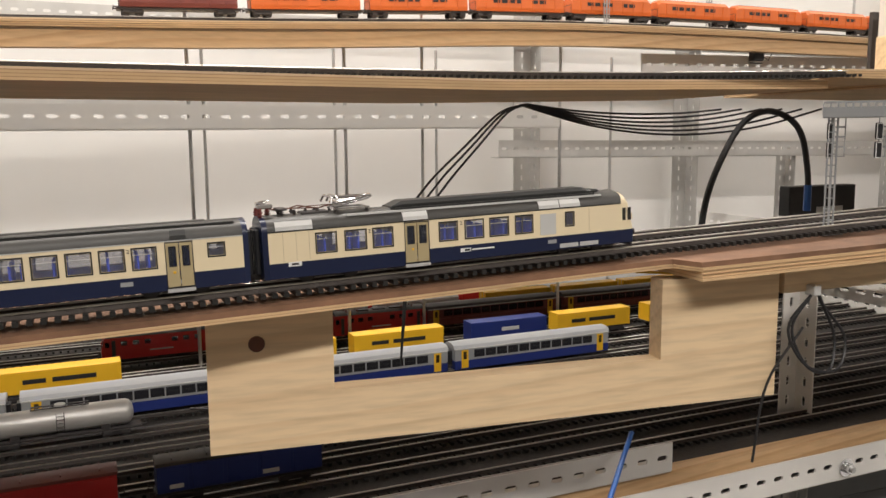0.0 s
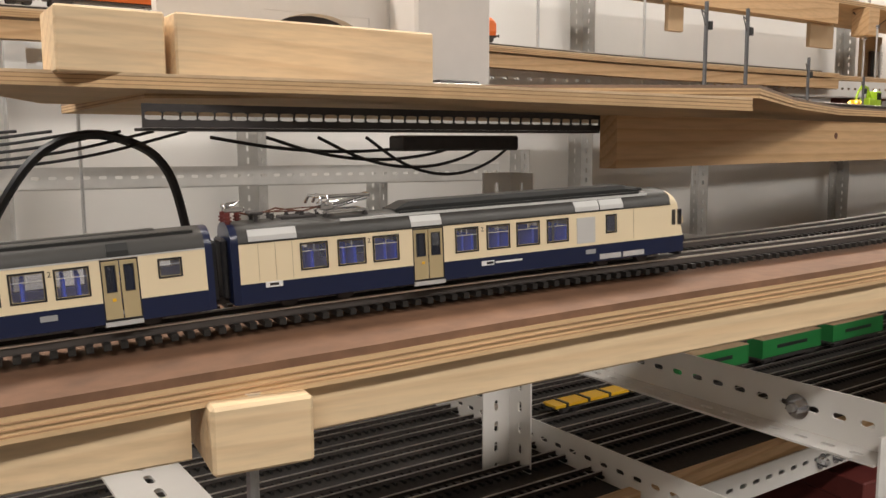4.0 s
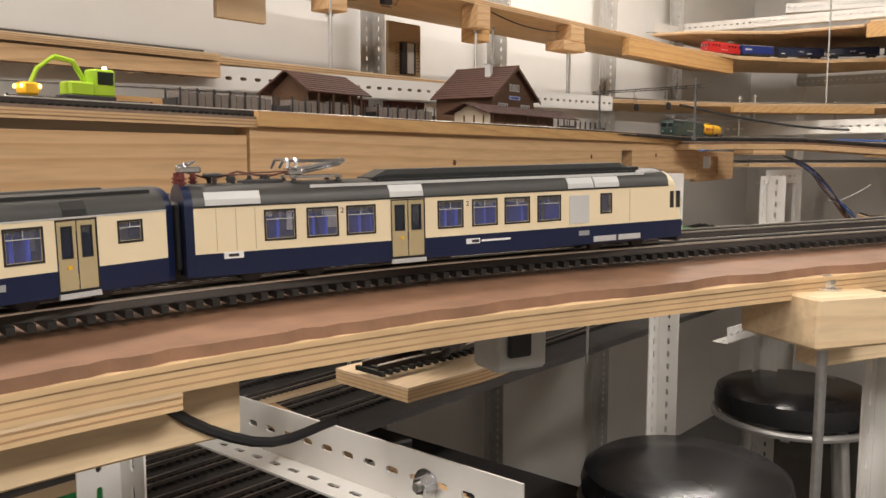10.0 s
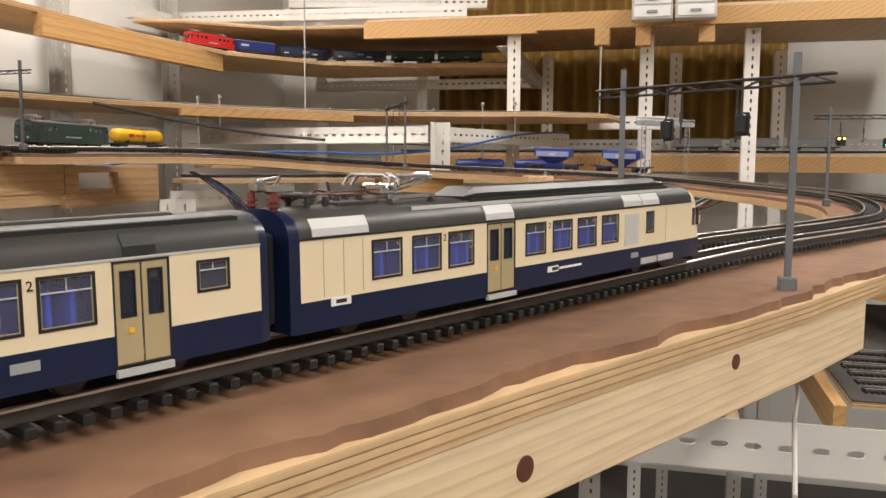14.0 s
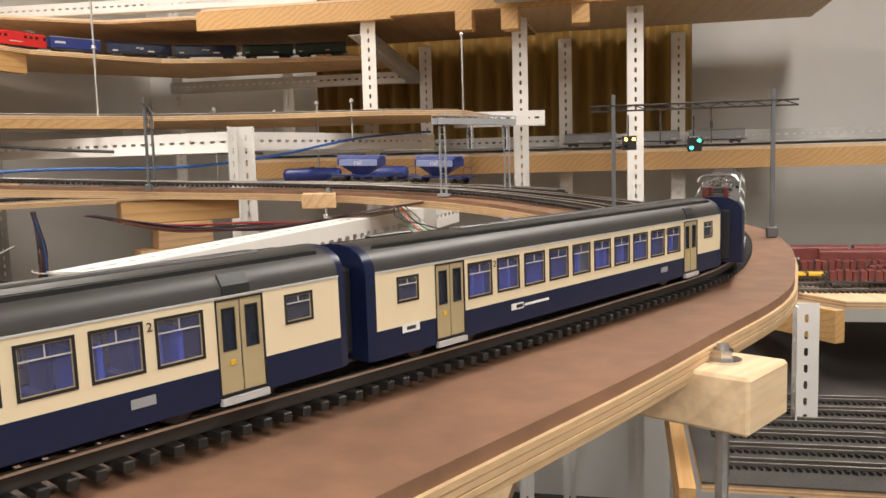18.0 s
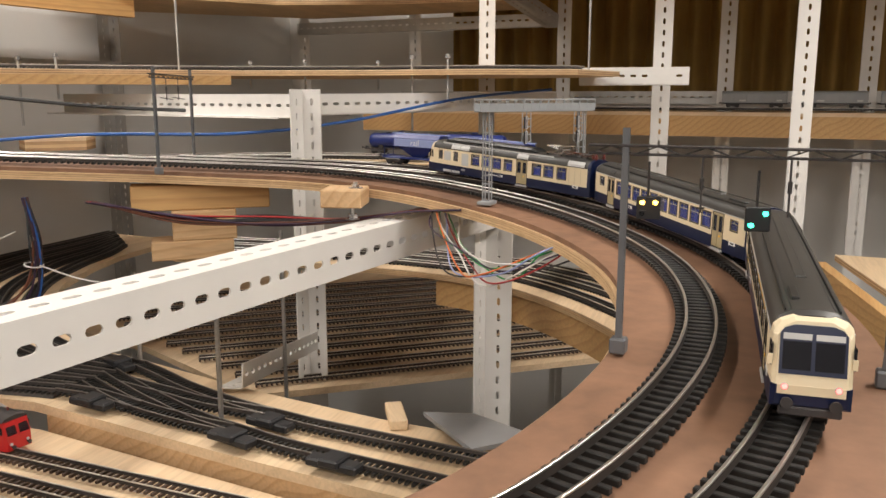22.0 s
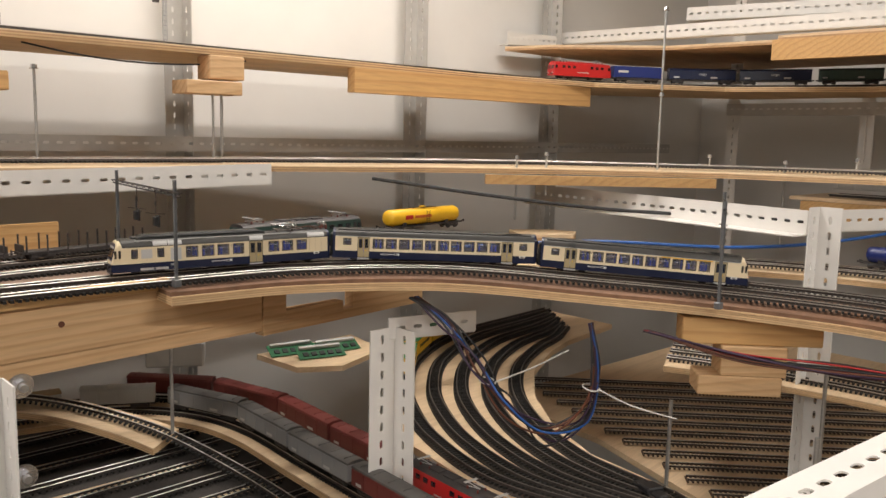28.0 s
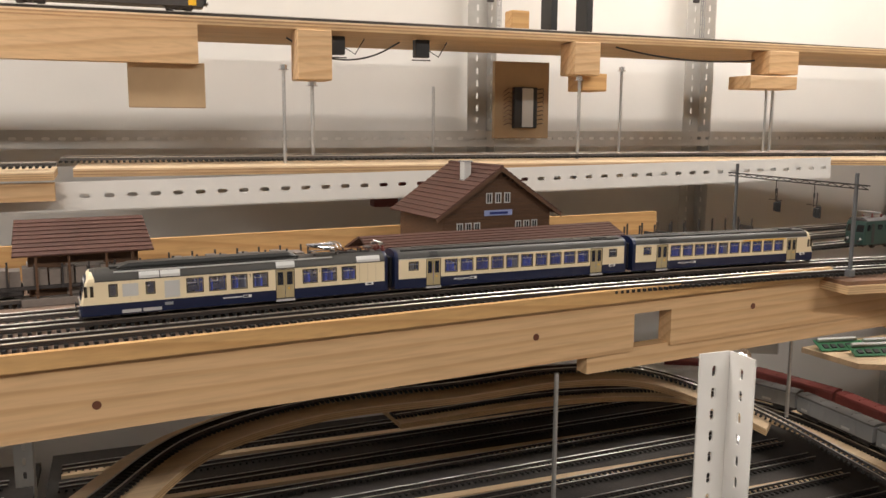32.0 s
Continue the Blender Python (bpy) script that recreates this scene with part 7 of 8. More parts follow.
for s in (-1, 1):
    part("bargeboard", Mesh().add([(s * 0.090, -0.0045, 0.0635), (s * 0.090, -0.0045, 0.0675), (0, -0.0045, 0.1285), (0, -0.0045, 0.1235), (s * 0.090, -0.0030, 0.0635), (s * 0.090, -0.0030, 0.0675), (0, -0.0030, 0.1285), (0, -0.0030, 0.1235)], [(0, 1, 2, 3), (7, 6, 5, 4), (0, 4, 5, 1), (1, 5, 6, 2), (2, 6, 7, 3), (3, 7, 4, 0)]), M_TIMBER, st_h)
part("chimney", Mesh().bbox(-0.029, 0.040, 0.100, -0.019, 0.052, 0.134, 0.0008), M_LGREY, st_h, "white rendered chimney")
part("chimney_cap", Mesh().bbox(-0.0305, 0.0385, 0.134, -0.0175, 0.0535, 0.1355, 0.0004), M_GREY, st_h)
for x in (-0.054, -0.042, -0.030, 0.030, 0.042, 0.054):
    house_window(st_h, x, 0.0046, 0.046, 0.0085, 0.015, shutters=False)
for x in (-0.013, 0.0, 0.013):
    house_window(st_h, x, 0.0046, 0.084, 0.0085, 0.013, shutters=False)
part("name_board", Mesh().bbox(-0.020, 0.0025, 0.0685, 0.020, 0.0046, 0.0755, 0.0004), M_LBLUE, st_h, "pale blue name board")
part("name_bar", Mesh().box(-0.013, 0.0020, 0.0705, 0.013, 0.0026, 0.0735), M_BLUE, st_h)
# low front wing
tiled_slope(st_h, (-0.19, -0.052, 0.034), (0.165, -0.052, 0.034), (-0.19, -0.006, 0.052), (0.165, -0.006, 0.052), 8)
tiled_slope(st_h, (-0.19, 0.040, 0.034), (0.165, 0.040, 0.034), (-0.19, -0.006, 0.052), (0.165, -0.006, 0.052), 8)
part("wing_wall", Mesh().box(-0.168, -0.034, 0.0, 0.085, 0.02, 0.037), M_TIMBER, st_h)
part("wing_gable", Mesh().add([(-0.172, -0.046, 0), (-0.172, 0.024, 0), (-0.172, 0.024, 0.037), (-0.172, -0.006, 0.0505), (-0.172, -0.046, 0.035), (-0.1685, -0.046, 0), (-0.1685, 0.024, 0), (-0.1685, 0.024, 0.037), (-0.1685, -0.006, 0.0505), (-0.1685, -0.046, 0.035)], [(4, 3, 2, 1, 0), (5, 6, 7, 8, 9), (0, 1, 6, 5), (1, 2, 7, 6), (2, 3, 8, 7), (3, 4, 9, 8), (4, 0, 5, 9)]), M_PLASTER, st_h, "cream plastered gable end")
for y in (-0.035, -0.016, 0.004):
    part("gable_timber", Mesh().box(-0.1732, y - 0.0012, 0.0, -0.1718, y + 0.0012, 0.033), M_TIMBER, st_h)
for k in range(8):
    x = -0.15 + 0.030 * k
    house_window(st_h, x, -0.0345, 0.007, 0.012, 0.013)
for k in range(9):
    part("canopy_post", Mesh().box(-0.165 + k * 0.04, -0.050, 0.0, -0.1635 + k * 0.04, -0.0485, 0.0335), M_TIMBER, st_h)
part("platform", Mesh().bbox(-0.20, -0.061, -0.0005, 0.175, -0.036, 0.004, 0.0006), GREYB, st_h, "grey station platform")

sh = thing("goods_shed", "brown tiled goods shed beside the station", "model building", "", Matrix.Translation((1.735, 0.975, ZD)) @ Matrix.Rotation(radians(6), 4, "Z"))
part("wall", Mesh().add([(-0.052, -0.030, 0), (0.052, -0.030, 0), (0.052, 0.04, 0), (-0.052, 0.04, 0), (-0.052, -0.030, 0.054), (0.052, -0.030, 0.054), (0.052, 0.04, 0.054), (-0.052, 0.04, 0.054), (-0.052, 0.005, 0.078), (0.052, 0.005, 0.078)], [(3, 2, 1, 0), (0, 1, 5, 4), (2, 3, 7, 6), (1, 2, 6, 9, 5), (3, 0, 4, 8, 7), (4, 5, 9, 8), (6, 7, 8, 9)]), M_TIMBER, sh)
tiled_slope(sh, (-0.066, -0.045, 0.049), (0.066, -0.045, 0.049), (-0.062, 0.005, 0.080), (0.062, 0.005, 0.080), 9)
tiled_slope(sh, (-0.066, 0.055, 0.049), (0.066, 0.055, 0.049), (-0.062, 0.005, 0.080), (0.062, 0.005, 0.080), 9)
part("loading_door", Mesh().bbox(-0.018, -0.0318, 0.004, 0.018, -0.0298, 0.040, 0.0005), GREYB, sh)
for y in (-0.02, 0.005, 0.03):
    part("shed_window", Mesh().box(-0.0532, y - 0.006, 0.020, -0.0518, y + 0.006, 0.034), M_LGREY, sh)
for x in (-0.045, -0.015, 0.02, 0.045):
    part("post", Mesh().box(x - 0.0012, -0.044, 0, x + 0.0012, -0.0416, 0.050), M_TIMBER, sh)
part("ramp", Mesh().bbox(-0.06, -0.046, 0, 0.06, -0.031, 0.008, 0.0006), GREYB, sh)
# pine strip standing behind the sidings
beam("back_strip", a_at(a_along(1.45), 0.36), a_at(a_along(2.64), 0.355), 0.010, ZD, 1.376, M_PINE_UP, "golden pine strip standing behind the sidings")


def siding(x, off, z=1.3437):
    return at(*a_at(a_along(x), off), z, math.degrees(math.atan2(AD.y, AD.x)))


GREENL = stock(locomotive, 0.235, M_DKGREEN, "dark green electric locomotive on the siding", M_DARK)
GREENL(siding(2.877, 0.078, 1.3437))
stock(tank_wagon, 0.205, M_YEL, "bright yellow tank wagon on the siding", M_RED)(siding(3.193, 0.115, 1.347))
sw = stock(stake_wagon, 0.16, GREYB, "stake wagon with weathered timber slats")
for x in (1.56, 1.74, 1.92):
    sw(siding(x, 0.215))
se = stock(stake_wagon, 0.175, None, "empty dark stake wagon on the siding")
for x in (2.42, 2.61, 2.235):
    se(siding(x, 0.215))
pf = thing("plywood_platform", "bare plywood platform beside the loop tracks", "plywood piece", "layout decks", at(3.465, 0.955, 1.305, -35))
for i in range(4):
    part("ply_layer", Mesh().prism([(-0.055, -0.04), (0.05, -0.045), (0.075, 0.02), (0.03, 0.055), (-0.06, 0.05)], 0.006 * i, 0.006 * i + 0.006), M_PLYTOP if i in (3,) else (M_PLY_A if i % 2 else M_PLY_B), pf)

ex = thing("excavator", "lime green road-rail excavator on a wagon with glowing lamps", "model excavator", "", siding(1.36, 0.20))
part("wagon_deck", Mesh().bbox(-0.075, -0.0125, 0.009, 0.075, 0.0125, 0.0128, 0.0005), M_DARK, ex)
running_gear(ex, 0.15)
part("cab", Mesh().bbox(0.012, -0.010, 0.016, 0.036, 0.010, 0.044, 0.002), M_LIME, ex, "lime green cab")
part("cab_window", Mesh().box(0.015, -0.0104, 0.028, 0.033, 0.0104, 0.041), M_GLASSD, ex)
part("engine_box", Mesh().bbox(-0.016, -0.010, 0.0155, 0.012, 0.010, 0.030, 0.002), M_LIME, ex)
part("chassis", Mesh().bbox(-0.02, -0.011, 0.0125, 0.036, 0.011, 0.0165, 0.001), M_DARK, ex)
part("boom", Mesh().tube([(0.010, 0, 0.026), (-0.006, 0, 0.050), (-0.026, 0, 0.053)], 0.0028, 6), M_LIME, ex)
part("arm", Mesh().tube([(-0.026, 0, 0.053), (-0.044, 0, 0.040), (-0.052, 0, 0.024)], 0.0022, 6), M_LIME, ex)
part("bucket", Mesh().bbox(-0.062, -0.008, 0.0135, -0.046, 0.008, 0.026, 0.002), M_YEL, ex, "yellow bucket")
for x, y in ((-0.0630, -0.006), (-0.0630, 0.006), (-0.046, -0.0085)):
    part("work_lamp", Mesh().cyl((x, y, 0.022), (x - 0.0012, y, 0.022), 0.0022, 10), M_LAMPY, ex, "glowing amber lamp")
part("roof_lamp", Mesh().cyl((0.030, 0, 0.044), (0.030, 0, 0.0475), 0.002, 10), M_LAMPW, ex, "glowing white lamp")

# ---- blue hoppers and tanks outside the loop ----
sd = shifted(piece(s_of(3.19, -0.19), s_of(3.23, 0.44)), -0.056)
ply("siding_deck", sd, -0.03, 0.02, -0.0150, "plywood strip carrying the outer siding")
track(sd, "outer siding carrying blue hopper wagons")
bh = stock(hopper_wagon, 0.118, M_BLUE, "blue hopper wagon with a pale upper panel", "rail")
bh(on(sd, 0.39))
bh(on(sd, 0.24))
bt = stock(tank_wagon, 0.15, M_BLUE, "blue tank wagon on the ramp behind the loop")
ln = spline([(3.80, 0.05, 1.292), (3.82, 0.35, 1.292), (3.74, 0.62, 1.292), (3.58, 0.84, 1.292), (3.34, 1.0, 1.292)], 0.02)
ply("spiral_deck", ln, -0.05, 0.09, -0.0115, "plywood deck of the ramp behind the loop")
track(ln, "ramp track carrying blue tank wagons")
track(shifted(ln, 0.055), "second ramp track behind the loop")
for k in range(2):
    bt(on(ln, 0.18 + 0.16 * k))

# ---- goods trains on the curved goods lines ----
br2 = shifted(br, 0.068)
gv = stock(box_van, 0.165, M_BROWN, "brown sliding-wall van with a grey roof", M_VANROOF)
kinds = (stock(box_van, 0.13, M_LGREY, "white van with an orange door panel", M_LGREY), stock(box_van, 0.165, M_GREY, "grey goods van with a dark roof", M_VANROOF))
s_y = lambda pth, y: sum((b - a).length for a, b in zip(pth, pth[1:]) if b.y > y or b.x < 2.7)
gv2 = stock(box_van, 0.165, M_GREY, "grey van with a plain white side panel", M_VANROOF)
for k, kind in enumerate((kinds[0], kinds[1], gv2, gv2, gv)):
    kind(on(br, s_y(br, 1.28) - 0.07 + 0.172 * k))
rb = stock(box_van, 0.165, M_BROWN, "oxide red goods van on the curve", M_BROWN)
for k in range(4):
    rb(on(br2, s_y(br2, 1.25) - 0.10 + 0.172 * k))
stock(locomotive, 0.172, M_RED, "red electric locomotive in the lower yard", M_DARK)(on(br2, s_y(br2, 0.64)))
stock(locomotive, 0.172, M_RED, "red electric locomotive in the lower yard", M_DARK)(on(br2, s_y(br2, 0.485)))
kv = stock(container_wagon, 0.125, M_YEL, "yellow container wagon with a green top on the curve", M_GREEN, ((0.2, 0.8),))
S1_line = spline([(x, y, 1.052) for x, y in S1], 0.015)
for k in range(3):
    kv(on(S1_line, 0.50 + 0.135 * k))
for u in (0.30, 0.50):
    stock(box_van, 0.185, M_RED, "red van on the narrow curved deck", M_DARK)(on(lp, u - 0.18))
stock(box_van, 0.15, M_LGREY, "white beer van with plain marks", M_TAN)(on(br, s_y(br, 1.28) - 0.24))
stock(box_van, 0.13, M_LGREY, "white van with an orange door panel", M_LGREY)(on(br, s_y(br, 1.28) - 0.40))

# side yard wagons
dv = stock(box_van, 0.15, M_BROWN, "oxide red van in the side yard", M_BROWN)
for x, y in ((3.815, -0.67), (3.82, -0.83), (3.745, -0.75), (3.82, -0.99)):
    dv(at(x, y, 1.1085, 90))
yw = stock(flat_wagon, 0.16, M_YEL, "yellow flat wagon in the lower yard")
for x, y in ((3.535, -0.72), (3.60, -0.80), (3.67, -0.70)):
    stock(stake_wagon, 0.16, M_BROWN, "brown open wagon in the side yard")(at(x, y, 1.1085, 90))
yw(at(3.61, -0.66 + 0.0, 1.1085, 90))

# ---- wagons on the third level and in the far corner ----
l3t = spline([(1.1, 1.36, 1.679), (2.4, 1.35, 1.679), (3.4, 1.37, 1.679), (4.0, 1.33, 1.679), (4.36, 1.12, 1.679), (4.52, 0.8, 1.679), (4.56, 0.45, 1.679)], 0.02)
dk = stock(passenger_coach, 0.27, M_DARK, "dark vintage coach on the third level", M_DARK, M_DARK)
dk(on(l3t, 0.67))
stock(locomotive, 0.19, M_RED, "red electric locomotive on the third level", M_RED)(on(l3t, 2.93))
tc_w = stock(container_wagon, 0.15, M_BLUE, "blue container wagon with a white front", M_LGREY, ((0.1, 0.3),))
tc_w(on(l3t, 3.11))


def cargo_van(label):
    t = box_van(0.19, M_NAVY, label, M_NAVY)
    for sg in (-1, 1):
        m = Matrix.Rotation(radians(180 if sg > 0 else 0), 4, "Z") @ Matrix.Translation((0, -0.0157, 0.027)) @ Matrix.Rotation(radians(90), 4, "X")
        lettering("cargo", 0.010, m, M_WHITE, t)
    return t


cg = stock(cargo_van, "navy blue sliding-wall van with white lettering")
cg(on(l3t, 3.30))
cg(on(l3t, 3.50))
for k in range(2):
    stock(box_van, 0.16, M_DKGREEN, "dark green goods van on the third level", M_BLACK)(on(l3t, 3.69 + 0.17 * k))

# coaches and wagons on the far line along the end wall
for k in range(3):
    stock(box_van, 0.165, M_GREY, "grey goods van with a pale roof", M_GREY)(at(4.71, -0.2 - 0.19 * k, 1.374, 90))


# ---- catenary portals and signals ----
def mast(t, p, q, r=0.0017):
    part("foot", Mesh().bbox(p[0] - 0.0045, p[1] - 0.0045, p[2], p[0] + 0.0045, p[1] + 0.0045, p[2] + 0.009, 0.001), M_MAST, t)
    x, y = p[0], p[1]
    w, e = r, r * 0.35
    outline_h = [(-w, -w), (-e, -w), (-e, -e), (e, -e), (e, -w), (w, -w), (w, w), (e, w), (e, e), (-e, e), (-e, w), (-w, w)]
    m = Mesh().prism([(x + u, y + v) for u, v in outline_h], p[2] + 0.009, q[2])
    part("mast", m, M_MAST, t, "grey profiled steel mast")


def truss(t, a, b, deep=0.0045, wide=0.0035):
    a, b = Vector(a), Vector(b)
    d = (b - a).normalized()
    side = Vector((-d.y, d.x, 0)) * wide / 2
    m = Mesh()
    L = (b - a).length
    n = max(4, int(L / 0.012))
    for sg in (-1, 1):
        m.cyl(a + side * sg, b + side * sg, 0.0008, 5)
    m.cyl(a - Vector((0, 0, deep)), b - Vector((0, 0, deep)), 0.0008, 5)
    for i in range(n):
        u, v = a.lerp(b, i / n), a.lerp(b, (i + 1) / n)
        m.cyl(u + side, v - side, 0.0005, 4).cyl(u - side, v - Vector((0, 0, deep)) if i % 2 else v + side, 0.0005, 4).cyl((u if i % 2 else v) + side, (v if i % 2 else u) - Vector((0, 0, deep)), 0.0005, 4)
    part("truss", m, M_DARK, t, "thin lattice cross truss")


def portal(a, b, z0a, z0b, top, beam_z, label, over=0.02):
    t = thing("catenary_portal", label, "model mast", "catenary masts")
    mast(t, (*a, z0a), (*a, top))
    mast(t, (*b, z0b), (*b, top))
    d = (Vector(b) - Vector(a)).normalized() * over
    truss(t, (a[0] - d.x, a[1] - d.y, beam_z), (b[0] + d.x, b[1] + d.y, beam_z))
    for u in (0.3, 0.62):
        p = Vector(a).lerp(Vector(b), u)
        part("hanger", Mesh().cyl((p.x, p.y, beam_z - 0.004), (p.x, p.y, beam_z - 0.034), 0.0006, 5).cyl((p.x - 0.012, p.y, beam_z - 0.030), (p.x + 0.012, p.y, beam_z - 0.033), 0.0005, 5), M_DARK, t)
        part("insulator", Mesh().cyl((p.x, p.y, beam_z - 0.016), (p.x, p.y, beam_z - 0.022), 0.0011, 8), M_DARK, t)
    return t


def signal_head(x, y, z, turn, lamps, label, w=0.012, h=0.013):
    """A signal box hanging at its centre x, y, z, its lamps looking along -y before the turn."""
    t = thing("hanging_signal", label, "model signal", "signals", pose(x, y, z, 0, 0, turn))
    part("back_plate", Mesh().bbox(-w / 2, -0.001, -h / 2, w / 2, 0.001, h / 2, 0.0006), M_BLACK, t)
    part("housing", Mesh().bbox(-w * 0.38, 0.001, -h * 0.4, w * 0.38, 0.006, h * 0.4, 0.0008), M_BLACK, t)
    for lx, lz, m in lamps:
        part("lamp", Mesh().cyl((lx, -0.001, lz), (lx, -0.0022, lz), 0.0013, 10), m, t, "glowing signal lamp" if m in (M_LAMPY, M_LAMPG) else "")
        part("lamp_hood", Mesh().box(lx - 0.0016, -0.0036, lz + 0.0013, lx + 0.0016, -0.001, lz + 0.0018), M_BLACK, t)
    part("hanger_arm", Mesh().cyl((0, 0.003, h * 0.4), (0, 0.003, h * 0.5 + 0.018), 0.0007, 5), M_DARK, t)
    return t


portal((2.075, -0.169), (2.139, -0.077), 1.2515, 1.2515, 1.378, 1.366, "grey catenary portal with hanging signals over the curve")
signal_head(2.092, -0.145, 1.342, 60, ((0, 0.004, M_GLASSD), (0, -0.003, M_GLASSD)), "dark unlit signal hanging from the portal", 0.0065, 0.013)
signal_head(2.118, -0.105, 1.340, 60, ((0, 0.004, M_GLASSD), (0, -0.003, M_GLASSD)), "dark unlit signal hanging from the portal", 0.0065, 0.013)
portal((2.767, -0.303), (2.7713, -0.4357), 1.2688, 1.2675, 1.3935, 1.384, "grey catenary portal across the loop tracks")
signal_head(2.765, -0.3165, 1.3516, -72, ((-0.0034, 0.003, M_LAMPY), (0.0034, 0.003, M_LAMPY), (-0.0034, -0.003, M_GLASSD)), "black signal showing two amber lamps", 0.0125, 0.0125)
signal_head(2.765, -0.3714, 1.3489, -72, ((0.0034, 0.003, M_LAMPG), (-0.0034, -0.003, M_LAMPG)), "black signal showing two green lamps", 0.0125, 0.0125)
portal((2.604, 0.787), (2.632, 1.03), 1.3345, 1.3375, 1.461, 1.447, "grey catenary portal at the station throat")
signal_head(2.611, 0.85, 1.407, 85, ((0, 0.004, M_GLASSD),), "dark unlit signal hanging from the portal", 0.009, 0.015)
signal_head(2.62, 0.93, 1.407, 85, ((0, 0.004, M_GLASSD),), "dark unlit signal hanging from the portal", 0.009, 0.015)


def lattice_mast(t, x, y, z0, z1, w=0.0085, name="lattice_mast"):
    m = Mesh()
    for dx in (-w / 2, w / 2):
        for dy in (-w / 2, w / 2):
            m.box(x + dx - 0.0006, y + dy - 0.0006, z0, x + dx + 0.0006, y + dy + 0.0006, z1)
    n = int((z1 - z0) / 0.009)
    for k in range(n):
        z = z0 + (z1 - z0) * k / n
        for dy in (-w / 2, w / 2):
            m.box(x - w / 2, y + dy - 0.0003, z, x + w / 2, y + dy + 0.0003, z + 0.0009)
        for dx in (-w / 2, w / 2):
            m.box(x + dx - 0.0003, y - w / 2, z, x + dx + 0.0003, y + w / 2, z + 0.0009)
    part(name, m, M_GREY, t, "grey lattice mast")


gt = thing("signal_gantry", "grey lattice signal gantry over the lower tracks", "model signal", "signals")
for x, y in ((-0.350, 0.428), (-0.392, 0.473)):
    lattice_mast(gt, x, y, 1.1835, 1.288, 0.0085 if y < 0.45 else 0.005)
    part("foot", Mesh().bbox(x - 0.010, y - 0.008, 1.1805, x + 0.010, y + 0.008, 1.1835, 0.0006), M_GREY, gt)


def gantry_top(gt, p, q, turn):
    """The lattice walkway of a signal gantry from p to q, with two caged signals."""
    bm_ = frame_to(p, q)
    L_g = (Vector(q) - Vector(p)).length
    gm = Mesh()
    for y in (-0.007, 0.007):
        gm.box(0, y - 0.0006, -0.002, L_g, y + 0.0006, 0.0, bm_).box(0, y - 0.0006, 0.010, L_g, y + 0.0006, 0.0115, bm_)
        for k in range(15):
            gm.box(L_g * k / 14 - 0.0004, y - 0.0005, 0, L_g * k / 14 + 0.0004, y + 0.0005, 0.010, bm_)
        gm.box(0, y - 0.0002, 0, L_g, y + 0.0002, 0.0065, bm_)
    part("walkway_rail", gm, M_GREY, gt, "grey lattice walkway")
    part("walkway", Mesh().box(0, -0.007, -0.0026, L_g, 0.007, -0.0018, bm_), M_GREY, gt)
    for u in (0.38 * L_g, 0.84 * L_g):
        p = bm_ @ Vector((u, -0.009, -0.020))
        part("signal_cage", holed(Mesh(), Matrix.Translation((p.x, p.y, 0)) @ Matrix.Rotation(radians(turn), 4, "Z"), -0.006, 0.006, p.z - 0.016, p.z + 0.018, 0.0006, [(-0.0052 + 0.0055 * i, -0.0005 + 0.0055 * i, p.z - 0.015 + 0.0085 * j, p.z - 0.0080 + 0.0085 * j) for i in range(2) for j in range(4)]), M_GREY, gt, "grey signal cage")
        for dz in (0.006, -0.010):
            mm = Matrix.Translation((p.x, p.y, p.z + dz)) @ Matrix.Rotation(radians(turn + 40), 4, "Z")
            part("signal_plate", Mesh().bbox(-0.013, -0.003, -0.007, -0.006, -0.0005, 0.007, 0.0008, mm), M_BLACK, gt, "black signal head with a white rim")
            part("signal_rim", ring(Mesh(), mm @ Matrix.Translation((0, -0.0032, 0)), -0.0128, -0.0062, -0.0066, 0.0066, 0.0005, -0.0002, 0.0003), M_WHITE, gt)


gantry_top(gt, (-0.343, 0.420, 1.284), (-0.398, 0.479, 1.284), -48)
GR = (3.268, -0.137)
gt = thing("signal_gantry", "grey lattice signal gantry across the loop tracks", "model signal", "signals")
for x, y in ((3.170, -0.060), GR):
    lattice_mast(gt, x, y, 1.2945, 1.396, 0.0075)
    part("foot", Mesh().bbox(x - 0.010, y - 0.008, 1.2905, x + 0.010, y + 0.008, 1.2945, 0.0006), M_GREY, gt)
gantry_top(gt, (3.160, -0.052, 1.394), (GR[0] + 0.010, GR[1] - 0.008, 1.394), -38)


def small_mast(x, y, z0, z1, arm=0.012, head=True):
    t = thing("line_mast", "slim grey line mast with a small bracket", "model mast", "catenary masts")
    mast(t, (x, y, z0), (x, y, z1), 0.0014)
    part("bracket", Mesh().cyl((x, y, z1 - 0.012), (x - arm, y - arm * 0.3, z1 - 0.009), 0.0006, 5).cyl((x, y, z1 - 0.024), (x - arm, y - arm * 0.3, z1 - 0.009), 0.0005, 5), M_DARK, t)
    if head:
        part("switch_box", Mesh().bbox(x + 0.002, y - 0.002, z1 - 0.026, x + 0.008, y + 0.002, z1 - 0.018, 0.0005), M_BLACK, t)


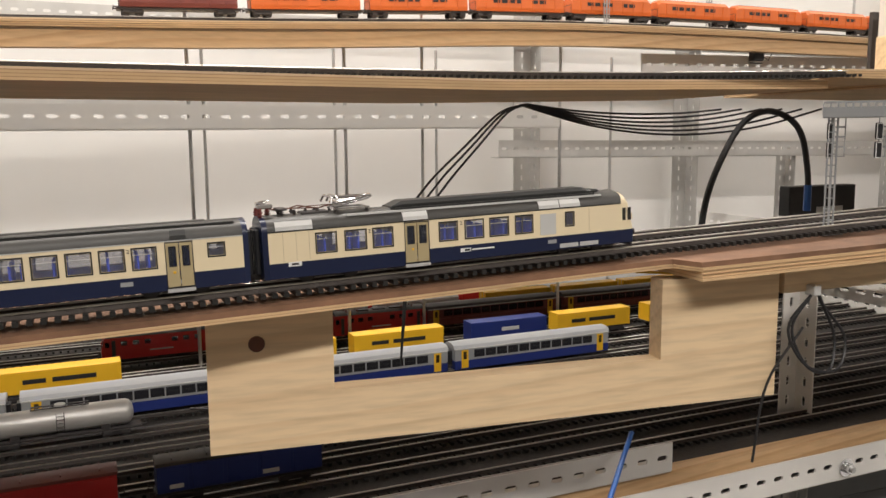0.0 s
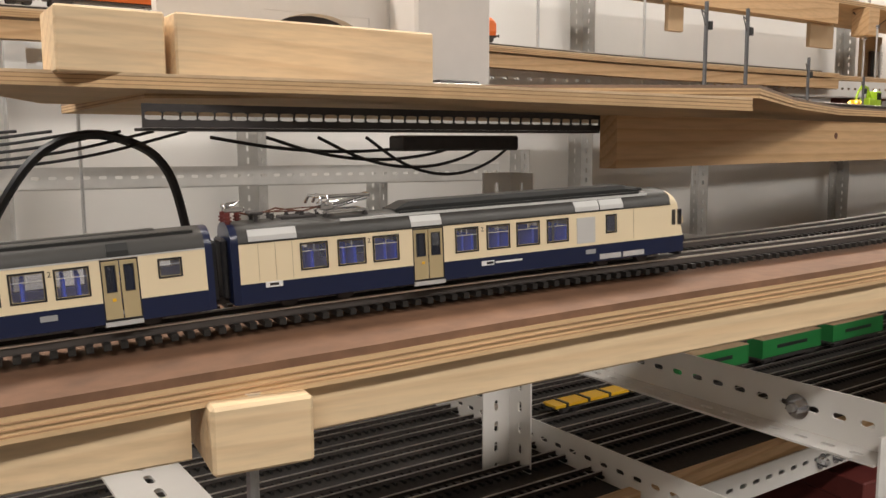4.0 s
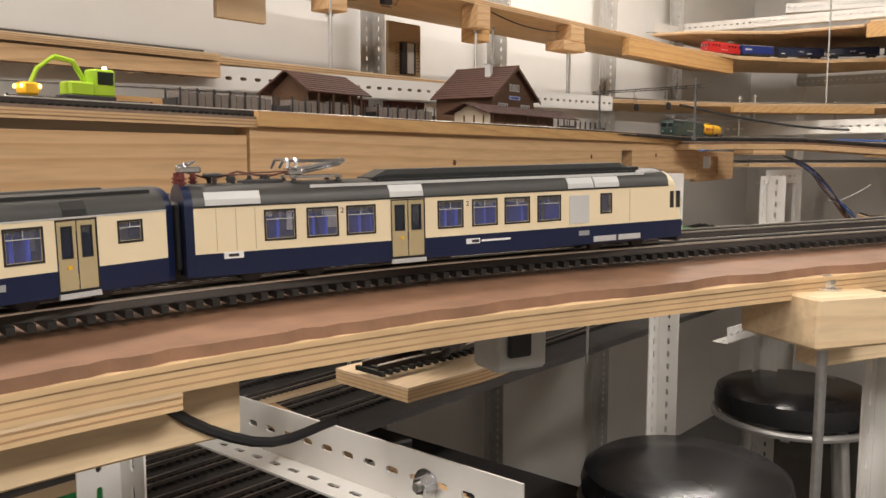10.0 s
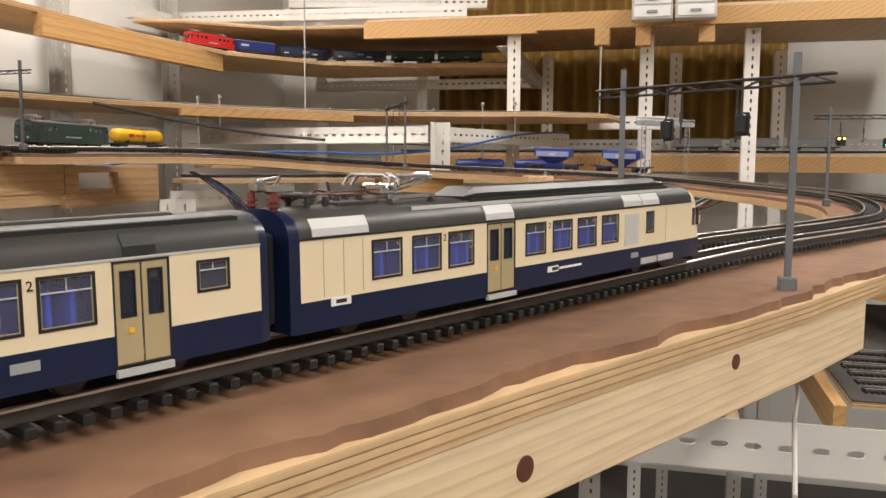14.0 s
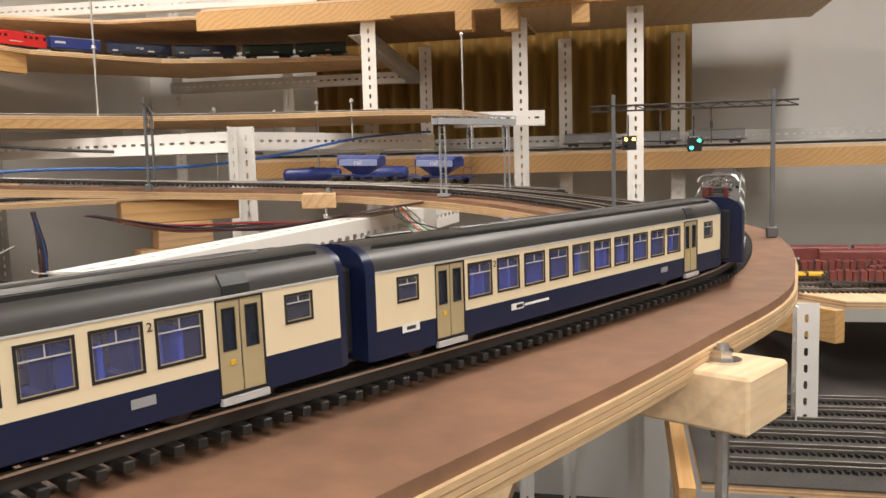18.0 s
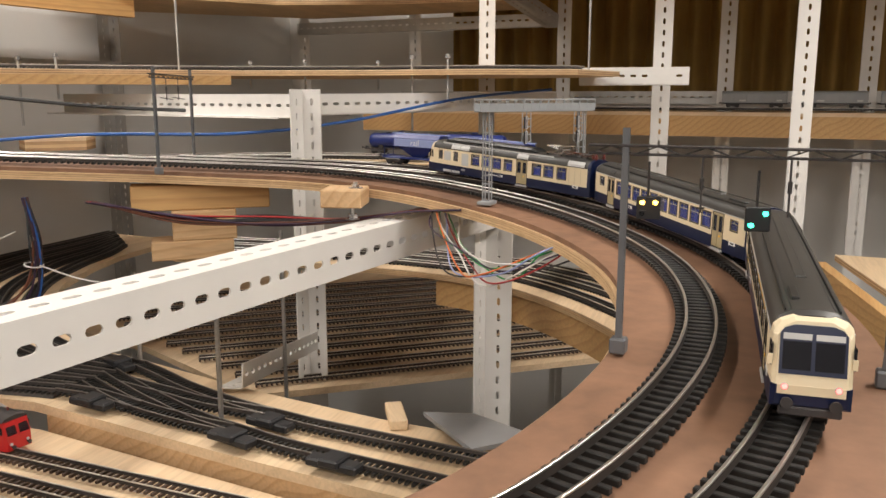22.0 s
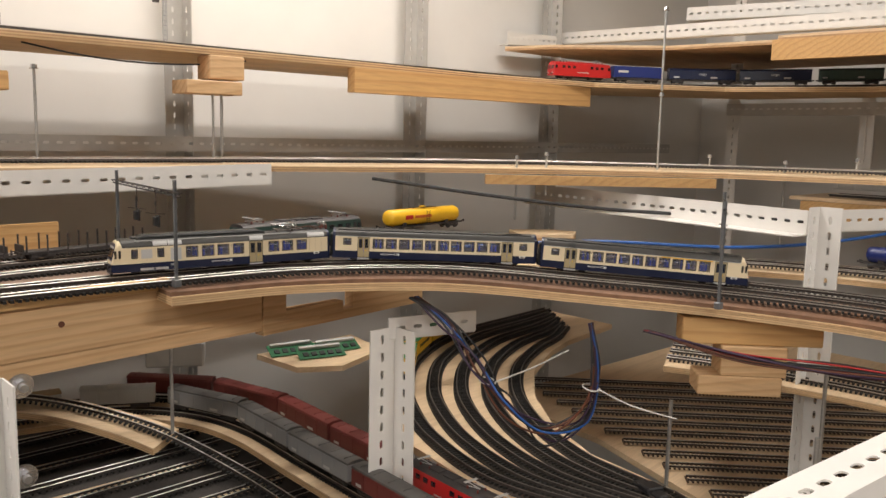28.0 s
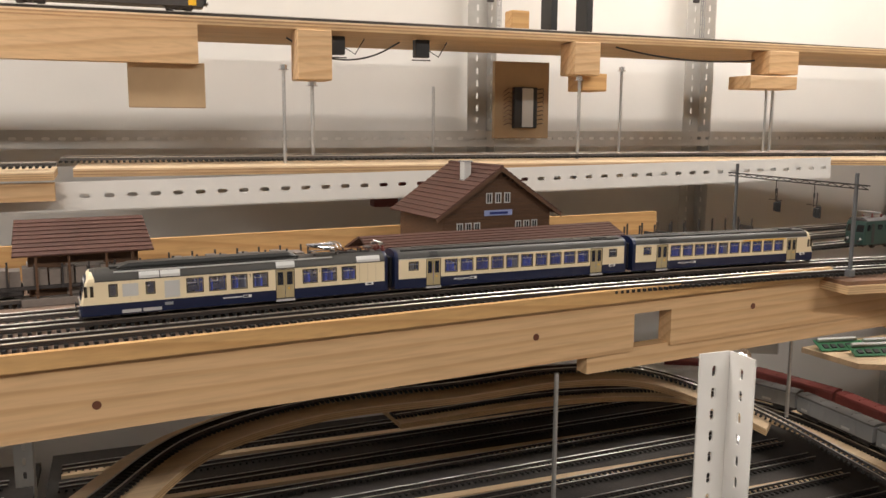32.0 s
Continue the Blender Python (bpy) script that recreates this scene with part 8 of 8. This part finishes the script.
for x, y, z1 in ((0.45, 0.555, 1.425), (0.52, 0.56, 1.425), (0.814, 0.678, 1.403), (1.05, 0.735, 1.392)):
    small_mast(x, y, ZD, z1)
portal((3.140, 0.385), (3.318, 0.4835), 1.3085, 1.3085, 1.446, 1.436, "grey catenary portal over the far side of the loop")
for x, y, z0, z1 in ((2.923, 1.502, 1.668, 1.80), (2.47, 1.53, 1.668, 1.78), (0.10, 1.19, 1.455, 1.60), (-0.14, 1.17, 1.455, 1.60)):
    t = thing("lattice_signal", "grey lattice signal mast with dark heads", "model signal", "signals")
    lattice_mast(t, x, y, z0, z1, 0.006)
    part("signal_arm", Mesh().box(x - 0.024, y - 0.003, z1 - 0.004, x + 0.006, y + 0.003, z1), M_GREY, t)
    part("signal_box", Mesh().bbox(x - 0.024, y - 0.004, z1 - 0.032, x - 0.012, y + 0.004, z1 - 0.004, 0.0008), M_DARK, t)
ta = thing("tunnel_arch", "black tunnel portal piece on the third level", "model arch", m=pose(2.545, 1.40, 1.668))
arc_o = [(0.042 * math.cos(a), 0.078 + 0.042 * math.sin(a)) for a in np.linspace(0, math.pi, 13)]
arc_i = [(0.030 * math.cos(a), 0.078 + 0.030 * math.sin(a)) for a in np.linspace(0, math.pi, 13)]
loop_o = [(0.042, 0.0)] + arc_o + [(-0.042, 0.0)]
loop_i = [(0.030, 0.0)] + arc_i + [(-0.030, 0.0)]
am = Mesh()
n = len(loop_o)
am.v = [(x, y, z) for y in (-0.02, 0.02) for lp_ in (loop_o, loop_i) for x, z in lp_]
for i in range(n - 1):
    am.f += [(i, i + 1, n + i + 1, n + i), (2 * n + i, 3 * n + i, 3 * n + i + 1, 2 * n + i + 1), (i, 2 * n + i, 2 * n + i + 1, i + 1), (n + i, n + i + 1, 3 * n + i + 1, 3 * n + i)]
am.f += [(0, n, 3 * n, 2 * n), (n - 1, 3 * n - 1, 4 * n - 1, 2 * n - 1)]
part("arch", am, M_BLACK, ta)
block(2.455, 1.42, 1.668, 0.035, 0.03, 0.05, 0, M_PINE_UP, "golden pine block on the third level")

# ---- pieces on the upper left deck ----
block(-0.081, 0.635, 1.3385, 0.070, 0.05, 0.043, 0, M_PINE_FR, "clear pine block on the upper deck")
block(0.066, 0.632, 1.336, 0.212, 0.05, 0.046, 0, M_PINE_FR, "long pine block on the upper deck")
pa = thing("plaster_portal", "white plaster tunnel portal on the upper deck", "model arch", m=pose(0, 0.72, 1.338))
part("portal_wall", holed(Mesh(), Matrix.Identity(4), -0.02, 0.285, 0, 0.13, 0.014, [(0.07, 0.175, 0, 0.07)]), M_PLAST, pa)
arch_cut = Mesh()
arch = [(0.1225 + 0.0525 * math.cos(math.pi * i / 12), 0.04 + 0.03 * math.sin(math.pi * i / 12)) for i in range(13)]
arch_cut.v = [(x, y, w) for x, z in arch for y, w in ((0.0005, z), (0.0135, z), (0.0135, 0.0705), (0.0005, 0.0705))]
arch_cut.f = [(4 * i + j, 4 * i + 4 + j, 4 * i + 4 + (j + 1) % 4, 4 * i + (j + 1) % 4) for i in range(12) for j in range(4)] + [(0, 1, 2, 3), (51, 50, 49, 48)]
part("arch_soffit", arch_cut, M_PLAST, pa)
part("wing_wall", Mesh().bbox(0.195, -0.05, 0, 0.28, -0.001, 0.125, 0.003), M_PLAST, pa)
part("tunnel_lining", Mesh().box(0.05, 0.08, 0, 0.20, 0.086, 0.10), M_DARK, pa)
block(0.215, 0.645, 1.335, 0.045, 0.03, 0.012, 0, M_DARK, "flat dark plate on the upper deck", name="dark_plate")
block(0.262, 0.64, 1.334, 0.04, 0.03, 0.010, 4, M_DARK, "flat dark plate on the upper deck", name="dark_plate")
slotted_angle((-0.067, 0.60, 1.301), (0.356, 0.60, 1.301), 0.016, 0, M_DARK, "dark slotted channel under the upper deck", wide=0.02, pitch=0.012)


# ---- clamps, boxes, stool and small hardware ----
def clamp(x, y, z, turn=0.0):
    t = thing("screw_clamp", "steel screw clamp with a red handle", "clamp", "clamps", pose(x, y, z, 0, 0, turn))
    part("bar", Mesh().bbox(-0.003, -0.008, -0.06, 0.003, 0.004, 0.05, 0.0006), M_STEEL, t)
    part("fixed_jaw", Mesh().bbox(-0.005, -0.055, 0.036, 0.005, 0.004, 0.05, 0.002), M_BLACK, t)
    part("sliding_jaw", Mesh().bbox(-0.006, -0.055, -0.03, 0.006, 0.006, -0.010, 0.002), M_BLACK, t)
    part("spindle", Mesh().cyl((0, -0.045, -0.05), (0, -0.045, 0.02), 0.004, 10), M_ROD, t)
    part("handle", Mesh().cyl((0, -0.045, -0.15), (0, -0.045, -0.05), 0.012, 14, 0.010), M_RED, t, "red wooden handle", smooth=True)
    part("pad", Mesh().cyl((0, -0.045, 0.02), (0, -0.045, 0.024), 0.008, 14), M_BLACK, t)


clamp(1.535, 0.67, 0.935, 80)
clamp(1.565, 0.80, 0.90, 75)
beam("yard_lip", (1.605, 0.95), (1.505, 0.42), 0.018, 0.935, 0.962, M_PINE, "pine strip with clamps at the yard edge")


def carton(x, y, z, sx, sy, sz, turn, m, label, bar=M_DARK):
    t = thing("carton", label, "box", "cartons", pose(x, y, z, 0, 0, turn))
    part("box_body", Mesh().bbox(-sx / 2, -sy / 2, 0, sx / 2, sy / 2, sz * 0.72, 0.002), m, t)
    part("lid", Mesh().bbox(-sx / 2 - 0.002, -sy / 2 - 0.002, sz * 0.72, sx / 2 + 0.002, sy / 2 + 0.002, sz, 0.002), m, t)
    part("label_bar", Mesh().box(-sx * 0.3, -sy / 2 - 0.0025, sz * 0.3, sx * 0.2, -sy / 2 - 0.0005, sz * 0.5), bar, t)


FLOOR_SHELF = 0.70
sl = single("floor_shelf", Mesh().bbox(-2.2, 0.45, 0.685, 2.2, 1.5, 0.70, 0.002), M_DARK, "dark board shelf below the storage yard", "shelf", "layout decks")
carton(0.02, 0.50, 0.70, 0.20, 0.14, 0.11, 20, M_LGREY, "white carton lying under the layout", M_RED)
carton(-0.35, 0.62, 0.70, 0.30, 0.18, 0.10, 5, M_BLACK, "black carton under the layout")
carton(-0.02, 0.78, 0.70, 0.32, 0.16, 0.12, -4, M_GREY, "grey carton under the layout")
carton(0.42, 0.72, 0.70, 0.34, 0.2, 0.09, 6, M_BLACK, "black carton under the layout")
carton(1.05, 0.70, 0.70, 0.3, 0.2, 0.12, -5, M_BROWN, "dark red carton under the layout", M_LGREY)
carton(1.44, 0.78, 0.70, 0.16, 0.12, 0.13, 12, M_LGREY, "white carton lying under the layout", M_RED)
carton(1.68, 0.66, 0.70, 0.2, 0.14, 0.10, -20, M_BLUE, "blue carton under the layout", M_LGREY)
carton(-0.9, 0.60, 0.70, 0.34, 0.2, 0.16, 3, M_BLUE, "blue carton under the layout", M_LGREY)
carton(-1.25, 0.58, 0.70, 0.26, 0.18, 0.2, -3, M_RED, "red carton under the layout", M_LGREY)
stl = thing("stool", "round black padded stool below the layout", "stool", m=pose(2.19, 0.60, 0.03))
seat = [[(0.17 * k * math.cos(2 * math.pi * i / 36), 0.17 * k * math.sin(2 * math.pi * i / 36), z) for i in range(36)] for k, z in ((0.85, 0.70), (0.99, 0.715), (1.0, 0.735), (0.97, 0.755), (0.88, 0.765), (0.4, 0.768))]
part("seat", loft(Mesh(), seat), mat("black_leatherette", (0.02, 0.02, 0.022), 0.25, var=0.2, scale=60), stl, smooth=True)
part("seat_ring", Mesh().tube([(0.168 * math.cos(a), 0.168 * math.sin(a), 0.70) for a in np.linspace(0, 2 * math.pi, 37)], 0.008, 8), M_STEEL, stl, "bright metal ring", smooth=True)
for a in (45, 135, 225, 315):
    c, s = math.cos(radians(a)), math.sin(radians(a))
    part("leg", Mesh().cyl((0.13 * c, 0.13 * s, 0.70), (0.2 * c, 0.2 * s, -0.03), 0.011, 10), M_STEEL, stl)
part("foot_ring", Mesh().tube([(0.178 * math.cos(a), 0.178 * math.sin(a), 0.24) for a in np.linspace(0, 2 * math.pi, 33)], 0.007, 8), M_STEEL, stl, smooth=True)

stool_b = copy_thing(stl, pose(2.80, 0.62, 0.03, 0, 0, 20))
# electronics on the plywood shelf beside the goods line
single("shelf_board", Mesh().prism([(2.95, 1.20), (2.96, 1.08), (3.03, 1.04), (3.16, 1.09), (3.18, 1.22)], 1.098, 1.108), M_PLYTOP, "small plywood shelf for circuit boards", "plywood deck", "layout decks")
for x, y, a in ((3.0, 1.15, -10), (3.03, 1.10, -14), (3.08, 1.12, -10)):
    t = thing("circuit_board", "green circuit board with dark chips", "circuit board", "circuit boards", pose(x, y, 1.1095, 25, 0, a))
    part("board", Mesh().bbox(-0.045, 0, 0, 0.045, 0.032, 0.0016, 0.0003), M_PCB, t)
    for k in range(5):
        part("chip", Mesh().bbox(-0.036 + k * 0.016, 0.006, 0.0016, -0.026 + k * 0.016, 0.016, 0.004, 0.0004), M_BLACK, t)
    part("terminal_strip", Mesh().bbox(-0.04, 0.024, 0.0016, 0.04, 0.030, 0.008, 0.0005), M_LGREY, t, "grey terminal strip")
wb = thing("white_module", "white module box on the goods deck", "control box", m=pose(2.76, 1.13, 1.16, 0, 0, -30))
part("case", Mesh().bbox(-0.045, -0.03, -0.02, 0.045, 0.03, 0.02, 0.003), M_LGREY, wb)
part("lid", Mesh().bbox(-0.040, -0.026, 0.02, 0.040, 0.026, 0.024, 0.001), M_WHITE, wb)
for x, z, w in ((0.45, 1.13, 0.19), (2.25, 1.40, 0.11), (2.44, 1.40, 0.12)):
    t = thing("control_box", "dark control box hung behind the decks", "control box", "control boxes", pose(x, 1.22 if z < 1.2 else 1.45, z))
    part("case", Mesh().bbox(-w / 2, 0, -0.03, w / 2, 0.03, 0.032, 0.002), M_BLACK if z < 1.2 else M_BROWN, t)
    part("label_plate", Mesh().box(-w * 0.1, -0.001, -0.028, w * 0.3, 0.0005, -0.012), M_LGREY, t)
for y in (-0.045, -0.165):
    t = thing("drawer_box", "white two-drawer storage box under the top shelf", "drawer box", "drawer boxes", pose(4.135, y, 1.735, 0, 0, -90))
    part("case", Mesh().bbox(-0.057, -0.03, 0, 0.057, 0.03, 0.078, 0.002), M_LGREY, t)
    for k in range(2):
        d = part("drawer", Mesh().bbox(-0.051, -0.034, 0.006 + 0.036 * k, 0.051, -0.029, 0.036 + 0.035 * k, 0.002), M_WHITE, t)
        part("handle", Mesh().bbox(-0.015, -0.039, 0.016 + 0.035 * k, 0.015, -0.034, 0.024 + 0.035 * k, 0.001), M_GREY, d)


# ---- cables ----
def cable(pts, r, material, label, name="cable"):
    return single(name, Mesh().tube(spline(pts, 0.006 if r < 0.002 else 0.01), r, 7), material, label, "cable", "cables", smooth=True)


def sag(a, b, drop, k=5):
    a, b = Vector(a), Vector(b)
    return [tuple(a.lerp(b, i / k) - Vector((0, 0, drop * 4 * (i / k) * (1 - i / k)))) for i in range(k + 1)]


rnd = random.Random(5)
J = (-0.41, 0.97, 1.312)
for i in range(6):
    cable(sag((J[0], J[1] + 0.004 * i, J[2]), (-0.10 + 0.03 * i, 0.93 - 0.01 * i, 1.306), 0.010 + 0.006 * i), 0.0016, M_BLACK, "black cable drooping below the upper deck")
for i in range(3):
    cable([J, (-0.44 - 0.006 * i, 0.97, 1.300), (-0.49 - 0.010 * i, 0.96, 1.255), (-0.54 - 0.014 * i, 0.955, 1.205), (-0.575 - 0.012 * i, 0.95, 1.16), (-0.60, 0.95, 1.08), (-0.61, 0.95, 0.97)], 0.0016, M_BLACK, "black cable dropping behind the lower line")
cable([(-0.165, 0.9, 0.93), (-0.16, 0.9, 1.08), (-0.15, 0.9, 1.17), (-0.122, 0.9, 1.235), (-0.085, 0.9, 1.285), (-0.039, 0.9, 1.303), (0.010, 0.9, 1.29), (0.036, 0.9, 1.262), (0.050, 0.9, 1.21), (0.052, 0.9, 1.185)], 0.0048, M_BLACK, "thick black hose arching behind the line")
cable([(0.052, 0.9, 1.19), (0.052, 0.9, 1.15)], 0.006, M_BLUECABLE, "blue plug on the end of the hose")
for i in range(4):
    cable(sag((0.02 + 0.05 * i, 0.72, 1.298), (0.28 + 0.03 * i, 0.74, 1.296), 0.012 + 0.008 * i), 0.0016, M_BLACK, "thin black wire under the upper deck")
single("relay_strip", Mesh().bbox(0.20, 0.70, 1.285, 0.34, 0.73, 1.30, 0.002), M_DARK, "dark strip of relays under the upper deck", "relay strip")
cl = thing("cable_clip", "white cable clip with hanging black loops", "cable clip", m=pose(-0.440, 0.440, 1.140))
part("clip", Mesh().bbox(-0.004, -0.003, -0.004, 0.004, 0.008, 0.005, 0.001), M_LGREY, cl)
for k in range(2):
    pts = [(0.0, 0.001, 0.0), (-0.02 - 0.004 * k, 0.004, -0.03), (-0.008, -0.002, -0.062), (0.02 + 0.01 * k, 0.0, -0.070), (0.032 + 0.012 * k, 0.006, -0.045), (0.016, 0.006, -0.014), (0.004, 0.002, 0.0)]
    part("cable_loop", Mesh().tube(spline(pts, 0.005), 0.0013, 6), M_BLACK, cl, "black cable loop")
part("cable_tail", Mesh().tube(spline([(-0.01, 0.002, -0.03), (-0.045, 0.004, -0.075), (-0.055, 0.006, -0.14)], 0.008), 0.0012, 6), M_BLACK, cl, "black cable tail")
cable([(-0.53, 0.56, 1.145), (-0.40, 0.55, 1.135), (-0.28, 0.57, 1.14), (-0.12, 0.60, 1.155)], 0.0014, M_YEL, "thin yellow wire under the front deck")
for k, m in enumerate((M_BLACK, M_BRW, M_WHW)):
    cable(sag((-0.92 + 0.02 * k, 0.60, 1.06), (-0.55, 0.58, 1.055), 0.02 + 0.012 * k), 0.0010, m, "thin loose wire below the cut-out board")
cable([(-0.62, 0.50, 0.84), (-0.60, 0.52, 0.90), (-0.545, 0.56, 0.955), (-0.50, 0.60, 0.975)], 0.0026, M_BLUECABLE, "bright blue cable below the frame")
# blue network cable behind the loop
cable([(3.02, 1.02, 1.30), (3.1, 0.95, 1.32), (3.32, 0.75, 1.343), (3.50, 0.55, 1.342), (3.66, 0.42, 1.36), (3.9, 0.3, 1.40), (4.2, 0.2, 1.42)], 0.0028, M_BLUECABLE, "blue network cable behind the loop")
# bundles in the middle of the loop
for k in range(9):
    m = (M_BLACK, M_PURW, M_BLACK, M_BRW, M_BLUECABLE, M_PURW, M_BLACK, M_BLACK, M_BRW)[k]
    j = lambda q: rnd.uniform(-q, q)
    cable([(2.90 + j(0.008), 0.70, 1.302), (2.915 + j(0.01), 0.65, 1.275 + j(0.006)), (2.935 + j(0.012), 0.61, 1.225 + j(0.012)), (2.955 + j(0.012), 0.57, 1.17 + j(0.012)), (2.99 + j(0.012), 0.53, 1.135 + j(0.014)), (3.025 + j(0.01), 0.50, 1.165 + j(0.014)), (3.03 + j(0.01), 0.49, 1.22), (3.03 + j(0.006), 0.50, 1.285)], 0.0014, m, "dark wire bundle hanging inside the loop")
for p in ((2.945, 0.60, 1.20), (3.03, 0.495, 1.20)):
    o = single("cable_tie", Mesh().tube([(p[0] + 0.011 * math.cos(a), p[1] + 0.011 * math.sin(a), p[2] + 0.002 * math.sin(a)) for a in np.linspace(0, 2 * math.pi, 17)], 0.0011, 5), M_WHW, "white cable tie round a wire bundle", "cable tie", "cable ties")
cable([(2.95, 0.59, 1.20), (3.0, 0.57, 1.215), (3.05, 0.55, 1.235)], 0.0011, M_WHW, "long white cable tie tail")
cable([(3.03, 0.485, 1.20), (3.06, 0.45, 1.18), (3.10, 0.41, 1.165)], 0.0011, M_WHW, "long white cable tie tail")
for k in range(12):
    m = (M_BLACK, M_BRW, M_BLACK, M_PURW, M_REDW, M_BLACK)[k % 6]
    y = rnd.uniform(-0.01, 0.01)
    cable([(3.08 + 0.012 * rnd.random(), 0.45 + y, 1.275), (3.14, 0.36 + y, 1.262 - 0.015 * rnd.random()), (3.19 + y, 0.26, 1.255 - 0.012 * rnd.random()), (3.215 + y, 0.16, 1.256 - 0.006 * rnd.random()), (3.21 + y, 0.06, 1.27), (3.17 + y, -0.03, 1.283)], 0.0012, m, "thin wire clipped under the loop deck")
for k, m in enumerate((M_WHW, M_GRW, M_REDW, M_LBLUE, M_GRW, M_WHW, M_ORANGE, M_PURW, M_BLACK)):
    d = 0.006 * k
    u = lambda q: rnd.uniform(-q, q)
    cable([(3.27 - d, 0.04 - d * 0.3, 1.283), (3.22 - d + u(0.012), 0.0 + u(0.012), 1.262 + u(0.012)), (3.14 - d + u(0.02), -0.055 + u(0.012), 1.240 + u(0.014)), (3.07 + u(0.02), -0.11 + u(0.012), 1.240 + u(0.016)), (3.08 + u(0.025), -0.155 - d * 0.4, 1.258 + u(0.010)), (3.12 + u(0.02), -0.19 - d, 1.282)], 0.0009, m, "thin coloured wire hanging under the loop")
for k, m in enumerate((M_BRW, M_WHW, M_BLACK, M_REDW, M_BRW)):
    cable([(2.20 + 0.01 * k, -0.10, 1.236), (2.24 + 0.012 * k, -0.13, 1.195), (2.30 + 0.01 * k, -0.16, 1.165 - 0.002 * k), (2.36, -0.20, 1.15)], 0.0022, m, "brown cable strands below the curve")
cable([(2.02, -0.17, 1.160), (2.10, -0.18, 1.172), (2.18, -0.19, 1.180), (2.26, -0.17, 1.175)], 0.0014, M_WHW, "thin white wire below the curve")
for k, m in enumerate((M_BRW, M_REDW, M_BRW, M_BLACK, M_WHW, M_BRW)):
    cable(sag((1.58 + 0.01 * k, 0.33 - 0.01 * k, 1.205), (2.0 + 0.03 * k, 0.28 + 0.02 * k, 1.17), 0.02 + 0.006 * k), 0.0013, m, "loose brown wire under the curving deck")
wc = thing("wire_connector", "white connector block with a black plug", "connector", m=pose(1.277, 0.30, 1.188, 0, 0, -20))
part("block", Mesh().bbox(-0.016, -0.012, 0, 0.016, 0.012, 0.028, 0.002), M_LGREY, wc)
part("plug", Mesh().bbox(-0.010, -0.015, 0.008, 0.004, -0.012, 0.022, 0.001), M_BLACK, wc)
cable([(1.08, 0.325, 1.212), (1.10, 0.318, 1.195), (1.13, 0.314, 1.182), (1.17, 0.32, 1.18)], 0.0022, M_BLACK, "short black cable below the beam")
cable(sag((2.60, 1.32, 1.652), (3.0, 1.32, 1.652), 0.018), 0.0016, M_BLACK, "black cable under the third level")
cable(sag((2.02, 1.32, 1.645), (2.20, 1.32, 1.645), 0.03), 0.0014, M_BLACK, "black cable under the third level")
cable([(3.1, 1.05, 1.44), (3.3, 0.96, 1.41), (3.5, 0.83, 1.385), (3.68, 0.66, 1.375), (3.80, 0.5, 1.37)], 0.0035, M_BLACK, "thick black cable under the upper deck")
for x, y, z in ((2.10, 1.33, 1.645), (2.24, 1.33, 1.645), (0.2, 1.17, 1.428), (0.55, 1.17, 1.428)):
    t = thing("relay", "black relay box with wires under a deck", "relay", "relays", pose(x, y, z))
    part("case", Mesh().bbox(-0.012, -0.008, -0.022, 0.012, 0.008, 0.006, 0.001), M_BLACK, t)
    part("lever", Mesh().cyl((-0.016, 0, -0.026), (0.016, 0, -0.026), 0.001, 6), M_DARK, t)
    part("wire", Mesh().tube([(0.012, 0, -0.01), (0.03, 0, -0.02), (0.045, 0, 0.004)], 0.0009, 5), M_BLACK, t)

# knots in the timber
def knot(x, y, z, a, r):
    o = single("wood_knot", Mesh().cyl((0, 0.0012, 0), (0, -0.0005, 0), r, 14, r * 0.9), M_BRW, "dark round knot in a pine beam", "wood knot", "wood knots")
    o.matrix_basis = pose(x, y, z, 0, 0, a)


for x, y, z, r in ((0.80, 0.628, 1.300, 0.0045), (1.0505, 0.6545, 1.295, 0.004), (1.75, 0.731, 1.291, 0.004), (2.17, 0.777, 1.299, 0.004), (2.48, 0.811, 1.302, 0.004)):
    knot(x, a_at(a_along(x))[1], z, 6, r)
knot(-0.885, 0.508, 1.128, -8, 0.006)
for x, less, low, r in ((0.61, 0.003, 0.042, 0.0045), (1.93, 0.0005, 0.044, 0.005), (2.105, 0.0005, 0.034, 0.004)):
    p, q = along(s_of(x, 0.05) - 0.002), along(s_of(x, 0.05))
    left = Vector((p.y - q.y, q.x - p.x, 0)).normalized()
    q = q + left * edge_of([q], less)[0]
    knot(q.x, q.y, q.z - low, math.degrees(math.atan2(-left.x, left.y)), r)


def motions():
    for i, car in enumerate(TRAIN):
        walk(car, [(k * 0.25, coach_pose(i, k * 0.25)) for k in range(129)])


motions()
